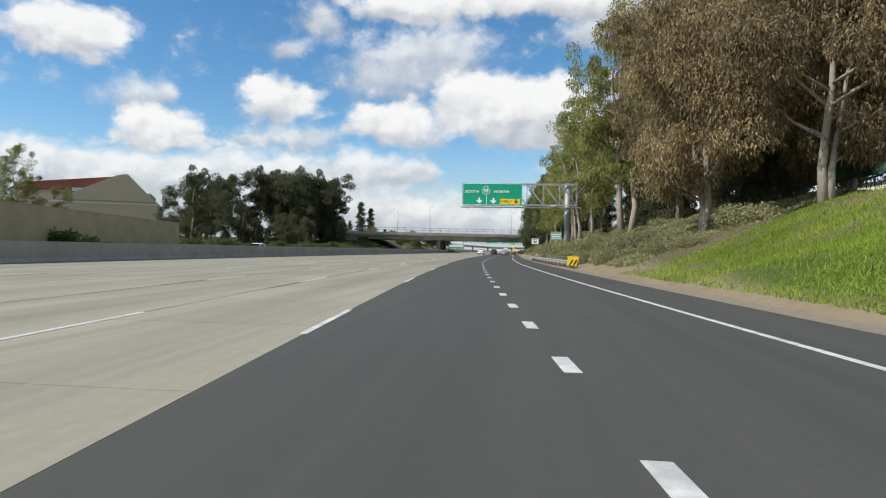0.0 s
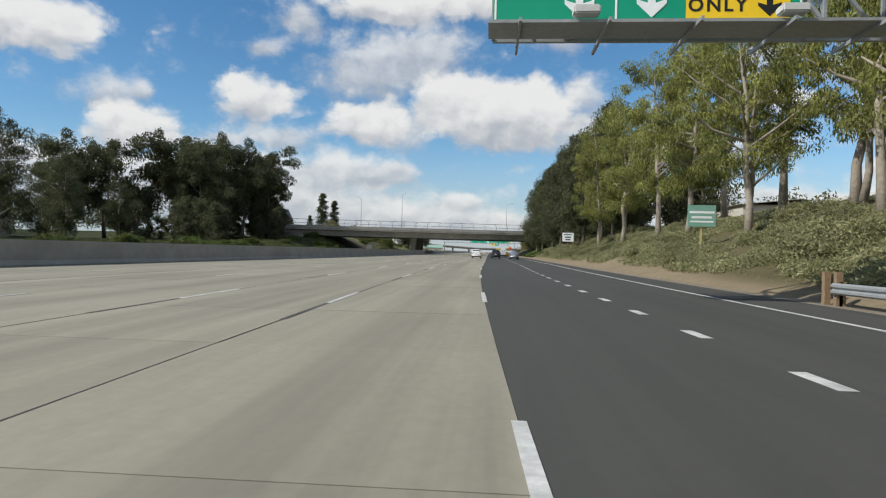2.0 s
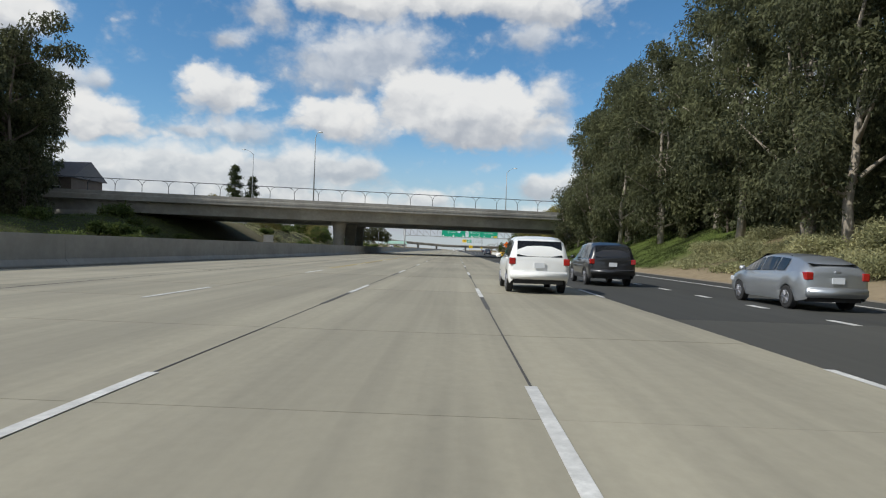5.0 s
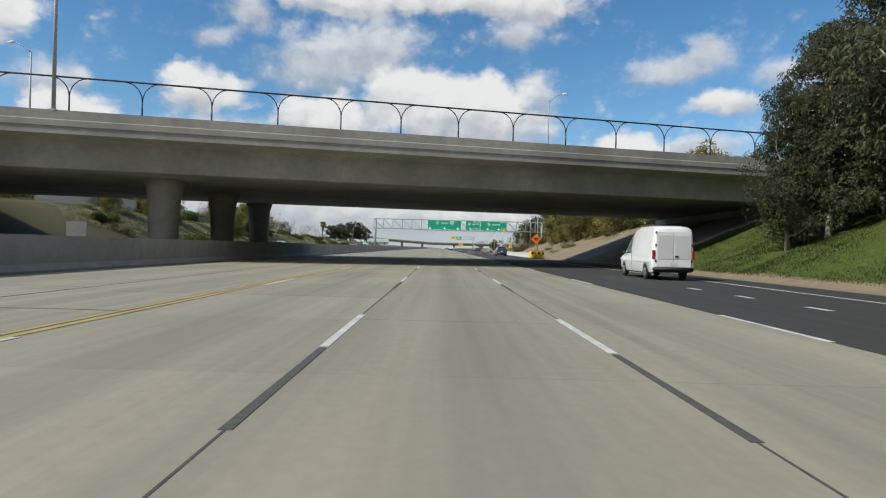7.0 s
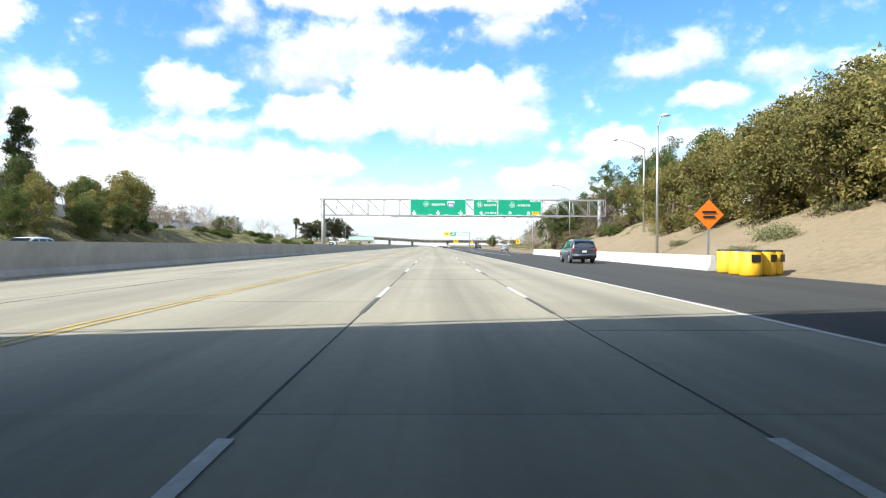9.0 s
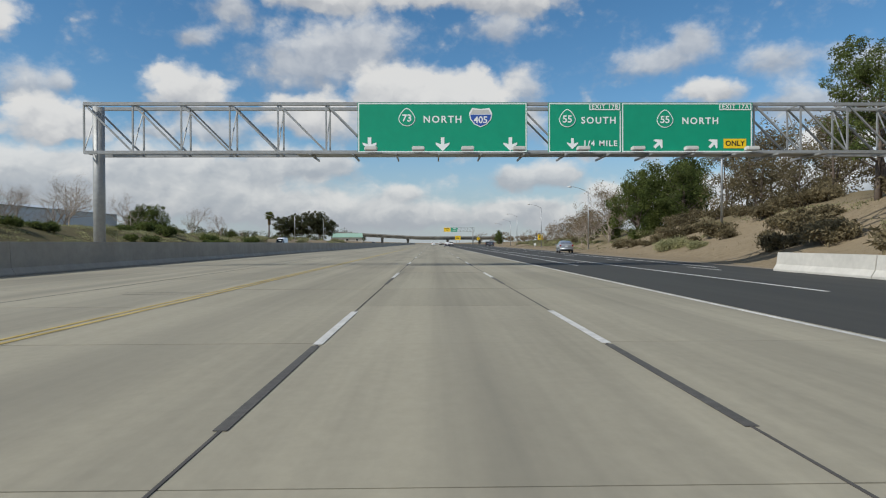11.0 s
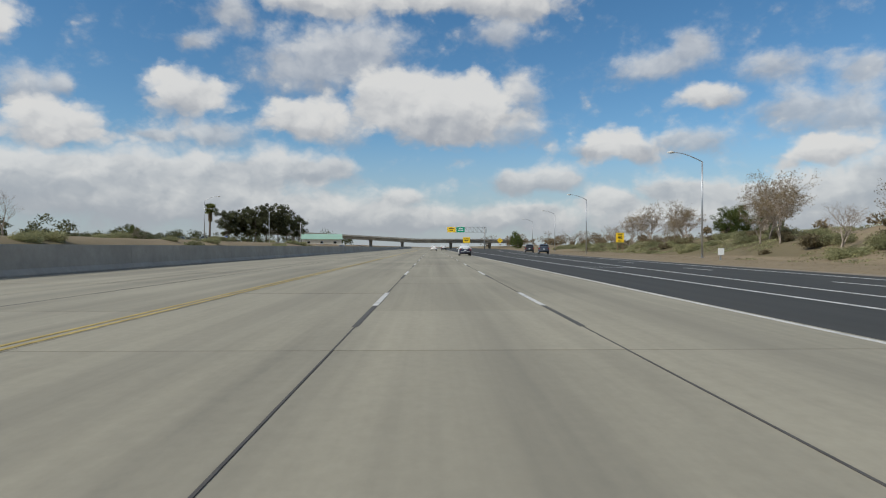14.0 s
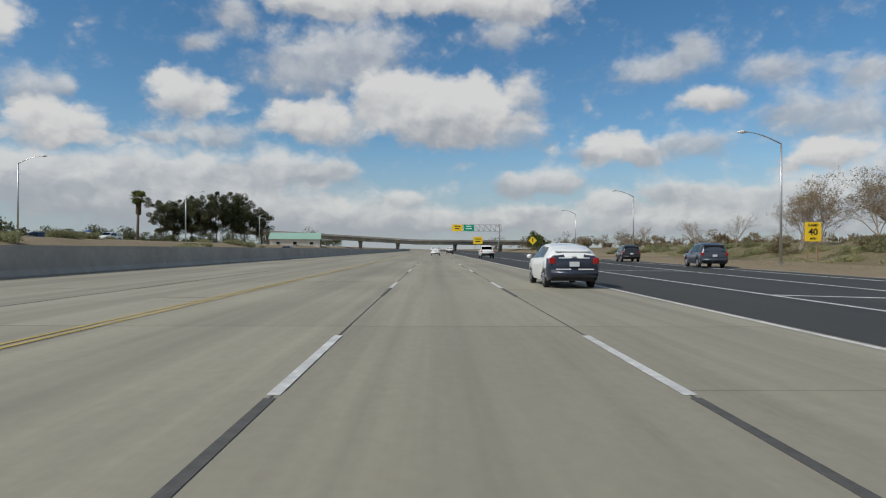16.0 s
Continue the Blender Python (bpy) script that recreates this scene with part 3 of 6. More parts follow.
build_ground()
Y0, Y1 = -60.0, 1500.0
road = tagged(strip("road", lambda y: wall_s(y) - 22.5, 7.4, -0.045, Y0, Y1, JOINT, label="dark joint bed under pale concrete freeway slabs", thick=0.25),
              category="road", kind="structure")
SEAM = 7.4
lane_road = tagged(strip("road_asphalt", SEAM, lambda y: right_edge(y) - 0.6, 0.0, 178, Y1, ASPHALT, label="dark asphalt lanes beside the concrete freeway", thick=0.3),
                   category="road", kind="structure")
# first stretch of the same asphalt, its glare painted in as a paler tone
tagged(strip("road_asphalt_old", SEAM, lambda y: right_edge(y) - 0.6, 0.0, Y0, 177.98, ASPHALT_GLARE, label="asphalt lanes coloured paler for glare beside the concrete freeway", thick=0.3),
       category="road", kind="structure")
tagged(strip("road_shoulder", lambda y: right_edge(y) - 0.6, lambda y: right_edge(y) + lerp(y, (208, 222, 282, 292), (1.3, 0.3, 0.3, 1.3)), 0.004, Y0, 900, SHOULDER, label="dusty gravel edge of the freeway", thick=0.2),
       category="shoulder", kind="structure")


def build_slabs():
    """Concrete lane slabs with open joints; one mesh of many pieces."""
    rnd = random.Random(4)
    verts, faces = [], []

    def lanes(y):
        w = wall_s(y)
        return (w - 21.5, w - 18, w - 14.3, w - 10.6, w - 6.9, w - 0.6), (w + 0.3, (w - 4.0) / 2, -8.0, -4.0, 0.0, 3.66, SEAM)
    y = Y0
    while y < 1000:
        ln = 4.6
        for group in range(2):
            a, b = lanes(y)[group], lanes(y + ln)[group]
            for i in range(len(a) - 1):
                g = 0.007
                dz = rnd.uniform(-0.003, 0.003)
                o = len(verts)
                for s, yy, zz in ((a[i] + g, y + g, 0), (a[i + 1] - g, y + g, 0), (b[i + 1] - g, y + ln - g, 0), (b[i] + g, y + ln - g, 0)):
                    verts.append(place(s, yy, zz + dz))
                for s, yy in ((a[i] + g, y + g), (a[i + 1] - g, y + g), (b[i + 1] - g, y + ln - g), (b[i] + g, y + ln - g)):
                    verts.append(place(s, yy, -0.04))
                faces.append((o, o + 1, o + 2, o + 3))
                for k in range(4):
                    faces.append((o + k, o + 4 + k, o + 4 + (k + 1) % 4, o + (k + 1) % 4))
        y += ln
    across = np.tile(np.array([-1, 1, 1, -1] * 2, np.float32), len(verts) // 8)
    ob = mesh_part("concrete_slabs", verts, faces, CONCRETE, road, "worn pale concrete freeway slabs with tyre-darkened lanes")
    ob["kind"] = "stuff"
    wear = np.stack([across, across, across, np.ones_like(across)], 1)
    ob.data.color_attributes.new("across", "FLOAT_COLOR", "POINT").data.foreach_set("color", wear.ravel())
    tagged(strip("far_paving", lambda y: wall_s(y) - 21.5, SEAM, 0.0, 1000, Y1, CONCRETE, parent=road, thick=0.03))


build_slabs()


def stripe(s, y, ln, w, mat, z, parent, name="lane_stripe"):
    return strip(name, s - w / 2, s + w / 2, z, y, y + ln, mat, step=3.7, parent=parent, thick=0.004)


for k in range(-32, 40):
    y = 427.3 + 14.63 * k
    for s in (0.0, 3.66):
        if y > -40:
            stripe(s, y, 3.4, 0.10, BLACK_PAINT, 0.0075, road, "dark_stripe")
            stripe(s, y + 3.5, 3.66, 0.12, WHITE_PAINT, 0.008, road)
for k in range(-32, 18):
    y = 427.3 + 14.63 * k
    if y < 300:
        stripe(-4.0, y, 3.66, 0.12, WHITE_PAINT, 0.008, road)
        stripe(SEAM, y + 5, 3.66, 0.12, WHITE_PAINT, 0.009, lane_road)
for k in range(90):
    y = -38 + 3.66 * k
    if y < 255:
        stripe(lerp(y, (0, 65, 130, 200, 255), (11.0, 10.7, 11.3, 11.2, 10.8)), y, 0.95, 0.2, WHITE_PAINT, 0.005, lane_road)
strip("edge_line", lambda y: lerp(y, (0, 60, 140, 200, 250, 300), (14.7, 14.5, 15.3, 15.0, 14.2, 14.0)) - 0.07, lambda y: lerp(y, (0, 60, 140, 200, 250, 300), (14.7, 14.5, 15.3, 15.0, 14.2, 14.0)) + 0.07, 0.005, Y0, 300, WHITE_PAINT, parent=lane_road, thick=0.005)
for s0, half in ((-8.0, 0.025), (0.0, 0.013), (3.66, 0.013)):
    strip("tar_joint", s0 - half, s0 + half, 0.005, Y0, 900, JOINT, parent=road, thick=0.005)
for s0 in (-4.1, -4.32):
    strip("yellow_line", s0 - 0.045, s0 + 0.045, 0.008, 200, 1000, YELLOW_PAINT, parent=road, thick=0.005)


crack_rnd = random.Random(21)
for i in range(110):
    y, s0 = crack_rnd.uniform(150, 720), crack_rnd.choice((-8.0, -12.0, -8.0, -4.4))
    ln, w = crack_rnd.uniform(1.2, 3.6), crack_rnd.uniform(0.012, 0.03)
    pts = [(s0 - ln * k / 4, y + crack_rnd.uniform(-0.06, 0.06)) for k in range(5)]
    verts = [place(a, b + e, 0.0065) for e in (-w, w) for a, b in pts]
    mesh_part("tar_crack", verts, [(k, k + 1, k + 6, k + 5) for k in range(4)], JOINT, road)


strip("edge_line", SEAM - 0.2, SEAM - 0.1, 0.007, 300, 900, WHITE_PAINT, parent=road, thick=0.005)


def gore_a(y):
    return lerp(y, (398, 445, 478, 540, 562, 700), (9.5, 10.3, 10.5, 11.0, 11.3, 12.2))


def gore_b(y):
    return lerp(y, (390, 440, 462, 500, 550, 580, 640, 700), (11.6, 11.7, 12.2, 13.8, 16.0, 17.6, 21.5, 27.0))


for fn, y0, y1 in ((gore_a, 398, 760), (gore_b, 380, 700), (lambda y: right_edge(y) - 2.2, 395, 700)):
    strip("edge_line", lambda y: fn(y) - 0.07, lambda y: fn(y) + 0.07, 0.005, y0, y1, WHITE_PAINT, parent=lane_road, thick=0.005)
for y in (404, 447, 500, 545, 566):
    a, b = gore_a(y), gore_b(y)
    mesh_part("chevron", [(a, y, 0.004), (a, y + 0.3, 0.004), (b, y - 1.6, 0.004), (b, y - 1.9, 0.004)], [(0, 3, 2, 1)], WHITE_PAINT, lane_road)
for k in range(9):
    y = 392 + 14.63 * k
    stripe(gore_b(y) + 3.0, y, 3.66, 0.12, WHITE_PAINT, 0.005, lane_road)


# ---------------------------------------------------------------- median barrier
def build_median():
    prof = [(0.0, 0.0), (0.0, 0.08), (-0.18, 0.33), (-0.24, 1.42), (-0.50, 1.42), (-0.56, 0.33), (-0.74, 0.08), (-0.74, 0.0)]
    ob = None
    holder = tagged(empty("median_barrier"), "long stained concrete median barrier between the carriageways", "barrier", kind="structure")
    y = Y0
    rnd = random.Random(2)
    while y < 1000:
        ln = 18.0
        verts, faces = [], []
        for j in range(4):
            yy = y + 0.008 + (ln - 0.016) * j / 3
            for s, z in prof:
                verts.append(place(wall_s(yy) + s, yy, z - 0.02))
        n = len(prof)
        for j in range(3):
            for k in range(n - 1):
                faces.append((j * n + k, j * n + k + 1, (j + 1) * n + k + 1, (j + 1) * n + k))
        faces += [tuple(range(n))[::-1], tuple(3 * n + k for k in range(n))]
        mesh_part("barrier_panel", verts, faces, WALL_CONC, holder)
        y += ln


build_median()


# ---------------------------------------------------------------- overpass
def build_overpass(y_mid, skew, half, x0, x1, soffit, deck, piers, name, fence=True, camber=0.0, rise=0.0):
    """A box-girder overpass across the road; skew is metres of y per metre of x."""
    ob = tagged(empty(name), "weathered concrete box-girder road overpass on flared columns", "overpass", kind="structure")
    rail_top = deck + 0.95
    prof = [(-half + 2.0, soffit), (half - 2.0, soffit), (half - 1.7, soffit + 1.62), (half, soffit + 1.85), (half, deck),
            (-half, deck), (-half, soffit + 1.85), (-half + 1.7, soffit + 1.62)]
    n = 24

    def sheared(outline, mat, nm, parent=ob, x0=x0, x1=x1):
        verts, faces = [], []
        k = len(outline)
        for i in range(n + 1):
            x = x0 + (x1 - x0) * i / n
            for v, z in outline:
                verts.append((x, y_mid + v + skew * x, z + camber * (1 - ((x - 2) / 60) ** 2) + rise * max(0.0, -8.0 - x)))
        for i in range(n):
            for j in range(k):
                faces.append((i * k + j, i * k + (j + 1) % k, (i + 1) * k + (j + 1) % k, (i + 1) * k + j))
        faces += [tuple(range(k))[::-1], tuple(n * k + j for j in range(k))]
        return mesh_part(nm, verts, faces, mat, parent)
    sheared(prof, BRIDGE_CONC, "girder")
    for sgn in (-1, 1):
        v0, v1 = sorted((sgn * half - sgn * 0.0, sgn * half - sgn * 0.42))
        sheared([(v0 - 0.06, deck), (v1 + 0.06, deck), (v1 + 0.06, deck + 0.35), (v1, deck + 0.4), (v1, rail_top), (v0, rail_top), (v0, deck + 0.4), (v0 - 0.06, deck + 0.35)], BRIDGE_CONC, "parapet")
    for px, pv in piers:
        top = soffit + rise * max(0.0, -8.0 - px)
        pts = [(px, y_mid + pv + skew * px, z) for z in (-0.2, top * 0.45, top * 0.72, top * 0.88, top + 0.05)]
        bm = bmesh.new()
        add_tube(bm, pts, [1.0, 1.02, 1.1, 1.22, 1.45], 16)
        part("column", bm, PILLAR_CONC, ob, smooth=True)
    if fence:
        for sgn in (-1, 1):
            vy = sgn * (half - 0.2)
            x = x0 + 0.3
            while x < x1:
                base = Vector((x, y_mid + vy + skew * x, rail_top + camber * (1 - ((x - 2) / 60) ** 2)))
                bm = bmesh.new()
                add_tube(bm, [base, base + Vector((0, 0, 0.85))], 0.05, 6)
                for d in (-1, 1):
                    arc = [base + Vector((d * 0.95 * (1 - math.cos(a)), d * 0.95 * (1 - math.cos(a)) * skew, 0.85 + 1.15 * math.sin(a))) for a in [math.pi / 2 * i / 6 for i in range(7)]]
                    add_tube(bm, arc, 0.035, 5)
                part("fence_post", bm, DARK_STEEL if sgn < 0 else GALV_PAINT, ob, smooth=True)
                x += 3.9
            rail = [(xx, y_mid + vy + skew * xx, rail_top + 2.02 + camber * (1 - ((xx - 2) / 60) ** 2)) for xx in [x0 + (x1 - x0) * i / 12 for i in range(13)]]
            tube("top_rail", rail, 0.055, DARK_STEEL, ob)
    return ob


OVER_MID, OVER_SKEW = 290.0, 0.24
build_overpass(OVER_MID, OVER_SKEW, 16.0, -72, 42, 5.65, 7.95, [(-18.7, -8.7), (-18.7, 3.0), (-18.7, 14.0)], "overpass")
build_overpass(900, 0.22, 9, -112, 66, 4.1, 6.1, [(-94, 0), (-68, 0), (-42, 0), (-20, 0), (15, 0), (44, 0)], "overpass_far", fence=False, rise=0.055)


def lamp_post(x, y, z, height=10.5, arm=3.2, toward=-1, mat=None, name="street_lamp"):
    ob = tagged(empty(name, Matrix.Translation((x, y, z))), "tall galvanised street lamp with a curved mast arm", "street lamp", group="freeway lamps")
    mat = mat or GALV
    tube("pole", [(0, 0, -0.15), (0, 0, height * 0.5), (0, 0, height - 0.7)], [0.12, 0.10, 0.075], mat, ob)
    arc = [(toward * arm * u, 0, height - 0.7 + 1.0 * math.sin(u * math.pi / 2)) for u in [i / 8 for i in range(9)]]
    tube("arm", arc, [0.06 - 0.003 * i for i in range(9)], mat, ob, sides=6)
    bm = bmesh.new()
    add_tube(bm, [(toward * (arm - 0.15), 0, height + 0.3), (toward * (arm + 0.2), 0, height + 0.33), (toward * (arm + 0.65), 0, height + 0.3)], [0.07, 0.16, 0.06], 8)
    part("luminaire", bm, LAMP_WHITE, ob, smooth=True)
    box("base_plate", (-0.2, -0.2, -0.05), (0.2, 0.2, 0.05), mat, ob)
    return ob


for x, y in ((29, 421.8), (30.4, 476.5), (30.8, 527.2), (31.6, 580), (36, 632), (38.5, 685), (25.8, 369)):
    lamp_post(x, y, ground_z(x, y), 11.2 if y > 400 else 10.5)
for x, y in ((-54, 609.6), (-51, 657), (-58, 736)):
    lamp_post(x, y, ground_z(x, y) , 10.5, toward=1)
for x, v, h, arm, toward in ((-21.8, -15.8, 11.5, 0.6, 1), (-41.6, 15.8, 12.3, 1.8, -1), (14.5, 15.8, 11.8, 1.8, 1)):
    lamp_post(x, OVER_MID + v + OVER_SKEW * x, 8.9, h, arm, toward, GALV_PAINT)


# ---------------------------------------------------------------- sign gantries
def panel(parent, x0, x1, z0, z1, y, mat=None, border=True, name="sign_panel"):
    """A sign face towards -y with a white rim; local x to the right."""
    bm = bmesh.new()
    add_box(bm, (x0, y, z0), (x1, y + 0.06, z1))
    ob = part(name, bm, mat or SIGN_GREEN, parent, bevel=0.0)
    if border:
        bm = bmesh.new()
        w, e = 0.055, 0.03
        add_box(bm, (x0 + e, y - 0.006, z0 + e), (x1 - e, y - 0.001, z0 + e + w))
        add_box(bm, (x0 + e, y - 0.006, z1 - e - w), (x1 - e, y - 0.001, z1 - e))
        add_box(bm, (x0 + e, y - 0.006, z0 + e + w), (x0 + e + w, y - 0.001, z1 - e - w))
        add_box(bm, (x1 - e - w, y - 0.006, z0 + e + w), (x1 - e, y - 0.001, z1 - e - w))
        part("border", bm, SIGN_WHITE, ob)
    return ob


def flat_shape(name, pts, x, z, y, mat, parent, thick=0.006):
    bm = bmesh.new()
    a = [bm.verts.new((x + px, y, z + pz)) for px, pz in pts]
    b = [bm.verts.new((x + px, y - thick, z + pz)) for px, pz in pts]
    bm.faces.new(a)
    bm.faces.new(b[::-1])
    for i in range(len(a)):
        bm.faces.new((a[i], a[(i + 1) % len(a)], b[(i + 1) % len(a)], b[i]))
    return part(name, bm, mat, parent)


def word(text, size, x, z, y, mat, parent, spacing=1.25):
    return lettering(text, size, pose(x, y, z, 90, 0, 0), mat, parent, "lettering", spacing)


def arrow(x, z, y, size, mat, parent, turn=0.0):
    pts = [(-0.13, 0.5), (0.13, 0.5), (0.13, 0.0), (0.5, 0.12), (0.5, -0.02), (0.0, -0.5), (-0.5, -0.02), (-0.5, 0.12), (-0.13, 0.0)]
    c, s = math.cos(radians(turn)), math.sin(radians(turn))
    return flat_shape("arrow", [((px * c - pz * s) * size, (px * s + pz * c) * size) for px, pz in pts], x, z, y, mat, parent)


def spade(x, z, y, size, parent, number):
    """State route marker: a white-rimmed spade outline with its number."""
    pts = []
    for i in range(25):
        a = -math.pi / 2 + 2 * math.pi * i / 24
        r = 0.5
        px, pz = r * math.cos(a), r * math.sin(a) * 0.95
        if pz > 0:
            px *= 1 - 0.35 * (pz / 0.5)
            pz *= 1.25
        pts.append((px * size, pz * size))
    flat_shape("route_shield", pts, x, z, y - 0.001, SIGN_WHITE, parent)
    flat_shape("shield_field", [(px * 0.9, pz * 0.9) for px, pz in pts], x, z, y - 0.008, SIGN_GREEN, parent)
    word(number, size * 0.58, x, z - 0.02 * size, y - 0.018, SIGN_WHITE, parent, 1.0)


def truss(parent, x0, x1, y0, z0, z1, bays, depth=1.3, chord=0.15, nm="truss"):
    """A box truss along x."""
    for i, (yy, zz) in enumerate(((y0, z0), (y0, z1), (y0 + depth, z0), (y0 + depth, z1))):
        bm = bmesh.new()
        beam(bm, (x0, yy, zz), (x1, yy, zz), chord, chord)
        part("chord", bm, GALV_PAINT, parent)
    step = (x1 - x0) / bays
    for i in range(bays + 1):
        x = x0 + i * step
        bm = bmesh.new()
        for yy in (y0, y0 + depth):
            beam(bm, (x, yy, z0), (x, yy, z1), 0.08, 0.08)
            if i < bays:
                beam(bm, (x, yy, z1), (x + step, yy, z0), 0.09, 0.09)
        beam(bm, (x, y0, z1), (x, y0 + depth, z1), 0.07, 0.07)
        beam(bm, (x, y0, z0), (x, y0 + depth, z0), 0.07, 0.07)
        beam(bm, (x, y0, z0 + 0.1), (x, y0 + depth, z1 - 0.1), 0.05, 0.05)
        part("truss_brace", bm, GALV_PAINT, parent)


def walkway(parent, x0, x1, y, z, lights):
    bm = bmesh.new()
    add_box(bm, (x0, y - 1.35, z - 0.06), (x1, y - 0.15, z + 0.02))
    part("walkway", bm, GALV_PAINT, parent)
    x = x0 + 0.8
    while x < x1:
        bm = bmesh.new()
        beam(bm, (x, y - 1.75, z - 0.12), (x, y + 0.9, z - 0.12), 0.07, 0.1)
        part("walkway_bracket", bm, GALV_PAINT, parent)
        x += 2.2
    for lx in lights:
        bm = bmesh.new()
        add_box(bm, (lx - 0.33, y - 1.62, z + 0.08), (lx + 0.33, y - 1.2, z + 0.3))
        bmesh.ops.bevel(bm, geom=bm.edges[:], offset=0.04, segments=2, affect="EDGES")
        part("sign_light", bm, LAMP_WHITE, parent)


def build_gantry_one():
    x, y = 22.25, 82.4
    g = tagged(empty("sign_gantry", Matrix.Translation((x, y, 0))), "cantilever overhead sign with green panel on a grey steel column", "road sign")
    tube("column", [(0, 0.6, 0.2), (0, 0.6, 10.6)], [0.42, 0.40], GALV_PAINT, g, sides=16)
    truss(g, -14.28, 1.15, 0.0, 7.6, 10.45, 7, 1.2)
    p = panel(g, -14.28, -6.08, 7.5, 10.52, -0.12)
    px = lambda u: -14.28 + 8.2 * u
    pz = lambda v: 10.52 - 3.02 * v
    yf = -0.13
    word("SOUTH", 0.5, px(0.165), pz(0.38), yf, SIGN_WHITE, p)
    word("NORTH", 0.5, px(0.655), pz(0.38), yf, SIGN_WHITE, p)
    spade(px(0.395), pz(0.34), yf, 1.15, p, "55")
    flat_shape("divider", [(-0.03, -0.72), (0.03, -0.72), (0.03, 0.62), (-0.03, 0.62)], px(0.405), pz(0.77), yf, SIGN_WHITE, p)
    arrow(px(0.285), pz(0.79), yf, 0.8, SIGN_WHITE, p)
    arrow(px(0.52), pz(0.79), yf, 0.8, SIGN_WHITE, p)
    flat_shape("lane_plate", [(-1.35, -0.34), (1.35, -0.34), (1.35, 0.34), (-1.35, 0.34)], px(0.795), pz(0.82), yf, SIGN_YELLOW, p)
    word("ONLY", 0.5, px(0.73), pz(0.82), yf - 0.012, SIGN_BLACK, p)
    arrow(px(0.895), pz(0.82), yf - 0.008, 0.6, SIGN_BLACK, p)
    walkway(g, -14.4, 1.7, 0.0, 7.22, (px(0.285), px(0.895), -2.0))
    # footing
    box("footing", (-0.7, -0.1, 0.1), (0.7, 1.3, 0.45), BRIDGE_CONC, g)


def build_gantry_two():
    y = 397.5
    g = tagged(empty("sign_bridge", Matrix.Translation((0, y, 0))), "full-span overhead sign bridge with green freeway panels", "road sign")
    for x, zb in ((-16.75, -0.2), (28.6, 1.2)):
        tube("column", [(x, 0.6, zb), (x, 0.6, 8.75)], 0.30, GALV_PAINT, g, sides=14)
    truss(g, -17.2, 29.4, 0.0, 6.2, 8.8, 18, 1.25, 0.17)
    yf = -0.14
    p1 = panel(g, -2.55, 6.6, 6.15, 8.85, -0.13)
    px = lambda u: -2.55 + 9.15 * u
    pz = lambda v: 8.85 - 2.7 * v
    spade(px(0.29), pz(0.31), yf, 0.92, p1, "73")
    word("NORTH", 0.52, px(0.50), pz(0.34), yf, SIGN_WHITE, p1)
    sh = [(-0.56, 0.22), (-0.42, 0.5), (0, 0.44), (0.42, 0.5), (0.56, 0.22), (0.5, -0.1), (0.3, -0.35), (0, -0.5), (-0.3, -0.35), (-0.5, -0.1)]
    flat_shape("route_shield", [(a * 1.13, b * 1.05) for a, b in sh], px(0.725), pz(0.30), yf, SIGN_WHITE, p1)
    flat_shape("shield_field", [(-0.56, 0.16), (0.56, 0.16), (0.5, -0.1), (0.3, -0.33), (0, -0.46), (-0.3, -0.33), (-0.5, -0.1)], px(0.725), pz(0.30), yf - 0.007, SIGN_BLUE, p1)
    flat_shape("shield_band", [(-0.54, 0.2), (-0.42, 0.44), (0, 0.4), (0.42, 0.44), (0.54, 0.2)], px(0.725), pz(0.30), yf - 0.007, LAMP_WHITE, p1)
    word("405", 0.5, px(0.725), pz(0.35), yf - 0.016, SIGN_WHITE, p1, 1.0)
    for u in (0.07, 0.50, 0.90):
        arrow(px(u), pz(0.83), yf, 0.74, SIGN_WHITE, p1)
    p2 = panel(g, 7.75, 11.72, 6.15, 8.85, -0.13)
    qx = lambda u: 7.75 + 3.97 * u
    spade(qx(0.26), pz(0.33), yf, 0.92, p2, "55")
    word("SOUTH", 0.50, qx(0.69), pz(0.36), yf, SIGN_WHITE, p2)
    arrow(qx(0.33), pz(0.82), yf, 0.6, SIGN_WHITE, p2)
    word("1/4 MILE", 0.42, qx(0.71), pz(0.82), yf, SIGN_WHITE, p2)
    t1 = panel(p2, 9.95, 11.68, 8.42, 8.84, -0.145)
    word("EXIT 17B", 0.30, 10.82, 8.62, yf - 0.02, SIGN_WHITE, t1)
    p3 = panel(g, 11.74, 18.9, 6.15, 8.85, -0.13)
    rx = lambda u: 11.74 + 7.16 * u
    spade(rx(0.33), pz(0.34), yf, 0.92, p3, "55")
    word("NORTH", 0.50, rx(0.60), pz(0.37), yf, SIGN_WHITE, p3)
    for u in (0.28, 0.70):
        arrow(rx(u), pz(0.82), yf, 0.62, SIGN_WHITE, p3, 135)
    flat_shape("lane_plate", [(-0.62, -0.26), (0.62, -0.26), (0.62, 0.26), (-0.62, 0.26)], rx(0.865), pz(0.82), yf, SIGN_YELLOW, p3)
    word("ONLY", 0.38, rx(0.865), pz(0.82), yf - 0.012, SIGN_BLACK, p3, 1.05)
    t2 = panel(p3, 17.05, 18.86, 8.42, 8.84, -0.145)
    word("EXIT 17A", 0.30, 17.95, 8.62, yf - 0.02, SIGN_WHITE, t2)
    walkway(g, -5.6, 22.5, 0.0, 5.98, [px(0.07) + 0.2, px(0.36), px(0.64), px(0.90) + 0.3, qx(0.4), 12.2, 15.0, 18.2])


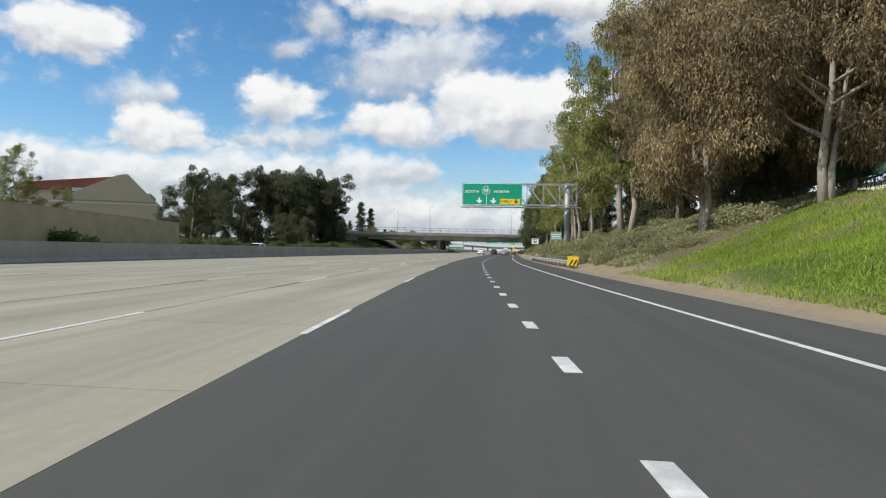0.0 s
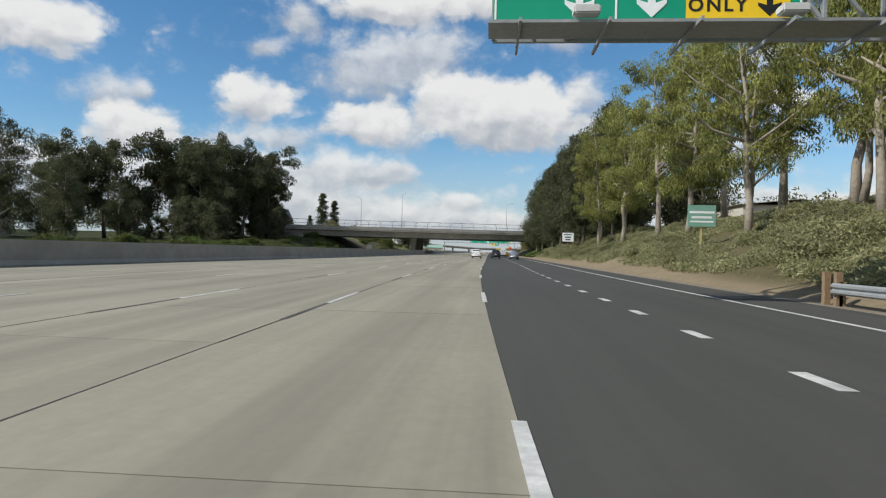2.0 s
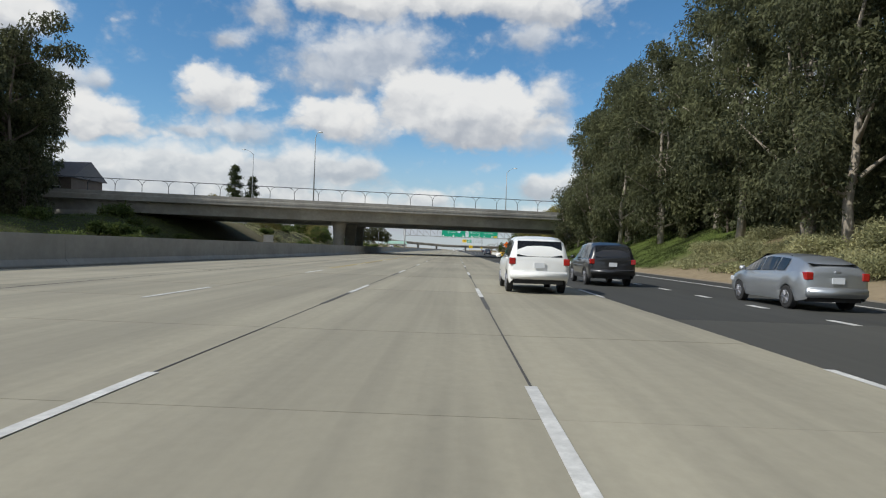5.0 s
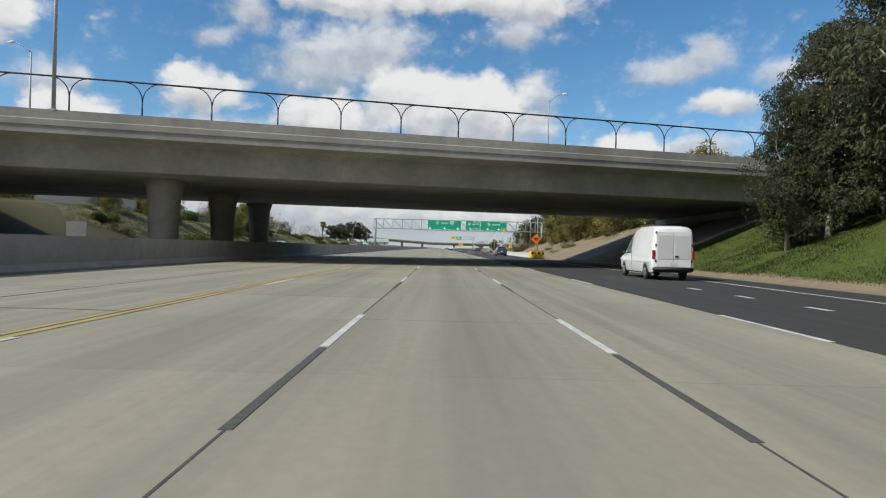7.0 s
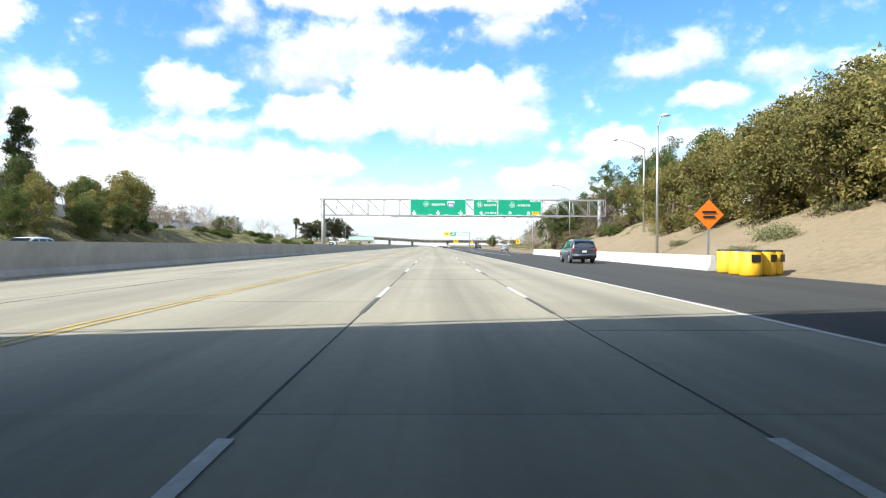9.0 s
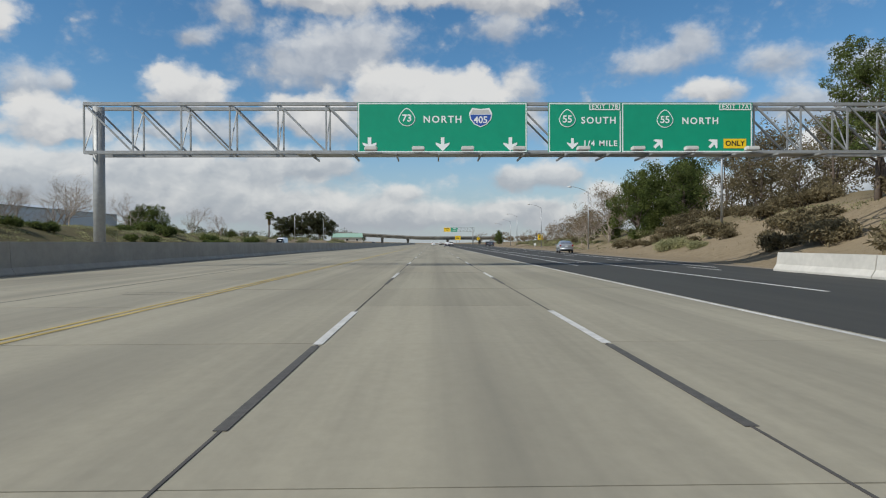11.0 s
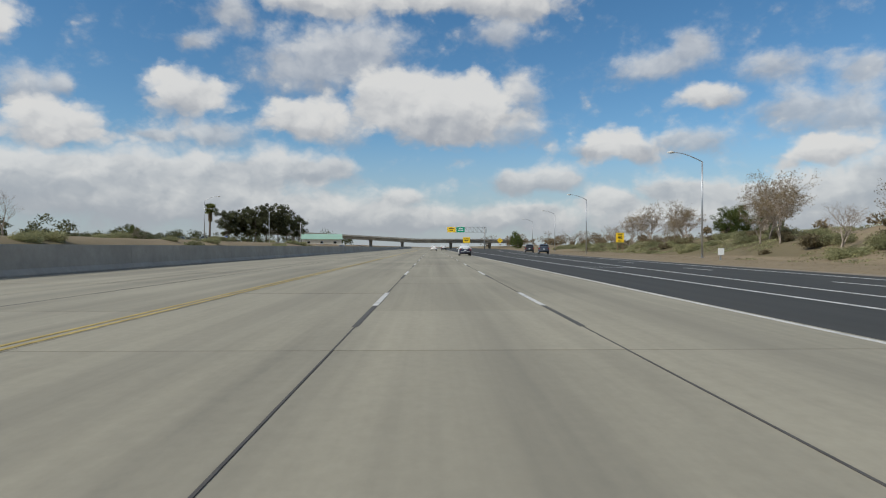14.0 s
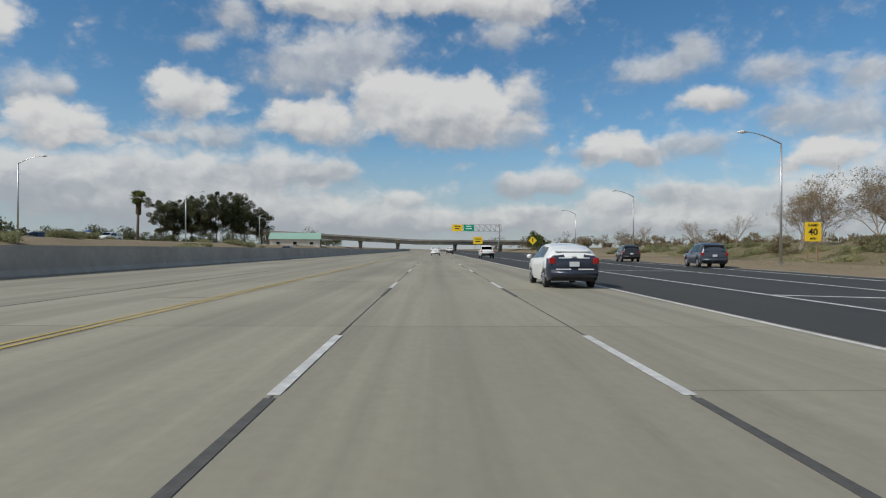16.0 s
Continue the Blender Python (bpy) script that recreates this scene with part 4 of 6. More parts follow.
def build_gantry_three():
    y = 790
    g = tagged(empty("sign_gantry", Matrix.Translation((26, y, 0))), "distant cantilever overhead sign with yellow and green panels", "road sign")
    tube("column", [(4, 0.5, 0), (4, 0.5, 12)], 0.35, GALV_PAINT, g, sides=12)
    truss(g, -16.5, 5, 0, 9.2, 12, 9, 1.2)
    p = panel(g, -16.5, -11.8, 9.1, 12.1, -0.1, SIGN_YELLOW)
    for z, w in ((11.3, 2.6), (10.3, 1.8)):
        flat_shape("bar", [(-w / 2, -0.2), (w / 2, -0.2), (w / 2, 0.2), (-w / 2, 0.2)], -14.1, z, -0.11, SIGN_BLACK, p)
    p = panel(g, -11.5, -6.8, 9.1, 12.1, -0.1)
    for z, w in ((11.3, 2.2), (10.3, 2.8)):
        flat_shape("bar", [(-w / 2, -0.2), (w / 2, -0.2), (w / 2, 0.2), (-w / 2, 0.2)], -9.1, z, -0.11, SIGN_WHITE, p)


build_gantry_one()
build_gantry_two()
build_gantry_three()


# ---------------------------------------------------------------- plants
def leaf_quads(rng, centres, radii, counts, length, width, droop=0.5, shell=0.35):
    """Loose leaf quads scattered through ellipsoids; droop pulls the leaves' long side downwards."""
    c = np.repeat(np.asarray(centres, float), counts, axis=0)
    r = np.repeat(np.asarray(radii, float), counts, axis=0)
    n = len(c)
    d = rng.normal(size=(n, 3))
    d /= np.linalg.norm(d, axis=1)[:, None]
    rad = shell + (1 - shell) * rng.random(n) ** 0.6
    p = c + d * rad[:, None] * r
    a = rng.normal(size=(n, 3)) + d * 0.5
    a[:, 2] -= droop * 2.2
    a /= np.linalg.norm(a, axis=1)[:, None]
    b = np.cross(a, rng.normal(size=(n, 3)))
    b /= np.linalg.norm(b, axis=1)[:, None]
    ln = (length * rng.uniform(0.6, 1.3, n))[:, None]
    wd = (width * rng.uniform(0.6, 1.3, n))[:, None]
    v = np.stack([p + b * wd * 0.5, p + a * ln, p - b * wd * 0.5], 1)
    return v.reshape(-1, 3), n


def make_tree(name, label, seed, height, crown_base, spread, leaf_mat, bark, clumps=46, per=170, leaf=(0.42, 0.15), trunk_r=0.28, limbs=7, stems=1,
              droop=0.6, top_heavy=0.5, clump_r=1.35, lean=0.06, category="tree", taper=1.0, fill=0):
    rng = np.random.default_rng(seed)
    rnd = random.Random(seed)
    ob = tagged(empty(name), label, category)
    bm = bmesh.new()
    ends = []
    for st in range(stems):
        ang = rnd.uniform(0, 6.28)
        ln = lean * (1 + st * 1.5)
        off = Vector((math.cos(ang), math.sin(ang), 0))
        hgt = height * (0.86 if st == 0 else rnd.uniform(0.65, 0.82))
        pts = []
        for i in range(8):
            u = i / 7
            pts.append(off * (ln * hgt * u ** 1.4 + 0.3 * st) + Vector((rnd.uniform(-1, 1), rnd.uniform(-1, 1), 0)) * 0.22 * (u > 0.1) * height / 18 + Vector((0, 0, hgt * u - 0.4 * (i == 0))))
        rr = trunk_r * (1 if st == 0 else 0.75)
        add_tube(bm, pts, [rr * (1.25 if i == 0 else 1 - 0.85 * i / 7) for i in range(8)], 9)
        for k in range(limbs):
            u = crown_base + (0.97 - crown_base) * (k + rnd.random() * 0.7) / limbs
            f = u * 7
            i = min(6, int(f))
            p0 = pts[i].lerp(pts[i + 1], f - i)
            a = rnd.uniform(0, 6.28)
            reach = spread * (0.55 + 0.45 * rnd.random()) * (1 - taper * max(0, (u - 0.5)) * 0.9) * (0.65 if u < crown_base + 0.1 else 1)
            p3 = p0 + Vector((math.cos(a) * reach, math.sin(a) * reach, reach * rnd.uniform(0.35, 0.9)))
            mid = p0.lerp(p3, 0.5) + Vector((0, 0, -reach * 0.06 + rnd.uniform(-0.2, 0.3)))
            r0 = max(0.035, rr * (1 - 0.85 * u) * 0.7)
            add_tube(bm, [p0, p0.lerp(mid, 0.55), mid, mid.lerp(p3, 0.6), p3], [r0, r0 * 0.8, r0 * 0.6, r0 * 0.42, r0 * 0.2], 6)
            ends += [p3, mid.lerp(p3, 0.5)]
            for q in range(2):
                b0 = mid.lerp(p3, rnd.uniform(0.0, 0.7))
                b1 = b0 + Vector((rnd.uniform(-1, 1), rnd.uniform(-1, 1), rnd.uniform(0.0, 0.9))) * reach * 0.45
                add_tube(bm, [b0, b0.lerp(b1, 0.5) + Vector((0, 0, 0.1)), b1], [r0 * 0.4, r0 * 0.25, r0 * 0.1], 5)
                ends.append(b1)
        ends.append(pts[-1])
    part("trunk", bm, bark, ob, smooth=True)
    cs, rs = [], []
    for i in range(clumps):
        if i % 5 < fill:
            u = crown_base + (1 - crown_base) * rnd.random()
            v = (u - crown_base) / (1 - crown_base)
            rad = spread * (math.sin(math.pi * min(1, 0.12 + 0.86 * v)) ** 0.6) * rnd.uniform(0.35, 1.0)
            a = rnd.uniform(0, 6.28)
            p = Vector((math.cos(a) * rad + lean * height * u * 0.4, math.sin(a) * rad, height * u))
            if noise.noise(p * 0.22 + Vector((seed, 0, 0))) < -0.22:
                continue
            cs.append(p)
            q = clump_r * rnd.uniform(0.6, 1.2)
            rs.append((q * rnd.uniform(0.8, 1.2), q * rnd.uniform(0.8, 1.2), q * rnd.uniform(0.7, 1.25)))
            continue
        e = ends[i % len(ends)]
        j = Vector((rnd.gauss(0, 0.55), rnd.gauss(0, 0.55), rnd.gauss(0, 0.5))) * clump_r * (0.45 if i < len(ends) else 0.95)
        cs.append(e + j)
        q = clump_r * rnd.uniform(0.6, 1.25)
        rs.append((q * rnd.uniform(0.8, 1.2), q * rnd.uniform(0.8, 1.2), q * rnd.uniform(0.55, 0.95)))
    v, n = leaf_quads(rng, [tuple(c) for c in cs], rs, [int(per * rnd.uniform(0.6, 1.3)) for _ in cs], leaf[0], leaf[1], droop)
    quads_part("crown", v, n, leaf_mat, ob, corners=3)
    return ob


def bare_tree(name, label, seed, height, spread, mat=None, buds=None):
    """A leafless tree: branches that fork four times, with fine twigs."""
    rnd = random.Random(seed)
    ob = tagged(empty(name), label, "tree")
    bm = bmesh.new()
    tips = []

    def grow(p, d, ln, r, depth):
        q = p + d * ln * (0.5 if depth == 0 else 1.0)
        mid = p.lerp(q, 0.5) + Vector((rnd.uniform(-1, 1), rnd.uniform(-1, 1), rnd.uniform(-0.5, 0.5))) * ln * 0.08
        add_tube(bm, [p, mid, q], [r, r * 0.82, r * 0.62], 6 if depth < 2 else 4 if depth < 4 else 3, cap=depth == 0)
        if depth >= 6:
            tips.append(q)
            return
        for k in range(3 if depth in (1, 2, 3, 4) else 2 + (depth == 0) * 2):
            nd = (d * 0.9 + Vector((0, 0, 0.08)) + Vector((rnd.gauss(0, 1), rnd.gauss(0, 1), rnd.gauss(0.1, 0.5))) * (0.62 + 0.06 * depth) * spread * (0.75 if k == 0 else 1)).normalized()
            nd.z = max(nd.z, -0.15)
            grow(p.lerp(q, 1.0 if k == 0 else rnd.uniform(0.35, 1.0)), nd.normalized(), ln * rnd.uniform(0.58, 0.82), r * 0.58, depth + 1)
    grow(Vector((0, 0, -0.3)), Vector((rnd.uniform(-0.06, 0.06), rnd.uniform(-0.06, 0.06), 1)).normalized(), height * 0.33, height * 0.013, 0)
    part("trunk", bm, mat or TWIG, ob, smooth=True)
    if buds:
        rng = np.random.default_rng(seed)
        v, n = leaf_quads(rng, [tuple(t) for t in tips], [(0.35, 0.35, 0.3)] * len(tips), [buds[1]] * len(tips), 0.16, 0.09, 0.3, 0.0)
        quads_part("crown", v, n, buds[0], ob, corners=3)
    return ob


def conifer(name, label, seed, height, base_r, mat=None, per=70, gap=0.1):
    rng = np.random.default_rng(seed)
    rnd = random.Random(seed)
    ob = tagged(empty(name), label, "tree")
    bm = bmesh.new()
    add_tube(bm, [(0, 0, -0.3), (0.1, 0, height * 0.5), (0.05, 0.1, height)], [height * 0.018, height * 0.012, 0.03], 8)
    cs, rs = [], []
    u = gap
    while u < 0.98:
        r = base_r * (1 - u) ** 0.58 * min(1, 0.55 + 2.2 * u) * rnd.uniform(0.7, 1.2)
        for k in range(max(3, int(5 + 3 * (1 - u)))):
            a = rnd.uniform(0, 6.28)
            rr = r * rnd.uniform(0.6, 1.1)
            p0, p1 = Vector((0.05, 0, height * u)), Vector((math.cos(a) * rr, math.sin(a) * rr, height * u - 0.1 * rr + rnd.uniform(-0.2, 0.5)))
            add_tube(bm, [p0, p1], [0.05 * (1.2 - u), 0.015], 4)
            for w in (0.45, 0.75, 1.0):
                cs.append(tuple(p0.lerp(p1, w)))
                q = 0.85 * base_r / 4.4 * rnd.uniform(0.7, 1.25)
                rs.append((q * 1.15, q * 1.15, q * 0.75))
        u += 0.034 + 0.02 * rnd.random()
    part("trunk", bm, BARK_DARK, ob, smooth=True)
    v, n = leaf_quads(rng, cs, rs, [per // 3] * len(cs), 0.5, 0.18, -0.1, 0.1)
    quads_part("crown", v, n, mat or PINE_LEAF, ob, corners=3)
    return ob


def bush(name, label, seed, w, h, mat, clumps=16, per=110, leaf=(0.26, 0.13), category="bush"):
    rng = np.random.default_rng(seed)
    rnd = random.Random(seed)
    ob = tagged(empty(name), label, category)
    bm = bmesh.new()
    cs, rs = [], []
    for i in range(clumps):
        a, r = rnd.uniform(0, 6.28), rnd.random() ** 0.5 * w * 0.42
        p = Vector((math.cos(a) * r, math.sin(a) * r, h * (0.25 + 0.5 * rnd.random() * (1 - (r / w) ** 2))))
        cs.append(tuple(p))
        q = w * 0.2 * rnd.uniform(0.7, 1.3)
        rs.append((q, q, q * 0.8))
        add_tube(bm, [(p.x * 0.15, p.y * 0.15, -0.3), (p.x * 0.5, p.y * 0.5, p.z * 0.5), p], [0.05 * w / 3, 0.03 * w / 3, 0.01], 4)
    part("stems", bm, BARK_DARK, ob, smooth=True)
    v, n = leaf_quads(rng, cs, rs, [per] * clumps, leaf[0], leaf[1], 0.1, 0.2)
    quads_part("foliage", v, n, mat, ob, corners=3)
    return ob


def palm(name, label, height):
    """A fan palm: trunk, a hanging skirt of dead fronds and a round head of fans."""
    rnd = random.Random(8)
    ob = tagged(empty(name), label, "palm tree")
    bm = bmesh.new()
    add_tube(bm, [(0, 0, -0.3), (0.1, 0, height * 0.4), (0.25, 0, height * 0.8), (0.3, 0, height)], [0.45, 0.36, 0.32, 0.3], 10)
    part("trunk", bm, BARK_DARK, ob, smooth=True)
    for nm, mat, count, dead in (("fronds", PALM_LEAF, 150, False), ("dead_fronds", PALM_DRY, 190, True)):
        quads = []
        for i in range(count):
            a = rnd.uniform(0, 6.28)
            if dead:
                base = Vector((0.3, 0, height + 0.3 - rnd.uniform(0, 4.2)))
                out = Vector((math.cos(a) * 0.5, math.sin(a) * 0.5, -0.86)).normalized()
                stalk, fan = 0.5, 0.8
            else:
                base = Vector((0.3, 0, height))
                out = Vector((math.cos(a), math.sin(a), rnd.uniform(-1.1, 1.8))).normalized()
                stalk, fan = rnd.uniform(0.3, 1.7), 1.25
            side = out.cross(Vector((0.05, 0.02, 1))).normalized()
            p0 = base + out * stalk
            for k in range(11):
                f = -1.2 + 2.4 * k / 10
                d = (out * math.cos(f) + side * math.sin(f)).normalized()
                p1 = p0 + d * fan + Vector((0, 0, -0.18))
                w = d.cross(out.cross(side)).normalized() * 0.09
                quads += [p0 - w * 0.3, p0.lerp(p1, 0.5) - w, p1, p0.lerp(p1, 0.5) + w]
        quads_part(nm, np.array([tuple(q) for q in quads]), len(quads) // 4, mat, ob)
    return ob


def plant(src, x, y, z=None, turn=0.0, scale=1.0, label=None):
    """A copy of a plant on the ground at x, y."""
    zz = ground_z(x - bend(y), y) if z is None else z
    m = pose(x, y, zz - 0.15, 0, 0, turn)
    ob = copy_thing(src, m)
    ob.scale = (scale, scale, scale * 1.0)
    if label:
        ob["label"] = label
    return ob


def retire(*sources):
    """Takes the patterns out again once they are copied."""
    for src in sources:
        for o in [*src.children_recursive, src]:
            bpy.data.objects.remove(o)


rnd = random.Random(11)
EUC_TALL = [make_tree("eucalyptus", "tall eucalyptus with pale trunk and olive hanging leaves on the bank", 20 + i, 21, 0.24, 5.0, EUC, BARK, 135, 190,
                      (0.27, 0.10), 0.30, 15, 1 + (i % 2), droop=1.0, clump_r=0.95, fill=2, lean=0.09) for i in range(3)]
EUC_DK = [make_tree("eucalyptus", "tall dense dark green eucalyptus with pale trunk on the bank", 30 + i, 21, 0.10, 4.8, EUC_DARK, BARK, 125, 230,
                    (0.37, 0.16), 0.30, 9, 1 + (i % 2), clump_r=1.5, fill=3) for i in range(3)]
SHEOAK = [make_tree("sheoak", "broad sheoak tree with brownish drooping foliage on the bank", 40 + i, 17, 0.16, 6.0, RUSTY, BARK, 170, 420,
                    (0.34, 0.10), 0.26, 10, 2, droop=1.0, clump_r=1.5, taper=0.5, fill=3) for i in range(2)]
UMBRELLA = [make_tree("eucalyptus", "tall dark eucalyptus with high spreading crown behind the far carriageway", 50 + i, 26, 0.26, 7.0, EUC_DARK, BARK_DARK, 105, 210,
                      (0.6, 0.26), 0.36, 10, 1 + (i % 2), clump_r=2.0, taper=0.35, fill=2) for i in range(3)]

UNDER = [make_tree("young_tree", "low dark green growth under taller trees", 55 + i, 9.5, 0.06, 2.7, EUC_DARK, BARK_DARK, 44, 95, (0.42, 0.22), 0.12, 8, 2, clump_r=1.0, fill=3) for i in range(2)]

# right-hand bank before the overpass
for x, y, h in ((27.5, 41, 1.0), (31, 33, 0.98), (34.5, 47, 1.05), (38, 36, 1.0), (33, 55, 1.1), (31.5, 62, 1.15), (37, 58, 1.2), (36, 67, 1.15), (41, 50, 1.2)):
    s = x + 0.0
    plant(SHEOAK[rnd.randrange(2)], x, y, None, rnd.uniform(0, 360), h)
ROW = [(23.5, 267.5, 0.6, 1), (27.8, 268.5, 0.95, 1), (21.8, 268.5, 0.45, 1), (25.5, 270.5, 0.6, 1), (32, 262, 1.0, 1), (24.2, 88, 1.0, 0), (23.8, 154, 0.9, 0), (23.2, 197, 0.95, 1), (23.0, 240, 0.95, 1), (22.8, 252, 0.9, 1), (26.4, 66, 1.28, 0), (27.5, 75, 1.34, 0), (31, 80, 1.06, 0), (33, 70, 1.0, 0), (27.2, 97, 0.96, 0), (30, 104, 1.08, 0), (31, 127, 1.05, 0), (32.5, 90, 1.05, 0), (33.5, 99, 1.12, 0), (29.5, 112, 1.05, 0), (25.4, 108, 0.92, 0),
       (25.8, 122, 0.95, 0), (26.3, 133, 1.0, 0), (25.0, 145, 0.92, 0),
       (27.3, 153, 1.0, 0), (25.0, 161, 1.0, 0), (28.5, 168, 1.06, 1), (24.8, 176, 1.02, 1), (30, 180, 1.05, 1), (25.5, 187, 1.06, 1), (28, 195, 1.0, 1),
       (24.6, 203, 1.02, 1), (29.5, 208, 1.08, 1), (25.5, 214, 1.05, 1), (28, 224, 1.08, 1), (25.0, 231, 1.02, 1), (30, 237, 1.06, 1), (25.6, 245, 1.08, 1), (28.2, 253, 1.1, 1),
       (24.4, 259, 1.02, 1), (29, 265, 1.0, 1), (36, 160, 1.0, 1), (35.5, 147, 0.75, 1), (34, 172, 0.8, 1), (36, 190, 1.0, 1), (36, 220, 1.0, 1), (37, 250, 1.0, 1)]
for s, y, k, dark in ROW:
    plant((EUC_DK if dark else EUC_TALL)[rnd.randrange(3)], s + bend(y), y, None, rnd.uniform(0, 360), k * rnd.uniform(0.95, 1.05))
for i in range(42):
    y = rnd.uniform(206, 270)
    plant(UNDER[i % 2], 25.5 + rnd.uniform(0, 11) + bend(y), y, None, rnd.uniform(0, 360), rnd.uniform(0.5, 0.95), "low dark green growth under tall eucalyptus")
for i in range(30):
    y = rnd.uniform(44, 100)
    plant(UNDER[i % 2], 28 + rnd.uniform(0, 9) + bend(y), y, None, rnd.uniform(0, 360), rnd.uniform(0.35, 0.6), "low dark green growth under tall eucalyptus")
for i in range(12):
    y = rnd.uniform(58, 96)
    plant(UNDER[i % 2], 41 + rnd.uniform(0, 12) + bend(y), y, None, rnd.uniform(0, 360), rnd.uniform(0.5, 0.8), "low dark green growth under tall eucalyptus")
for i in range(16):
    y = rnd.uniform(150, 206)
    plant(UNDER[i % 2], 27 + rnd.uniform(0, 9) + bend(y), y, None, rnd.uniform(0, 360), rnd.uniform(0.45, 0.8), "low dark green growth under tall eucalyptus")
# far side of the left carriageway
for x, y, k in ((-62, 251, 1.0), (-66, 242, 1.02), (-69, 237, 1.05), (-66, 257, 0.95), (-76, 229, 1.0), (-83, 221, 1.0), (-75, 248, 1.05), (-90, 213, 0.95),
                (-72, 262, 0.85), (-96, 205, 0.9), (-82, 240, 1.0), (-70, 222, 0.9)):
    plant(UMBRELLA[rnd.randrange(3)], x, y, None, rnd.uniform(0, 360), k * 1.1)
for x, y, k in ((-92, 738, 0.62), (-88, 742, 0.6), (-84, 744, 0.66), (-80, 741, 0.64), (-76, 746, 0.72), (-72, 751, 0.74), (-68, 752, 0.66), (-64, 760, 0.55)):
    plant(UMBRELLA[rnd.randrange(3)], x, y, None, rnd.uniform(0, 360), k, "dark eucalyptus in a clump on the open ground")
for x, y, k in ((-84, 189, 0.95), (-92, 193, 0.8), (-78, 200, 0.7)):
    plant(EUC_DK[rnd.randrange(3)], x, y, None, rnd.uniform(0, 360), k, "dark green tree beside a tan building")
for x, y, k in ((-75, 161, 1.08), (-84, 166, 0.8), (-70, 172, 0.75)):
    plant(EUC_DK[rnd.randrange(3)], x, y, None, rnd.uniform(0, 360), k, "dark green tree rising behind the sound wall")
for x, y, k in ((-84, 111, 0.95), (-80, 118, 0.62), (-92, 112, 0.85)):
    plant(EUC_TALL[rnd.randrange(3)], x, y, None, rnd.uniform(0, 360), k, "leafy green tree beside a tan building")

for i in range(46):
    y = rnd.uniform(196, 266)
    x = wall_s(y) - rnd.uniform(36, 78)
    plant(UNDER[i % 2], x, y, None, rnd.uniform(0, 360), rnd.uniform(0.6, 1.15), "low dark undergrowth tree below taller eucalyptus")
PINE = [conifer("pine", "tall pointed green conifer behind the far carriageway", 60 + i, 25, 5.3, per=170) for i in range(2)]
for x, y, k in ((-93, 424, 1.2), (-87, 429, 1.05), (-104, 436, 0.7), (-112, 424, 0.6), (-80, 446, 0.5)):
    plant(PINE[rnd.randrange(2)], x, y, None, rnd.uniform(0, 360), k)

BARE = [bare_tree("bare_tree", "leafless grey-brown tree with fine twigs on the roadside bank", 70 + i, 10.5, 0.82) for i in range(3)]
BUDS = [bare_tree("budding_tree", "nearly leafless tree with sparse dry leaves on the bank", 80 + i, 9.5, 0.72, buds=(DRY_LEAF, 5)) for i in range(2)]
for x, y, k in ((35.5, 481, 1.15), (39, 486, 0.95), (33.5, 494, 0.8), (52, 552, 0.9), (48, 604, 0.95), (56, 612, 1.1), (62, 606, 1.1), (52, 628, 0.8), (50, 680, 0.8), (58, 690, 0.9), (66, 676, 0.95),
                (72, 690, 1.0), (-88, 415, 0.9), (-66, 478, 1.3), (-71, 485, 1.4), (-75, 489, 1.45), (-61, 491, 1.1), (-80, 480, 1.3), (-90, 545, 1.0), (-70, 470, 1.1), (-70, 546, 1.35), (-65, 556, 1.05), (-84, 640, 0.6), (-112, 520, 0.8), (38, 515, 0.7), (44, 572, 0.6)):
    plant(BARE[rnd.randrange(3)], x, y, None, rnd.uniform(0, 360), k)
for x, y, k in ((36, 482, 1.5), (33, 487, 1.1), (40, 489, 1.25), (41, 530, 1.0), (44, 537, 1.15), (52, 553, 1.25), (49, 605, 1.1), (56, 612, 1.35), (62, 607, 1.4), (67, 616, 1.3), (45, 505, 1.0), (-70, 462, 1.2), (-80, 470, 1.1), (-60, 446, 1.0), (38, 507, 0.75), (42, 536, 0.8), (-58, 430, 0.8), (-64, 438, 0.95), (-56, 396, 0.9), (-60, 388, 0.85), (53, 590, 0.7)):
    plant(BUDS[rnd.randrange(2)], x, y, None, rnd.uniform(0, 360), k)
ROUND = [make_tree("round_tree", "dense dark green round-crowned tree on the bank", 90 + i, 9.5, 0.06, 3.9, GREEN_LEAF, BARK_DARK, 96, 150, (0.30, 0.17), 0.22, 11, 2, 0.25,
                   clump_r=1.1, taper=0.5, fill=3) for i in range(3)]
for x, y, k in ((37.5, 485, 0.5), (55.5, 572, 0.62), (59, 574, 0.66), (62, 570, 0.6), (32.5, 456, 1.02), (36.5, 461, 1.1), (41, 458, 1.12), (38, 452, 0.9), (44, 466, 1.0), (33, 352, 0.9), (36, 345, 1.0), (31, 362, 0.85), (39, 358, 0.95), (35, 372, 0.95),
                (33, 383, 0.9), (31, 379, 0.75), (38, 392, 0.9), (43, 340, 1.1), (30.5, 337, 0.7), (47, 352, 1.1), (37, 332, 1.0), (-80, 545, 1.0), (-85.5, 548, 1.05), (-90, 552, 0.9), (-43, 363, 0.55), (-44, 378, 0.55), (-51, 376, 0.7), (-48, 385, 0.66), (-54, 383, 0.6), (-46, 392, 0.5), (-52, 398, 0.55),
                (-110, 600, 0.7), (-120, 612, 0.7), (-96, 660, 0.55), (49, 800, 0.8), (55, 850, 1.0)):
    plant(ROUND[rnd.randrange(3)], x, y, None, rnd.uniform(0, 360), k)
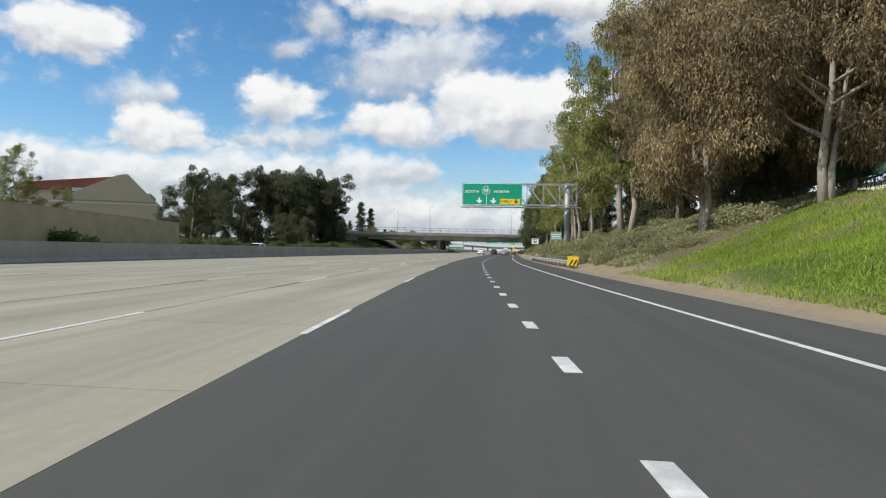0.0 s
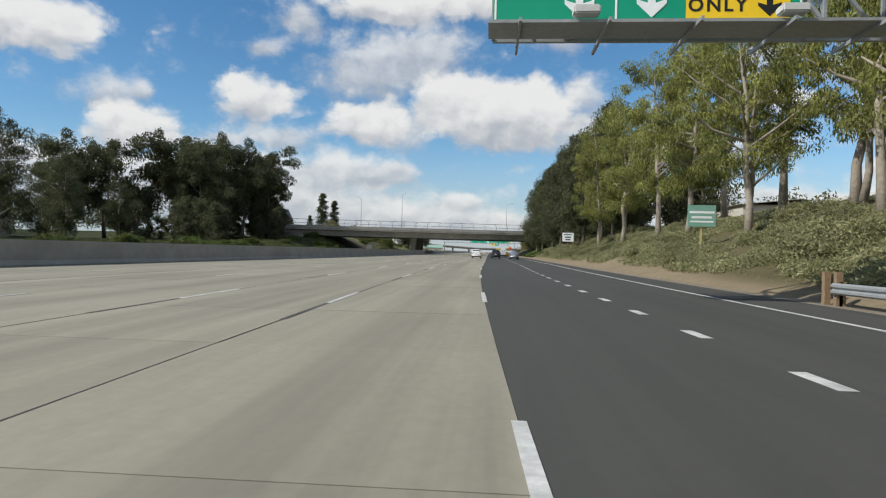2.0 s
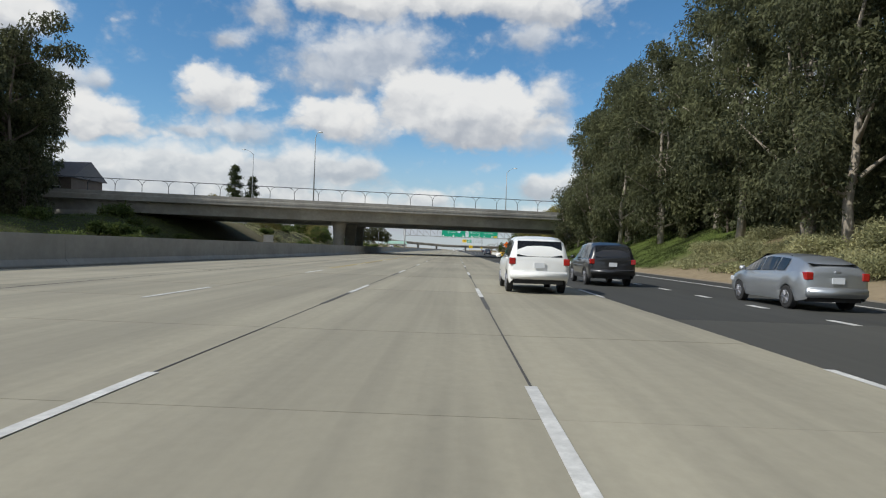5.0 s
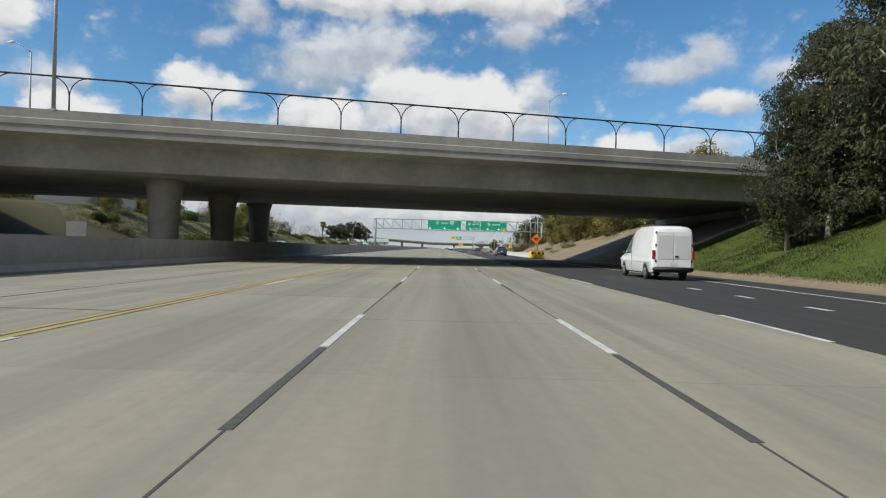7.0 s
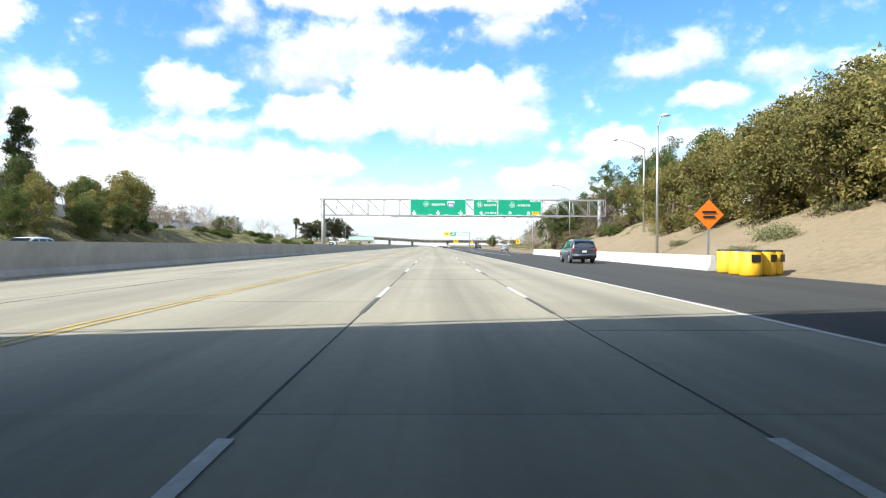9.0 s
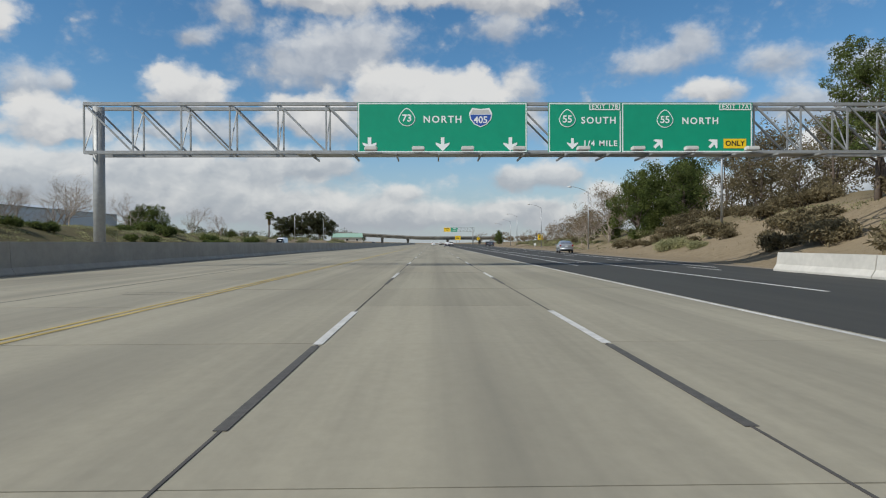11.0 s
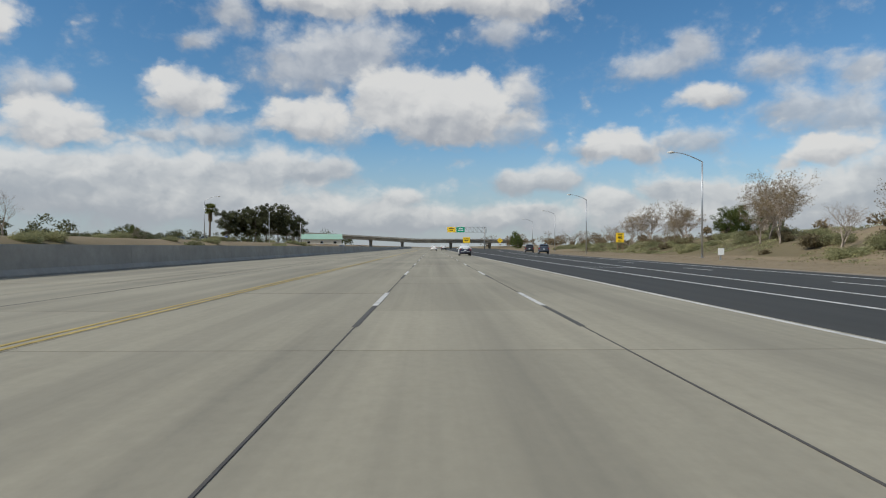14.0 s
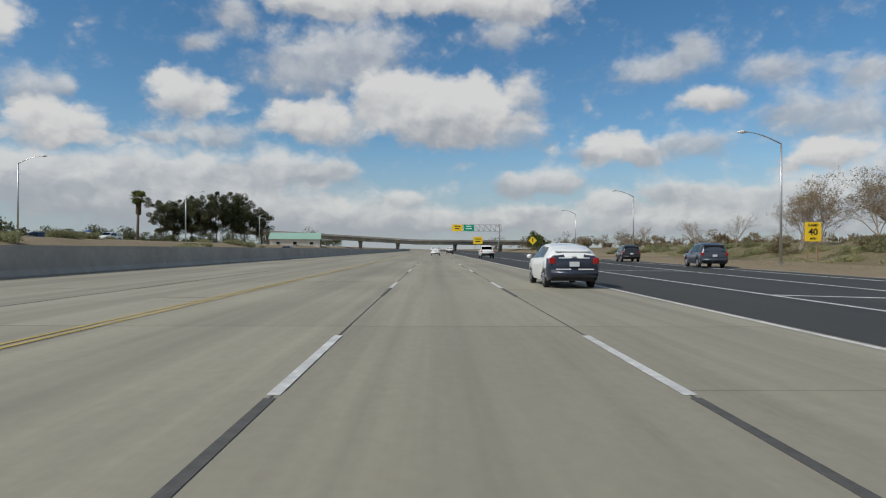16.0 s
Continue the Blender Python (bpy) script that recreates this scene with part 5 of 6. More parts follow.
OLIVE = [make_tree("olive_tree", "mixed olive and yellowing roadside tree on the bank", 95 + i, 9.5, 0.05, 3.6, OLIVE_LEAF, BARK_DARK, 80, 130, (0.33, 0.19), 0.2, 10, 2, 0.2, clump_r=1.15, taper=0.5, fill=3) for i in range(2)]
for x, y, k in ((29.5, 331, 1.05), (33, 322, 1.1), (38, 318, 1.15), (43, 325, 1.1), (28.8, 345, 0.95), (32, 392, 0.75), (-44.5, 369, 0.62), (-47.5, 374, 0.66), (-45.5, 382, 0.6), (-50, 388, 0.7), (-50.5, 402, 0.95), (-53, 408, 1.0), (-49, 396, 0.7), (-57, 412, 0.9), (50, 330, 1.2), (26.5, 345, 0.85), (28, 338, 0.9), (26, 352, 0.8), (25.5, 360, 0.75), (29.5, 334, 0.95), (27.5, 366, 0.7), (31, 340, 1.0), (30, 350, 0.9), (29, 358, 0.85), (34, 327, 1.0), (40, 330, 1.1), (37, 323, 1.0), (28.5, 372, 0.7)):
    plant(OLIVE[rnd.randrange(2)], x, y, None, rnd.uniform(0, 360), k)
for x, y, k in ((-46, 320, 0.4), (-51, 328, 0.62), (-57, 314, 0.7), (-48.5, 337, 0.5), (-61, 322, 0.8), (-53, 344, 0.65)):
    plant(OLIVE[rnd.randrange(2)], x, y, None, rnd.uniform(0, 360), k, "olive roadside tree on the bank past the overpass")

BROWN = [make_tree("brown_tree", "bushy brown-leaved tree on the bank", 120 + i, 9.0, 0.15, 3.6, BROWN_LEAF, BARK_DARK, 50, 90, (0.3, 0.15), 0.18, 9, 1 + i, 0.2, clump_r=1.15, taper=0.5, fill=1) for i in range(2)]
for x, y, k in ((35.5, 427, 0.95), (39, 431, 1.05), (42.5, 426, 1.05), (37, 437, 0.9), (46, 433, 1.1), (41, 440, 1.0), (34, 418, 0.6)):
    plant(BROWN[rnd.randrange(2)], x, y, None, rnd.uniform(0, 360), k)
DARK_TREE = make_tree("dark_tree", "dark sparse tree with long bare branches above the bank", 130, 12.5, 0.3, 5.2, GREEN_LEAF, BARK_DARK, 54, 170, (0.26, 0.13), 0.24, 13, 2, 0.3, clump_r=0.95, taper=0.4)
for x, y, k in ((31.5, 405, 0.78), (35, 409, 0.9), (40, 404, 1.05), (44, 412, 1.0)):
    plant(DARK_TREE, x, y, None, rnd.uniform(0, 360), k)
SHRUB = [bush("shrub", "low grey-green shrub spreading over the bank", 100 + i, 3.4, 0.85, SCRUB, 22, 230, (0.17, 0.065)) for i in range(3)]
for i in range(150):
    y = rnd.uniform(36, 212)
    s = right_edge(y) + rnd.uniform(2.2, 15)
    plant(SHRUB[i % 3], s + bend(y), y, None, rnd.uniform(0, 360), rnd.uniform(0.55, 1.25))
LOW = [bush("low_bush", "dark green bush on the bank beside the carriageway", 140 + i, 3.4, 1.9, GREEN_LEAF, 20, 90, (0.32, 0.2)) for i in range(2)]
for i in range(36):
    y = rnd.uniform(312, 520)
    plant(LOW[i % 2], wall_s(y) - rnd.uniform(24, 42), y, None, rnd.uniform(0, 360), rnd.uniform(0.5, 1.3))
for i in range(44):
    y = rnd.uniform(60, 262)
    plant(LOW[i % 2], wall_s(y) - rnd.uniform(24, 36) + bend(y), y, None, rnd.uniform(0, 360), rnd.uniform(0.6, 1.4))
for i in range(14):
    y = rnd.uniform(325, 400)
    plant(LOW[i % 2], right_edge(y) + rnd.uniform(8, 22), y, None, rnd.uniform(0, 360), rnd.uniform(0.5, 1.1))
DUN = [bush("dry_bush", "brown half-dry bush on the sandy bank", 150 + i, 3.2, 1.5, BROWN_LEAF, 20, 80, (0.3, 0.15)) for i in range(2)]
for i in range(40):
    y = rnd.uniform(384, 450)
    plant(DUN[i % 2], right_edge(y) + verge(y) + rnd.uniform(2, 14), y, None, rnd.uniform(0, 360), rnd.uniform(0.45, 1.1))
for i in range(40):
    y = rnd.uniform(500, 640)
    plant(DUN[i % 2], right_edge(y) + verge(y) + rnd.uniform(2, 14), y, None, rnd.uniform(0, 360), rnd.uniform(0.4, 1.0))
for i in range(60):
    y = rnd.uniform(500, 680)
    plant(SHRUB[i % 3], right_edge(y) + verge(y) + rnd.uniform(1, 12), y, None, rnd.uniform(0, 360), rnd.uniform(0.5, 1.2))
for i in range(70):
    y = rnd.uniform(310, 700)
    plant(SHRUB[i % 3], wall_s(y) - 24 - rnd.uniform(0, 30), y, None, rnd.uniform(0, 360), rnd.uniform(0.6, 1.5))
for i in range(30):
    y = rnd.uniform(330, 505)
    plant(SHRUB[i % 3], right_edge(y) + verge(y) + rnd.uniform(2, 16), y, None, rnd.uniform(0, 360), rnd.uniform(0.4, 1.1), "dry tan shrub on the sandy bank")
FAN = palm("palm", "tall fan palm with a skirt of dead fronds", 13.5)
plant(FAN, -97, 731, None, 40, 1.15)
retire(*UNDER, *EUC_TALL, *EUC_DK, *SHEOAK, *UMBRELLA, *PINE, *BARE, *BUDS, *ROUND, *OLIVE, *BROWN, DARK_TREE, *SHRUB, *LOW, *DUN, FAN)


def sampled(fn, ys, ds, step=0.8):
    """A quick stand-in for fn(y, d): its values on a grid, blended between."""
    gy, gd = np.arange(ys[0], ys[1] + 2 * step, step), np.arange(ds[0], ds[1] + 2 * step, step)
    grid = np.array([[fn(y, d) for d in gd] for y in gy])

    def at(y, d):
        u, v = (y - ys[0]) / step, (d - ds[0]) / step
        i, j = u.astype(int), v.astype(int)
        u, v = u - i, v - j
        return grid[i, j] * (1 - u) * (1 - v) + grid[i + 1, j] * u * (1 - v) + grid[i, j + 1] * (1 - u) * v + grid[i + 1, j + 1] * u * v
    return at


def ground_cover(name, label, n, ys, ds, mat, length, width, lift, seed, dens=None):
    """Loose blades or leaves over the right-hand bank."""
    rng = np.random.default_rng(seed)
    y, d = rng.uniform(*ys, 3 * n), rng.uniform(*ds, 3 * n)
    keep = sampled(lambda y, d: noise.noise((d * 0.25, y * 0.18, seed)), ys, ds)(y, d) + rng.uniform(-0.5, 0.5, 3 * n) > -0.15
    y, d = y[keep][:n], d[keep][:n]
    n = len(y)
    z = sampled(lambda y, d: ground_z(right_edge(y) + d, y), ys, ds)(y, d)
    pts = np.stack([[right_edge(q) + bend(q) for q in y] + d, y, z - 0.04], 1)
    p = np.array(pts)
    a = rng.normal(size=(n, 3)) * 0.5
    a[:, 2] = np.abs(a[:, 2]) + lift
    a /= np.linalg.norm(a, axis=1)[:, None]
    b = np.cross(a, rng.normal(size=(n, 3)))
    b /= np.linalg.norm(b, axis=1)[:, None]
    ln = (length * rng.uniform(0.5, 1.4, n))[:, None]
    w = width * rng.uniform(0.6, 1.3, n)[:, None]
    v = np.stack([p - b * w * 0.5, p + b * w * 0.5, p + a * ln + b * w * 0.12, p + a * ln - b * w * 0.12], 1)
    ob = quads_part(name, v.reshape(-1, 3), n, mat)
    return tagged(ob, label, "ground cover", kind="stuff")


ground_cover("grass", "bright green grass covering the roadside bank", 110000, (2, 33), (0.6, 13), GRASS, 0.15, 0.035, 0.7, 1)
# these blades have the bank's shade in their colour
ground_cover("grass_by_overpass", "short green grass, coloured dark for shade, on the bank before the overpass", 120000, (214, 282), (0.7, 13), GRASS_SHADED, 0.11, 0.03, 0.7, 2)
def scrub_mat(name, label, n, ys, side, mat, seed, ds, cut=-0.22, tall=0.6):
    """Continuous low scrub in soft mounds along a bank; side 1 right, -1 left."""
    rng = np.random.default_rng(seed)
    y, d = rng.uniform(*ys, 3 * n), rng.uniform(*ds, 3 * n)
    m = sampled(lambda y, d: noise.noise((d * 0.33, y * 0.24, seed * 7.0)) + 0.5 * noise.noise((d * 0.9, y * 0.7, seed * 3.0)), ys, ds, 0.5)(y, d)
    keep = m > cut + 0.25 * np.maximum(0, 2.5 - d) + rng.uniform(-0.12, 0.12, 3 * n)
    y, d, m = y[keep][:n], d[keep][:n], m[keep][:n]
    n = len(y)

    def base(y, d):
        return right_edge(y) + d if side > 0 else wall_s(y) - 22.8 - d
    h = tall * np.minimum(1.0, 0.25 + (m - cut) * 0.9)
    z = sampled(lambda y, d: ground_z(base(y, d), y), ys, ds)(y, d)
    p = np.stack([[base(q, e) + bend(q) for q, e in zip(y, d)], y, z - 0.05 + h * rng.random(n) ** 0.5], 1)
    a = rng.normal(size=(n, 3))
    a[:, 2] = np.abs(a[:, 2]) * 0.6 + 0.25
    a /= np.linalg.norm(a, axis=1)[:, None]
    b = np.cross(a, rng.normal(size=(n, 3)))
    b /= np.linalg.norm(b, axis=1)[:, None]
    ln = (0.17 * rng.uniform(0.5, 1.4, n))[:, None]
    w = 0.045 * rng.uniform(0.6, 1.4, n)[:, None]
    v = np.stack([p - b * w, p + a * ln, p + b * w], 1)
    return tagged(quads_part(name, v.reshape(-1, 3), n, mat, corners=3), label, "scrub", kind="stuff")


scrub_mat("scrub", "low olive-green scrub growing in mounds over the bank", 420000, (36, 214), 1, SCRUB, 11, (1.3, 16), -0.08)
scrub_mat("dry_scrub", "dry brown-green scrub over the sandy bank", 36000, (308, 520), 1, SCRUB, 12, (8, 26), 0.32, 0.4)
scrub_mat("berm_scrub", "olive-green scrub along the berm beside the ramp", 36000, (520, 680), 1, SCRUB, 15, (16, 32), 0.12, 0.55)
scrub_mat("ivy", "dark ivy covering the bank behind the far carriageway", 60000, (60, 268), -1, GREEN_LEAF, 13, (0.3, 16), -0.5, 0.6)
scrub_mat("bank_scrub", "dark green scrub over the bank behind the far carriageway", 60000, (308, 520), -1, SCRUB, 14, (0.3, 16), 0.05, 0.6)
ground_cover("iceplant", "low scrubby groundcover on the sandy bank", 25000, (32, 214), (1.5, 15), SCRUB, 0.15, 0.05, 0.4, 3)
ground_cover("dry_weeds", "sparse dry weeds on bare sandy soil", 25000, (310, 640), (2.5, 24), DRY_LEAF, 0.12, 0.03, 0.6, 4)


# ---------------------------------------------------------------- vehicles
def paint(name, color, rough=0.3, metal=0.2):
    return material(name, color, rough, metal, vary=0.04, scale=1.5, big=0.12, big_scale=0.6, bump=0.0, coat=0.8)


VAN_PANEL = paint("pale grey van panel", (0.60, 0.61, 0.60), 0.4, 0.0)
SHAPES = {
    # y from the rear, underside, belt line, top, half width at the belt, half width at the top
    "hatch": (4.45, [(0.0, 0.42, 0.90, 0.98, 0.70, 0.60), (0.07, 0.30, 0.97, 1.10, 0.82, 0.66), (0.35, 0.24, 0.99, 1.27, 0.87, 0.64), (0.8, 0.22, 0.99, 1.41, 0.875, 0.61), (1.4, 0.22, 0.98, 1.46, 0.875, 0.60),
                     (2.0, 0.22, 0.96, 1.49, 0.875, 0.61), (2.5, 0.22, 0.95, 1.43, 0.875, 0.61), (3.0, 0.22, 0.93, 1.24, 0.875, 0.63), (3.55, 0.22, 0.9, 0.97, 0.87, 0.72), (3.95, 0.24, 0.80, 0.84, 0.83, 0.66), (4.3, 0.28, 0.66, 0.70, 0.74, 0.55), (4.45, 0.36, 0.56, 0.60, 0.58, 0.4)]),
    "suv": (4.75, [(0.0, 0.5, 0.95, 1.02, 0.78, 0.72), (0.06, 0.36, 1.05, 1.3, 0.92, 0.76), (0.25, 0.3, 1.08, 1.66, 0.95, 0.74), (0.7, 0.28, 1.08, 1.77, 0.955, 0.73), (1.6, 0.28, 1.08, 1.79, 0.955, 0.73),
                   (2.5, 0.28, 1.06, 1.74, 0.955, 0.71), (3.05, 0.28, 1.05, 1.42, 0.95, 0.72), (3.45, 0.28, 1.03, 1.1, 0.95, 0.8), (4.1, 0.3, 0.98, 1.03, 0.92, 0.76), (4.55, 0.34, 0.85, 0.92, 0.85, 0.66), (4.75, 0.42, 0.7, 0.75, 0.7, 0.5)]),
    "pickup": (5.6, [(0.0, 0.55, 1.0, 1.08, 0.9, 0.86), (0.06, 0.45, 1.05, 1.12, 0.97, 0.93), (0.9, 0.4, 1.06, 1.12, 0.97, 0.93), (1.78, 0.38, 1.07, 1.13, 0.97, 0.93), (1.9, 0.38, 1.08, 1.75, 0.97, 0.74), (2.6, 0.36, 1.08, 1.84, 0.97, 0.74),
                     (3.4, 0.36, 1.07, 1.78, 0.97, 0.73), (3.95, 0.36, 1.06, 1.45, 0.97, 0.74), (4.35, 0.36, 1.05, 1.13, 0.96, 0.84), (5.0, 0.38, 1.02, 1.09, 0.95, 0.84), (5.4, 0.42, 0.92, 1.0, 0.9, 0.74), (5.6, 0.5, 0.8, 0.85, 0.78, 0.6)]),
    "van": (5.9, [(0.0, 0.5, 1.2, 2.35, 0.92, 0.80), (0.05, 0.42, 1.25, 2.48, 0.99, 0.86), (0.3, 0.36, 1.25, 2.56, 1.0, 0.84), (1.2, 0.34, 1.25, 2.6, 1.0, 0.82), (2.6, 0.34, 1.25, 2.6, 1.0, 0.82), (3.3, 0.34, 1.25, 2.5, 1.0, 0.80),
                  (3.8, 0.34, 1.22, 2.25, 1.0, 0.78), (4.3, 0.34, 1.2, 1.85, 0.99, 0.80), (4.85, 0.36, 1.16, 1.32, 0.97, 0.84), (5.4, 0.38, 1.05, 1.15, 0.94, 0.78), (5.75, 0.42, 0.9, 0.98, 0.86, 0.66), (5.9, 0.5, 0.75, 0.8, 0.7, 0.5)]),
}


def make_car(name, kind, label, upper, lower=None, wheel_r=None, category="car", plate_bars=True):
    length, st = SHAPES[kind]
    ob = tagged(empty(name), label, category)
    cols = np.array(st)
    r = wheel_r or {"hatch": 0.31, "suv": 0.36, "pickup": 0.39, "van": 0.36}[kind]

    def section(y):
        return [float(np.interp(y, cols[:, 0], cols[:, k])) for k in range(1, 6)]

    axles = {"hatch": (0.86, 3.56), "suv": (0.95, 3.75), "pickup": (1.2, 4.6), "van": (1.15, 4.85)}[kind]
    # body shell
    ys = sorted({*cols[:, 0].tolist(), *[a + d for a in axles for d in (-r * 1.25, -r * 0.9, -r * 0.45, 0, r * 0.45, r * 0.9, r * 1.25)], *np.linspace(0.3, length - 0.3, 10).tolist()})
    rings = []
    for y in ys:
        zl, zb, zt, hb, ht = section(y)
        low = zl
        for a in axles:
            if abs(y - a) < r * 1.2:
                low = max(low, r + math.sqrt(max(0, (r * 1.18) ** 2 - (y - a) ** 2)) * 0.92)
        zm = zl + (zb - zl) * 0.55
        rings.append([(hb * 0.93, low), (hb * 0.985, max(low + 0.01, zl + (zb - zl) * 0.2)), (hb, max(low + 0.02, zm)), (hb * 0.975, zb), (hb * 0.955, zb + 0.02), (ht + (hb - ht) * 0.1, zt - (zt - zb) * 0.14), (ht * 0.9, zt - 0.02), (ht * 0.5, zt + 0.015), (0, zt + 0.02)])
    bm = bmesh.new()
    grid = []
    for y, ring in zip(ys, rings):
        right = [bm.verts.new((h, y, z)) for h, z in ring]
        left = [bm.verts.new((-h, y, z)) for h, z in ring[:-1]]
        grid.append(right + left[::-1])
    n = len(grid[0])
    for a, b in zip(grid, grid[1:]):
        for k in range(n - 1):
            bm.faces.new((a[k], a[k + 1], b[k + 1], b[k]))
    bm.faces.new(grid[0])
    bm.faces.new(grid[-1][::-1])
    body = part("body", bm, upper, ob, smooth=True)
    if lower:
        body.data.materials.append(lower)
        for p in body.data.polygons:
            if p.center.y < 0.16 and p.center.z < 1.04 or (p.center.y < length * 0.32 and p.center.z < 0.98 - p.center.y * 0.42):
                p.material_index = 1
    # underside pan
    zl = section(length / 2)[0]
    box("floor_pan", (-section(2)[3] * 0.8, 0.15, zl + 0.02), (section(2)[3] * 0.8, length - 0.25, zl + 0.16), BLACK_TRIM, ob)

    def side_point(y, f, sgn, push=0.012):
        zl, zb, zt, hb, ht = section(y)
        z0, z1 = zb + 0.035, zt - (zt - zb) * 0.16
        x0, x1 = hb * 0.955, ht + (hb - ht) * 0.12
        return (sgn * (x0 + (x1 - x0) * f + push), y, z0 + (z1 - z0) * f)

    def sheet(nm, pts, mat=GLASS_DARK, parent=ob):
        bmx = bmesh.new()
        bmx.faces.new([bmx.verts.new(p) for p in pts])
        bmesh.ops.solidify(bmx, geom=bmx.faces[:], thickness=0.008)
        return part(nm, bmx, mat, parent)

    spans = {"hatch": ((0.95, 1.4), (1.47, 2.2), (2.28, 3.2)), "suv": ((0.35, 1.05), (1.13, 1.95), (2.03, 3.1)), "pickup": ((2.05, 2.85), (2.93, 3.95)), "van": ((3.55, 4.45),)}[kind]
    for sgn in (-1, 1):
        for y0, y1 in spans:
            k = 5
            lo = [side_point(y0 + (y1 - y0) * i / k, 0.0, sgn) for i in range(k + 1)]
            hi = [side_point(y0 + (y1 - y0) * i / k, 0.97, sgn) for i in range(k + 1)]
            bmx = bmesh.new()
            va, vb = [bmx.verts.new(p) for p in lo], [bmx.verts.new(p) for p in hi]
            for i in range(k):
                bmx.faces.new((va[i], va[i + 1], vb[i + 1], vb[i]))
            part("side_window", bmx, GLASS_DARK, ob)
        bmx = bmesh.new()
        ym = spans[-1][1] - 0.15
        hb = section(ym)[3]
        add_box(bmx, (sgn * (hb + 0.02), ym - 0.06, section(ym)[1] + 0.02), (sgn * (hb + 0.2), ym + 0.06, section(ym)[1] + 0.17))
        bmesh.ops.bevel(bmx, geom=bmx.edges[:], offset=0.03, segments=2, affect="EDGES")
        part("mirror", bmx, BLACK_TRIM if kind == "van" else upper, ob, smooth=True)
        for a in axles:
            w = tagged(empty("wheel"), "")
            w.parent = ob
            x = sgn * (section(a)[3] - 0.12)
            bmx = bmesh.new()
            add_tube(bmx, [(x - 0.1, a, r), (x - 0.085, a, r), (x + 0.085, a, r), (x + 0.1, a, r)], [r * 0.9, r, r, r * 0.9], 24)
            part("tyre", bmx, TYRE, w)
            bmx = bmesh.new()
            add_tube(bmx, [(x + sgn * 0.06, a, r), (x + sgn * 0.108, a, r)], [r * 0.64, r * 0.6], 20)
            part("rim", bmx, RIM, w)
            for q in range(5):
                aa = 2 * math.pi * q / 5
                bmx = bmesh.new()
                beam(bmx, (x + sgn * 0.115, a + math.cos(aa) * r * 0.1, r + math.sin(aa) * r * 0.1), (x + sgn * 0.115, a + math.cos(aa) * r * 0.58, r + math.sin(aa) * r * 0.58), 0.05, 0.02)
                part("spoke", bmx, RIM, w)
        # tail and head lamps
        if kind == "van":
            box("tail_light", (sgn * 0.93 - 0.06, -0.03, 1.0), (sgn * 0.93 + 0.06, 0.08, 1.42), TAIL_RED, ob, bevel=0.02)
        else:
            zb = section(0.06)[1]
            hb = section(0.06)[3]
            box("tail_light", (sgn * (hb - 0.09) - 0.1, -0.015, zb - 0.16), (sgn * (hb - 0.09) + 0.1, 0.22, zb + 0.05), TAIL_RED, ob, bevel=0.03)
        hb = section(length - 0.35)[3]
        box("headlight", (sgn * (hb - 0.13) - 0.14, length - 0.42, section(length - 0.35)[1] - 0.14), (sgn * (hb - 0.13) + 0.14, length - 0.18, section(length - 0.35)[1] + 0.01), HEAD_LENS, ob, bevel=0.03)

    def across(y, drop, push_y=0.0, push_z=0.0, inset=0.06):
        zl, zb, zt, hb, ht = section(y)
        return ht - inset, y + push_y, zt + 0.02 - drop + push_z
    rear = {"hatch": ((0.16, 1.25)), "suv": ((0.08, 0.34)), "pickup": ((1.83, 1.93)), "van": None}[kind]
    if rear:
        (x0, y0, z0), (x1, y1, z1) = across(rear[0], 0.0, -0.02, 0.02), across(rear[1], 0.05, -0.03, 0.02)
        if kind == "pickup":
            y0 = y1 = 1.8
            z0, z1 = 1.2, 1.68
        elif kind == "suv":
            y0, z0, y1, z1 = 0.02, 1.14, 0.2, 1.63
        sheet("rear_window", mat=VAN_PANEL if lower and kind == "hatch" else GLASS_DARK, pts=[(-x0, y0, z0), (x0, y0, z0), (x1, y1, z1), (-x1, y1, z1)])
    wf = {"hatch": (2.42, 3.45), "suv": (2.62, 3.38), "pickup": (3.55, 4.28), "van": (3.75, 4.78)}[kind]
    (x0, y0, z0), (x1, y1, z1) = across(wf[0], 0.0, 0.02, 0.02), across(wf[1], 0.0, 0.03, 0.02)
    sheet("windshield", [(-x0, y0, z0), (x0, y0, z0), (x1, y1, z1), (-x1, y1, z1)])
    # bumper, plate and exhaust shade
    hb = section(0.06)[3]
    bmx = bmesh.new()
    add_box(bmx, (-hb * 0.97, -0.07, section(0)[0] - 0.06), (hb * 0.97, 0.12, section(0)[0] + (0.12 if kind == "van" else 0.2)))
    bmesh.ops.bevel(bmx, geom=bmx.edges[:], offset=0.04, segments=2, affect="EDGES")
    part("bumper", bmx, BLACK_TRIM if kind in ("van", "pickup") else (lower or upper), ob, smooth=True)
    pz = {"hatch": 0.80, "suv": 0.88, "pickup": 0.72, "van": 0.78}[kind]
    box("number_plate", (-0.16, -0.045, pz - 0.08), (0.16, -0.02, pz + 0.08), PLATE, ob)
    if kind == "van":
        for sgn in (-1, 1):
            box("rear_door", (min(0.02 * sgn, 0.82 * sgn), -0.03, 0.62), (max(0.02 * sgn, 0.82 * sgn), 0.0, 2.3), upper, ob, bevel=0.015)
            box("door_recess", (min(0.03 * sgn, 0.74 * sgn), -0.042, 1.0), (max(0.03 * sgn, 0.74 * sgn), -0.032, 2.12), VAN_PANEL, ob)
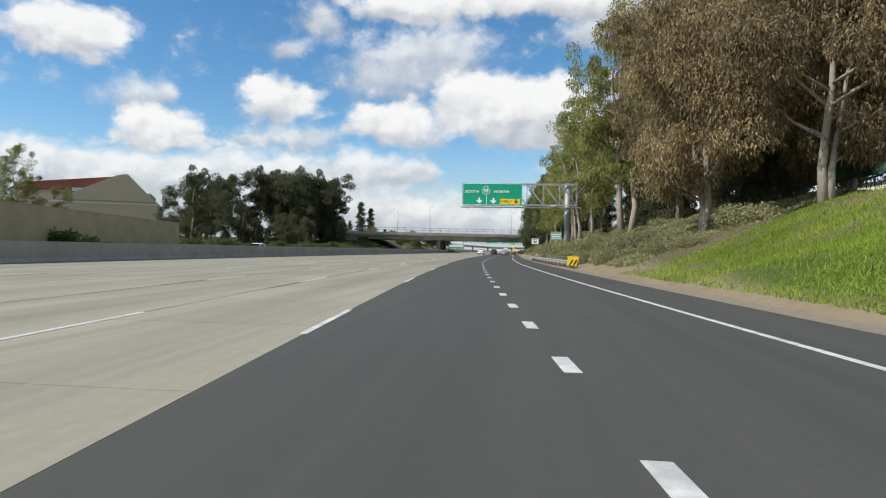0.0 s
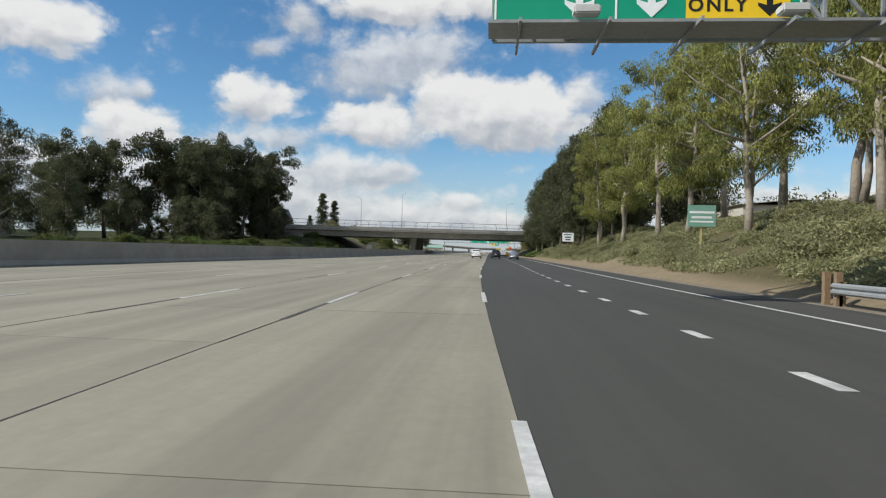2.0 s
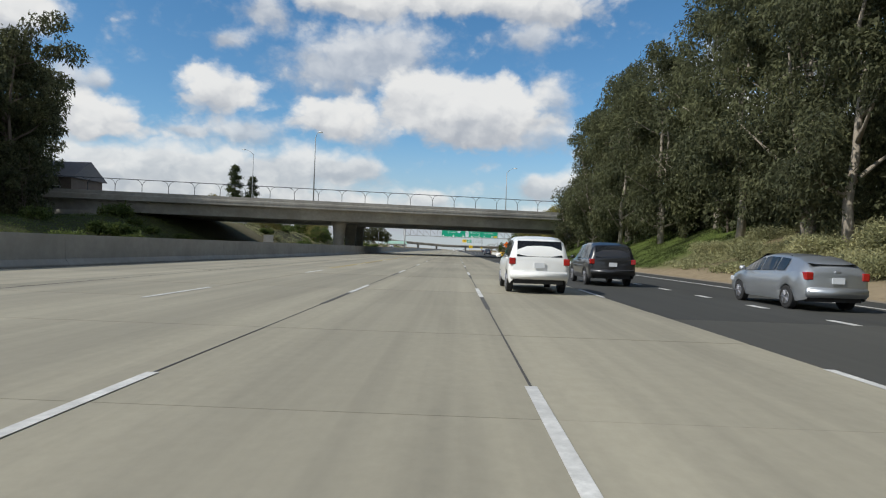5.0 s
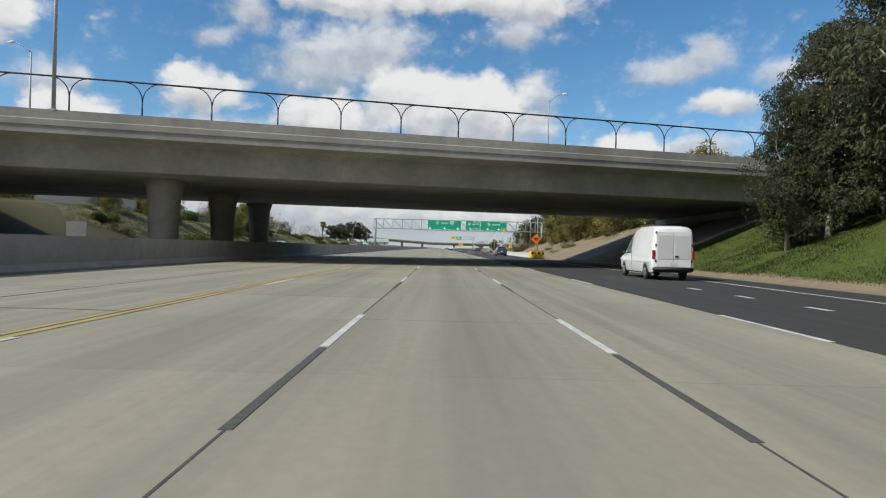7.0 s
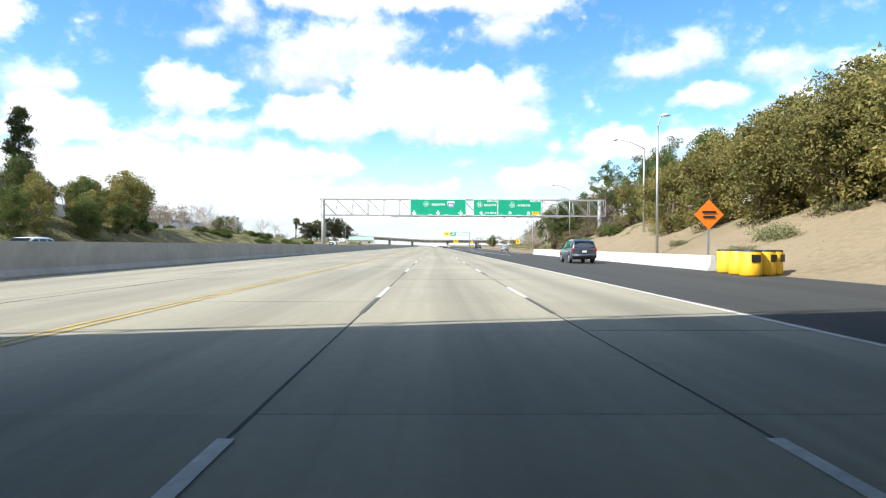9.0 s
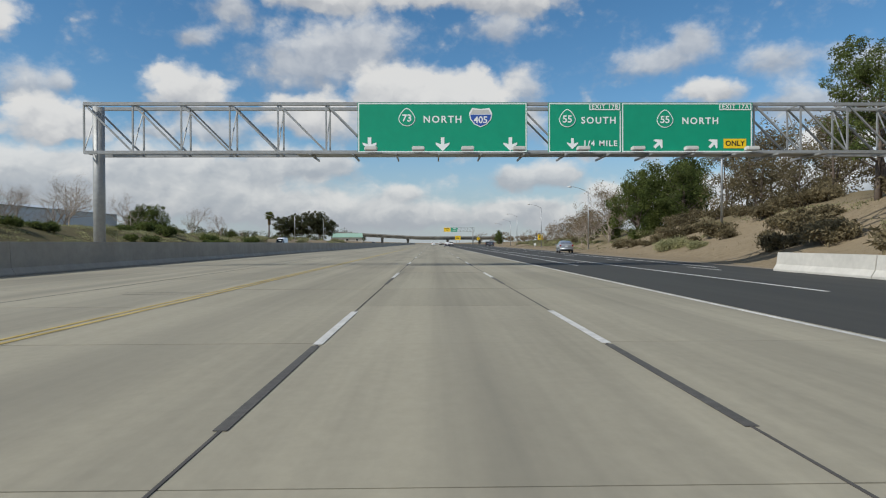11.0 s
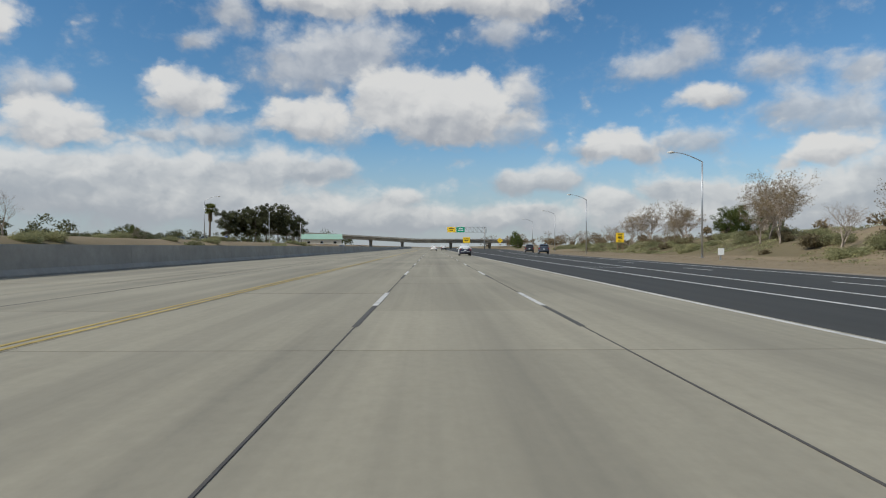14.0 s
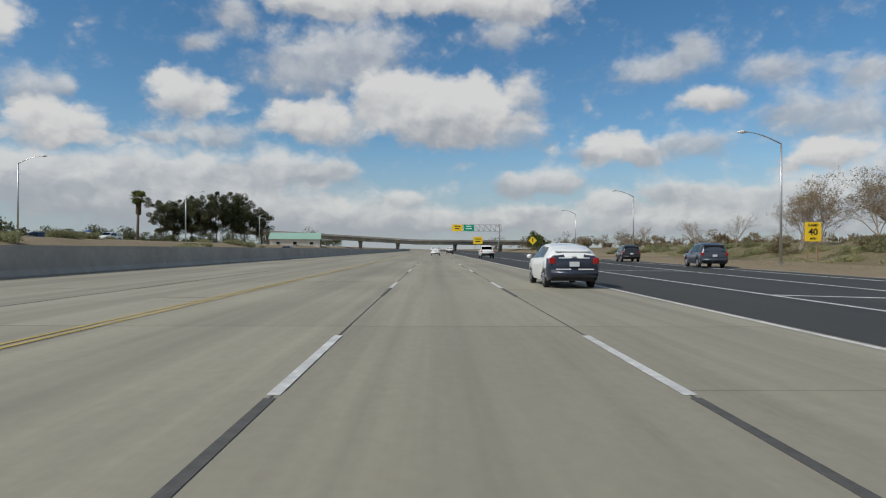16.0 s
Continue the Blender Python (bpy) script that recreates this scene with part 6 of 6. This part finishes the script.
            for hz in (0.85, 1.6, 2.2):
                box("hinge", (sgn * 0.85 - 0.03, -0.05, hz), (sgn * 0.85 + 0.03, -0.02, hz + 0.12), BLACK_TRIM, ob)
        box("door_handle", (0.05, -0.07, 1.1), (0.2, -0.045, 1.17), BLACK_TRIM, ob)
        for sgn in (-1, 1):
            box("side_rail", (sgn * 0.985 - 0.025, 0.3, 0.82), (sgn * 0.985 + 0.025, 5.0, 0.9), upper, ob, bevel=0.01)
            box("door_seam", (sgn * 1.002 - 0.004, 3.3, 0.55), (sgn * 1.002 + 0.004, 3.32, 2.1), BLACK_TRIM, ob)
    if kind == "hatch":
        box("spoiler", (-0.6, 0.3, 1.15), (0.6, 0.36, 1.2), BLACK_TRIM, ob, bevel=0.015)
        box("rear_wiper", (-0.02, 0.3, 1.2), (0.3, 0.34, 1.215), BLACK_TRIM, ob)
        box("emblem", (-0.07, -0.01, 1.0), (0.07, 0.03, 1.05), RIM, ob, bevel=0.01)
        if lower:
            for zz, w in ((0.985, 0.5), (0.62, 0.62)):
                for sgn in (-1, 1):
                    box("caption_bar", (min(sgn * 0.12, sgn * w), -0.085 if zz < 0.7 else -0.012, zz), (max(sgn * 0.12, sgn * w), -0.072 if zz < 0.7 else 0.02, zz + 0.03), SIGN_WHITE, ob)
    return ob


WHITE_CAR = paint("white car paint", (0.78, 0.78, 0.76), 0.35, 0.0)
NAVY = paint("dark navy paint", (0.022, 0.028, 0.05))
SILVER = paint("silver car paint", (0.42, 0.44, 0.46), 0.35, 0.7)
BLACK_CAR = paint("black car paint", (0.018, 0.018, 0.02))
SLATE = paint("dark slate paint", (0.045, 0.055, 0.075))


def stand(ob, s, y, turn=0.0):
    ob.matrix_world = pose(s + bend(y), y, 0.012, 0, 0, turn)
    return ob


stand(make_car("hatchback", "hatch", "white hatchback with dark navy tail and pale stripes", WHITE_CAR, NAVY), 6.0, 547.6)
stand(make_car("silver_hatchback", "hatch", "silver hybrid hatchback with dark rear glass", SILVER), 17.5, 436.8, -6)
stand(make_car("cargo_van", "van", "white high-roof cargo van with black bumper", WHITE_CAR, category="van"), 12.4, 261.5, -1.0)
stand(make_car("suv", "suv", "dark slate sport utility car on the exit lane", SLATE), 21.6, 571, -7)
stand(make_car("black_suv", "suv", "black boxy sport utility car on the exit lane", BLACK_CAR), 22.2, 591, -7)
stand(make_car("white_suv", "suv", "white sport utility car in a middle lane", WHITE_CAR), 1.9, 652)
stand(make_car("pickup", "pickup", "white pickup truck on the concrete lane", WHITE_CAR, category="pickup truck"), 9.2, 614)
stand(make_car("jeep", "suv", "white upright off-road car in traffic", WHITE_CAR, BLACK_CAR), 5.6, 682)
stand(make_car("sedan", "hatch", "pale silver car queueing in the asphalt lane", SILVER), 12.7, 181)
stand(make_car("suv", "suv", "dark sport utility car on the asphalt lane", BLACK_CAR), 9.3, 190)
stand(make_car("suv", "suv", "white sport utility car on the concrete lane", WHITE_CAR), 5.5, 184)
stand(make_car("suv", "suv", "dark slate sport utility car past the overpass", SLATE), 12.4, 343)
stand(make_car("pickup", "pickup", "white pickup truck on the opposite carriageway", WHITE_CAR, category="pickup truck"), -24.5, 92, 180)
stand(make_car("sedan", "hatch", "dark car on the opposite carriageway", BLACK_CAR), -28.0, 131, 180)
stand(make_car("hatchback", "hatch", "white car on the opposite carriageway", WHITE_CAR), -24.5, 176, 180)
stand(make_car("van", "suv", "white car on the opposite carriageway", WHITE_CAR), -28.0, 345, 180)
stand(make_car("cargo_van", "van", "white van on the opposite carriageway", WHITE_CAR, category="van"), -33.0, 506, 180)
stand(make_car("suv", "suv", "pale car on the opposite carriageway", SILVER), -25, 640, 180)

for nm, kd, lb, pt, x, y in (("suv", "suv", "pale car on the raised far road", SILVER, -79, 668), ("pickup", "pickup", "white pickup on the raised far road", WHITE_CAR, -63, 653),
                             ("suv", "suv", "dark car on the raised far road", BLACK_CAR, -75, 648), ("hatchback", "hatch", "dark car on the raised far road", BLACK_CAR, -66, 645)):
    c = make_car(nm, kd, lb, pt)
    c.matrix_world = pose(x, y, ground_z(x, y) + 0.02, 0, 0, 175)

# ---------------------------------------------------------------- roadside things
def guardrail():
    ob = tagged(empty("guardrail"), "weathered steel guardrail with striped end marker beside the shoulder", "guardrail")
    pts = []
    for i in range(27):
        y = 45.5 + i * 1.45
        pts.append((lerp(y, (45, 84), (17.45, 17.1)) + bend(y), y))
    prof = [(0.0, 0.33), (-0.07, 0.38), (-0.07, 0.44), (0.0, 0.49), (-0.07, 0.54), (-0.07, 0.60), (0.0, 0.65)]
    verts, faces = [], []
    for x, y in pts:
        verts += [(x + a, y, z) for a, z in prof] + [(x + a + 0.012, y, z) for a, z in prof]
    k = len(prof)
    for i in range(len(pts) - 1):
        a, b = i * 2 * k, (i + 1) * 2 * k
        for j in range(k - 1):
            faces += [(a + j, a + j + 1, b + j + 1, b + j), (a + k + j, b + k + j, b + k + j + 1, a + k + j + 1)]
        faces += [(a, b, b + k, a + k), (a + k - 1, a + 2 * k - 1, b + 2 * k - 1, b + k - 1)]
    mesh_part("rail", verts, faces, GALV_PAINT, ob)
    for i in range(0, 27, 2):
        x, y = pts[i]
        box("post", (x + 0.13, y - 0.08, -0.3), (x + 0.30, y + 0.08, 0.69), WOOD_POST, ob)
        box("spacer", (x + 0.012, y - 0.07, 0.35), (x + 0.13, y + 0.07, 0.65), WOOD_POST, ob)
    x, y = pts[0]
    m = box("end_marker", (x - 0.38, y - 0.12, 0.25), (x + 0.42, y - 0.06, 0.98), SIGN_YELLOW, ob, "yellow end marker with black diagonal stripes")
    for k in range(3):
        c = -0.32 + 0.3 * k
        flat_shape("marker_stripe", [(c - 0.02, -0.36), (c + 0.1, -0.36), (min(c + 0.36, 0.38), 0.0 if c + 0.36 > 0.38 else 0.1), (min(c + 0.24, 0.38), 0.1)], x + 0.02, 0.62, y - 0.122, SIGN_BLACK, m)
    x, y = pts[-1]
    for q in (0, 0.6):
        box("end_post", (x + 0.05, y + q - 0.08, -0.3), (x + 0.22, y + q + 0.08, 0.95), WOOD_POST, ob)


guardrail()


def utility_box(x, y):
    z = ground_z(x - bend(y), y)
    ob = tagged(empty("utility_box", pose(x, y, z, 0, 4, -8)), "small white utility cabinet standing in scrub beside a sign column", "utility box")
    box("cabinet", (-0.3, -0.2, 0.12), (0.3, 0.2, 1.0), LAMP_WHITE, ob, bevel=0.03)
    box("plinth", (-0.34, -0.24, -0.2), (0.34, 0.24, 0.12), BRIDGE_CONC, ob)
    box("door", (-0.26, -0.215, 0.18), (0.26, -0.2, 0.94), LAMP_WHITE, ob, bevel=0.006)


utility_box(23.8, 82.6)


def marker_post(x, y):
    z = ground_z(x - bend(y), y)
    ob = tagged(empty("marker_post", pose(x, y, z)), "short white delineator post behind the guardrail", "marker post", group="delineators")
    box("post", (-0.05, -0.02, -0.2), (0.05, 0.02, 1.0), LAMP_WHITE, ob, bevel=0.01)
    box("reflector", (-0.04, -0.028, 0.8), (0.04, -0.021, 0.95), SIGN_WHITE, ob)


for x, y in ((18.2, 80.5), (20.2, 78.5)):
    marker_post(x, y)


def post_sign(name, label, x, y, w, h, zc, face, bars, posts=1, post_mat=None, shape=None, words=(), turn=0.0):
    zg = ground_z(x - bend(y), y)
    ob = tagged(empty(name, pose(x, y, zg, 0, 0, turn)), label, "road sign")
    for i in range(posts):
        px = 0 if posts == 1 else (-w * 0.3 + i * w * 0.6)
        box("post", (px - 0.06, 0.01, -0.3), (px + 0.06, 0.12, zc - zg + h * 0.4), post_mat or WOOD_POST, ob)
    if shape == "diamond":
        f = flat_shape("sign_face", [(0, -h / 2), (w / 2, 0), (0, h / 2), (-w / 2, 0)], 0, zc - zg, 0.0, face, ob, 0.02)
    else:
        f = panel(ob, -w / 2, w / 2, zc - zg - h / 2, zc - zg + h / 2, -0.06, face, border=False, name="sign_face")
    for bx, bz, bw, bh, mat in bars:
        flat_shape("bar", [(-bw / 2, -bh / 2), (bw / 2, -bh / 2), (bw / 2, bh / 2), (-bw / 2, bh / 2)], bx, zc - zg + bz, -0.063, mat, f)
    for text, size, bz in words:
        word(text, size, 0, zc - zg + bz, -0.07, SIGN_BLACK, f, 1.0)
    return ob


post_sign("guide_sign", "faded pale green roadside sign on a leaning timber post", 22.7, 109, 1.9, 1.5, 4.15, material("faded green sign", (0.22, 0.42, 0.33), 0.5, vary=0.1),
          [(0, 0.25, 1.7, 0.16, SIGN_WHITE), (0, -0.1, 1.4, 0.16, SIGN_WHITE), (0, -0.4, 1.6, 0.12, SIGN_WHITE)], 1, material("yellow post", (0.5, 0.42, 0.18), 0.8, vary=0.2))
post_sign("regulatory_sign", "white regulatory sign on a post beside shrubs", 21.3, 170, 1.9, 1.5, 4.15, SIGN_WHITE,
          [(0, 0.42, 1.3, 0.15, SIGN_BLACK), (0, 0.0, 1.0, 0.2, SIGN_BLACK), (0, -0.42, 0.8, 0.2, SIGN_BLACK)], 1)
post_sign("ramp_sign", "yellow ramp speed advisory sign on two posts", 42.0, 592, 1.75, 2.05, 3.3, SIGN_YELLOW, [], 2, None, None,
          (("RAMP", 0.42, 0.68), ("40", 1.0, -0.05), ("MPH", 0.34, -0.75)))
post_sign("warning_sign", "yellow diamond warning sign beside the ramp", 24.5, 668, 2.0, 2.0, 3.4, SIGN_YELLOW, [(0, 0.1, 0.2, 0.8, SIGN_BLACK)], 1, None, "diamond")
post_sign("yellow_sign", "yellow roadside sign in the distance", 17.5, 745, 3.4, 2.6, 4.5, SIGN_YELLOW, [(0, 0.5, 2.2, 0.3, SIGN_BLACK), (0, -0.3, 1.8, 0.4, SIGN_BLACK)], 2)
post_sign("work_sign", "orange diamond road work sign above the barrier", 17.0, 333, 1.7, 1.7, 3.1, SIGN_ORANGE, [(0, 0.15, 0.8, 0.12, SIGN_BLACK), (0, -0.12, 0.7, 0.12, SIGN_BLACK)], 1, GALV, "diamond")
post_sign("blue_sign", "small blue roadside sign on a post", -55, 628, 0.85, 1.35, 3.5, SIGN_BLUE, [(0, 0.3, 0.7, 0.18, SIGN_WHITE), (0, -0.3, 0.6, 0.18, SIGN_WHITE)], 1)
post_sign("roadside_sign", "grey back of a roadside sign beside the bank", -39, 300, 2.2, 1.6, 2.4, GALV, [], 1)
post_sign("marker_plate", "small white plate on a short leaning post", 27.0, 515, 0.55, 0.6, ground_z(27.0, 515) + 0.75, SIGN_WHITE, [], 1, GALV, None, (), 6.0)
lamp_post(19.6, 348, 0.2, 11.5, 0.4, 1)


def crash_drum(x, y):
    ob = tagged(empty("crash_cushion", Matrix.Translation((x, y, 0.0))), "yellow plastic crash cushion barrel beside the exit lane", "crash cushion", group="crash cushions")
    bm = bmesh.new()
    add_tube(bm, [(0, 0, 0), (0, 0, 0.08), (0, 0, 0.55), (0, 0, 0.6), (0, 0, 1.05), (0, 0, 1.1)], [0.42, 0.46, 0.46, 0.44, 0.46, 0.42], 18)
    part("drum", bm, material("yellow plastic", (0.75, 0.44, 0.02), 0.5, vary=0.08), ob, smooth=True)
    tube("lid", [(0, 0, 1.1), (0, 0, 1.15)], [0.47, 0.40], DARK_STEEL, ob, sides=18)
    box("stripe_label", (-0.2, -0.475, 0.62), (0.2, -0.445, 0.95), SIGN_BLACK, ob)
    return ob


drum = crash_drum(15.2, 325)
for x, y in ((16.0, 325.4), (16.7, 326.0), (15.5, 326.6), (16.3, 327.2), (15.8, 328.4), (16.6, 328.8)):
    copy_thing(drum, pose(x, y, 0.0, 0, 0, 20 * y))


def barrier_block(x, y, turn):
    prof = [(-0.3, 0), (0.3, 0), (0.3, 0.08), (0.16, 0.3), (0.1, 0.81), (-0.1, 0.81), (-0.16, 0.3), (-0.3, 0.08)]
    ob = prism("temporary_barrier", prof, 0, 6.0, material("pale barrier concrete", (0.56, 0.54, 0.49), 0.85, vary=0.1, big=0.3, big_scale=0.6), None)
    tagged(ob, "pale temporary concrete barrier block beside the exit lane", "barrier", group="temporary barriers")
    ob.matrix_world = pose(x, y, 0.01, 0, 0, turn)
    return ob


for k in range(10):
    y = 330.5 + 6.05 * k
    barrier_block(16.1 + 0.01 * (y - 330), y, -0.6)

# slope paving below the overpass
def slope_paving(side):
    verts, faces = [], []
    ys = [OVER_MID - 12 + 28 * i / 10 for i in range(11)]
    for y in ys:
        for k in range(7):
            s = 17.4 + 15 * k / 6 if side > 0 else -37.0 - 15 * k / 6
            verts.append((s, y + OVER_SKEW * s, 0.05 + 5.6 * k / 6 + 0.25))
    for j in range(10):
        for k in range(6):
            a = j * 7 + k
            faces.append((a, a + 1, a + 8, a + 7) if side > 0 else (a, a + 7, a + 8, a + 1))
    ob = mesh_part("slope_paving", verts, faces, BRIDGE_CONC)
    md = ob.modifiers.new("thick", "SOLIDIFY")
    md.thickness, md.offset = 0.35, -1
    tagged(ob, "sloped concrete paving under the overpass", "paving", kind="structure")


slope_paving(1)
slope_paving(-1)
box_ab = tagged(box("abutment", (30, OVER_MID - 6, 3.0), (41, OVER_MID + 24, 5.6), BRIDGE_CONC), "concrete bridge abutment at the top of the bank", "abutment", kind="structure")
tagged(box("abutment_left", (-74, OVER_MID - 31, 3.0), (-51, OVER_MID + 1, 5.6), BRIDGE_CONC), "concrete bridge abutment behind the far carriageway", "abutment", kind="structure")


# ---------------------------------------------------------------- buildings
def long_wall(name, label, pts, z0, z1, mat, thick=0.3, kind="structure", cap=True):
    ob = tagged(empty(name), label, "wall", kind=kind)
    for (xa, ya), (xb, yb) in zip(pts, pts[1:]):
        n = max(1, int(math.hypot(xb - xa, yb - ya) / 6))
        for i in range(n):
            a = Vector((xa + (xb - xa) * i / n, ya + (yb - ya) * i / n, 0))
            b = Vector((xa + (xb - xa) * (i + 1) / n, ya + (yb - ya) * (i + 1) / n, 0))
            d = (b - a).normalized() * 0.01
            bm = bmesh.new()
            beam(bm, a + d + Vector((0, 0, (z0 + z1) / 2)), b - d + Vector((0, 0, (z0 + z1) / 2)), thick, z1 - z0)
            part("wall_panel", bm, mat, ob)
            if cap:
                bm = bmesh.new()
                beam(bm, a + Vector((0, 0, z1 + 0.06)), b + Vector((0, 0, z1 + 0.06)), thick + 0.12, 0.12)
                part("coping", bm, mat, ob)
    return ob


def house(name, label, x, y, w, d, z0, eave, ridge, wall, roof, turn=0.0, windows=4, along="x", category="building"):
    ob = tagged(empty(name, pose(x, y, 0, 0, 0, turn)), label, category)
    box("wall", (-w / 2, -d / 2, z0 - 1.5), (w / 2, d / 2, eave), wall, ob)
    o = 0.6
    if along == "x":
        prof = [(-d / 2 - o, eave - 0.1), (d / 2 + o, eave - 0.1), (0, ridge)]
        bm = bmesh.new()
        a = [bm.verts.new((-w / 2 - o, p, z)) for p, z in prof]
        b = [bm.verts.new((w / 2 + o, p, z)) for p, z in prof]
    else:
        prof = [(-w / 2 - o, eave - 0.1), (w / 2 + o, eave - 0.1), (0, ridge)]
        bm = bmesh.new()
        a = [bm.verts.new((p, -d / 2 - o, z)) for p, z in prof]
        b = [bm.verts.new((p, d / 2 + o, z)) for p, z in prof]
        bmg = bmesh.new()
        for yy in (-d / 2 - o - 0.03,):
            bmg.faces.new([bmg.verts.new((p * 0.97, yy, z - 0.05)) for p, z in prof])
        bmesh.ops.solidify(bmg, geom=bmg.faces[:], thickness=0.02)
        part("gable", bmg, wall, ob)
    bm.faces.new(a)
    bm.faces.new(b[::-1])
    for i in range(3):
        bm.faces.new((a[i], b[i], b[(i + 1) % 3], a[(i + 1) % 3]))
    part("roof", bm, roof, ob)
    for i in range(windows):
        cx = -w / 2 + w * (i + 0.5) / windows
        cz = z0 + (eave - z0) * 0.6
        win = box("window", (cx - 0.9, -d / 2 - 0.06, cz - 0.7), (cx + 0.9, -d / 2 - 0.01, cz + 0.7), SIGN_WHITE, ob)
        box("pane", (cx - 0.78, -d / 2 - 0.09, cz - 0.58), (cx + 0.78, -d / 2 - 0.062, cz + 0.58), GLASS_DARK, win)
    return ob


def hall():
    """The tan hall with a red roof and a parapet gable."""
    ob = tagged(empty("hall", pose(-118, 172, 0, 0, 0, 28)), "large tan stucco hall with red tiled roof and gable parapet", "building")
    box("wall", (-22, 0, 0), (22, 34, 14.8), STUCCO, ob)
    prism("gable", [(-6, 14.8), (22, 14.8), (20.5, 16.0), (13.5, 23.4), (12.2, 23.4), (10, 22.8)], -0.3, 0.4, STUCCO, ob)
    bm = bmesh.new()
    a = [bm.verts.new(p) for p in ((-15, 0.6, 19.6), (11.5, 0.6, 22.8), (11.5, 24, 22.8), (-15, 24, 19.6))]
    b = [bm.verts.new(p) for p in ((-18, 0.5, 17.6), (6, 0.5, 17.6), (6, 24, 17.6), (-18, 24, 17.6))]
    for i in range(4):
        bm.faces.new((a[i], a[(i + 1) % 4], b[(i + 1) % 4], b[i]))
    bm.faces.new(a)
    bm.faces.new(b[::-1])
    part("roof", bm, ROOF_RED, ob)
    box("upper_wall", (-18, 0.9, 14.7), (20, 23, 17.7), STUCCO, ob)
    w = box("sign_board", (-2, -0.1, 17.2), (2.4, 0.48, 18.7), DARK_STEEL, ob, "small framed dark sign board")
    box("board_face", (-1.8, -0.14, 17.35), (2.2, -0.1, 18.55), METAL_SHED, w)
    prism("archway", [(-9 + 1.9 * math.cos(math.pi * k / 8), 4.2 + 1.9 * math.sin(math.pi * k / 8)) for k in range(9)] + [(-10.9, 0), (-7.1, 0)], -0.06, -0.01, DARK_STEEL, ob, "dark arched opening")
    box("lower_wing", (-40, -6, 0), (-22.2, 26, 9.5), STUCCO, ob)
    box("band", (-22.1, -0.12, 13.9), (22.1, -0.02, 14.4), STUCCO_PALE, ob)


hall()
long_wall("sound_wall", "tall tan block sound wall beyond the far carriageway", [(-43, -40), (-47, 60), (-60, 120), (-61.5, 131)], 0.2, 6.4, SOUND_WALL)
long_wall("property_wall", "pale block wall along the top of the far bank", [(-53, 314), (-54, 345), (-57, 372), (-63, 400), (-73, 430)], 3.6, 8.3, STUCCO_PALE)
house("house", "low house with grey roof behind a pale wall", -82, 352, 22, 12, 6, 9.5, 12.4, STUCCO_PALE, ROOF_GREY, 80)
house("house", "brown-roofed house behind a pale wall and shrubs", -84, 384, 20, 12, 6, 9.2, 12.0, STUCCO, ROOF_GREY, 84)
house("pavilion", "dark roofed pavilion beside the overpass", -68, 271, 11, 9, 6, 11.5, 14.6, BARK_DARK, ROOF_GREY, 0, 2)
house("shed", "long pale metal shed beyond the far carriageway", -96.5, 513, 17, 50, 2, 9.7, 11.0, METAL_SHED, METAL_SHED, 0, 0, "y")
house("green_building", "low building with pale green roof near the far overpass", -60, 800, 21, 20, 1, 5.5, 8.5, STUCCO_PALE, material("pale green roof", (0.30, 0.46, 0.36), 0.6, vary=0.08), 10, 3)
house("long_building", "long white flat building above the bank", 74, 118, 18, 60, 7, 12.4, 13.4, STUCCO_PALE, STUCCO_PALE, 6, 0, "y")
house("flats", "long pale building behind the trees", 64, 205, 20, 50, 7, 11.2, 12.2, STUCCO_PALE, STUCCO_PALE, 0, 0, "y")
house("low_building", "tan building at the top of the bank", 58, 335, 16, 22, 7, 13, 14.5, STUCCO, ROOF_GREY, 5, 3)
long_wall("white_wall", "long white painted wall along the top of the bank", [(50, 92), (51, 150)], 4.6, 9.0, material("white painted block", (0.74, 0.73, 0.70), 0.85, vary=0.08, scale=3, big=0.25, big_scale=0.3), cap=False)
long_wall("screen_fence", "green screened fence at the top of the bank", [(41, 30), (39, 52), (42, 70)], 7.0, 10.2, material("green screen", (0.05, 0.13, 0.09), 0.8, vary=0.2), 0.08, cap=False)


def far_woods(name, label, seed, n, xs, ys, hmax, mat):
    """A belt of distant trees as one mass of loose leaf clumps."""
    rng = np.random.default_rng(seed)
    cs, rs = [], []
    for i in range(n):
        x, y = rng.uniform(*xs), rng.uniform(*ys)
        h = hmax * rng.uniform(0.35, 1.0)
        for k in range(4):
            cs.append((x + rng.normal() * h * 0.3, y + rng.normal() * 2, ground_z(x, y) + h * rng.uniform(0.2, 0.85)))
            rs.append((h * 0.3, h * 0.3, h * 0.22))
    v, m = leaf_quads(rng, cs, rs, [70] * len(cs), 0.8, 0.5, 0.1, 0.2)
    ob = quads_part(name, v, m, mat, corners=3)
    return tagged(ob, label, "woods", kind="stuff")


far_woods("far_woods", "distant dark line of trees beyond the open land", 1, 130, (-420, -60), (900, 1050), 13, EUC_DARK)
far_woods("far_woods_right", "distant mixed trees beyond the exit ramp", 2, 110, (45, 380), (860, 1050), 12, DRY_LEAF)
far_woods("side_woods", "belt of shrubs and trees beyond the far carriageway", 3, 150, (-230, -98), (600, 880), 8, EUC_DARK)
far_woods("right_woods", "dry scrub and trees behind the berm", 4, 60, (62, 160), (560, 840), 6, DRY_LEAF)
far_woods("plateau_woods", "trees on the plateau behind the row", 5, 60, (52, 120), (150, 300), 14, EUC_DARK)
far_woods("left_woods", "dark trees behind the sound wall", 6, 60, (-170, -125), (190, 330), 17, EUC_DARK)
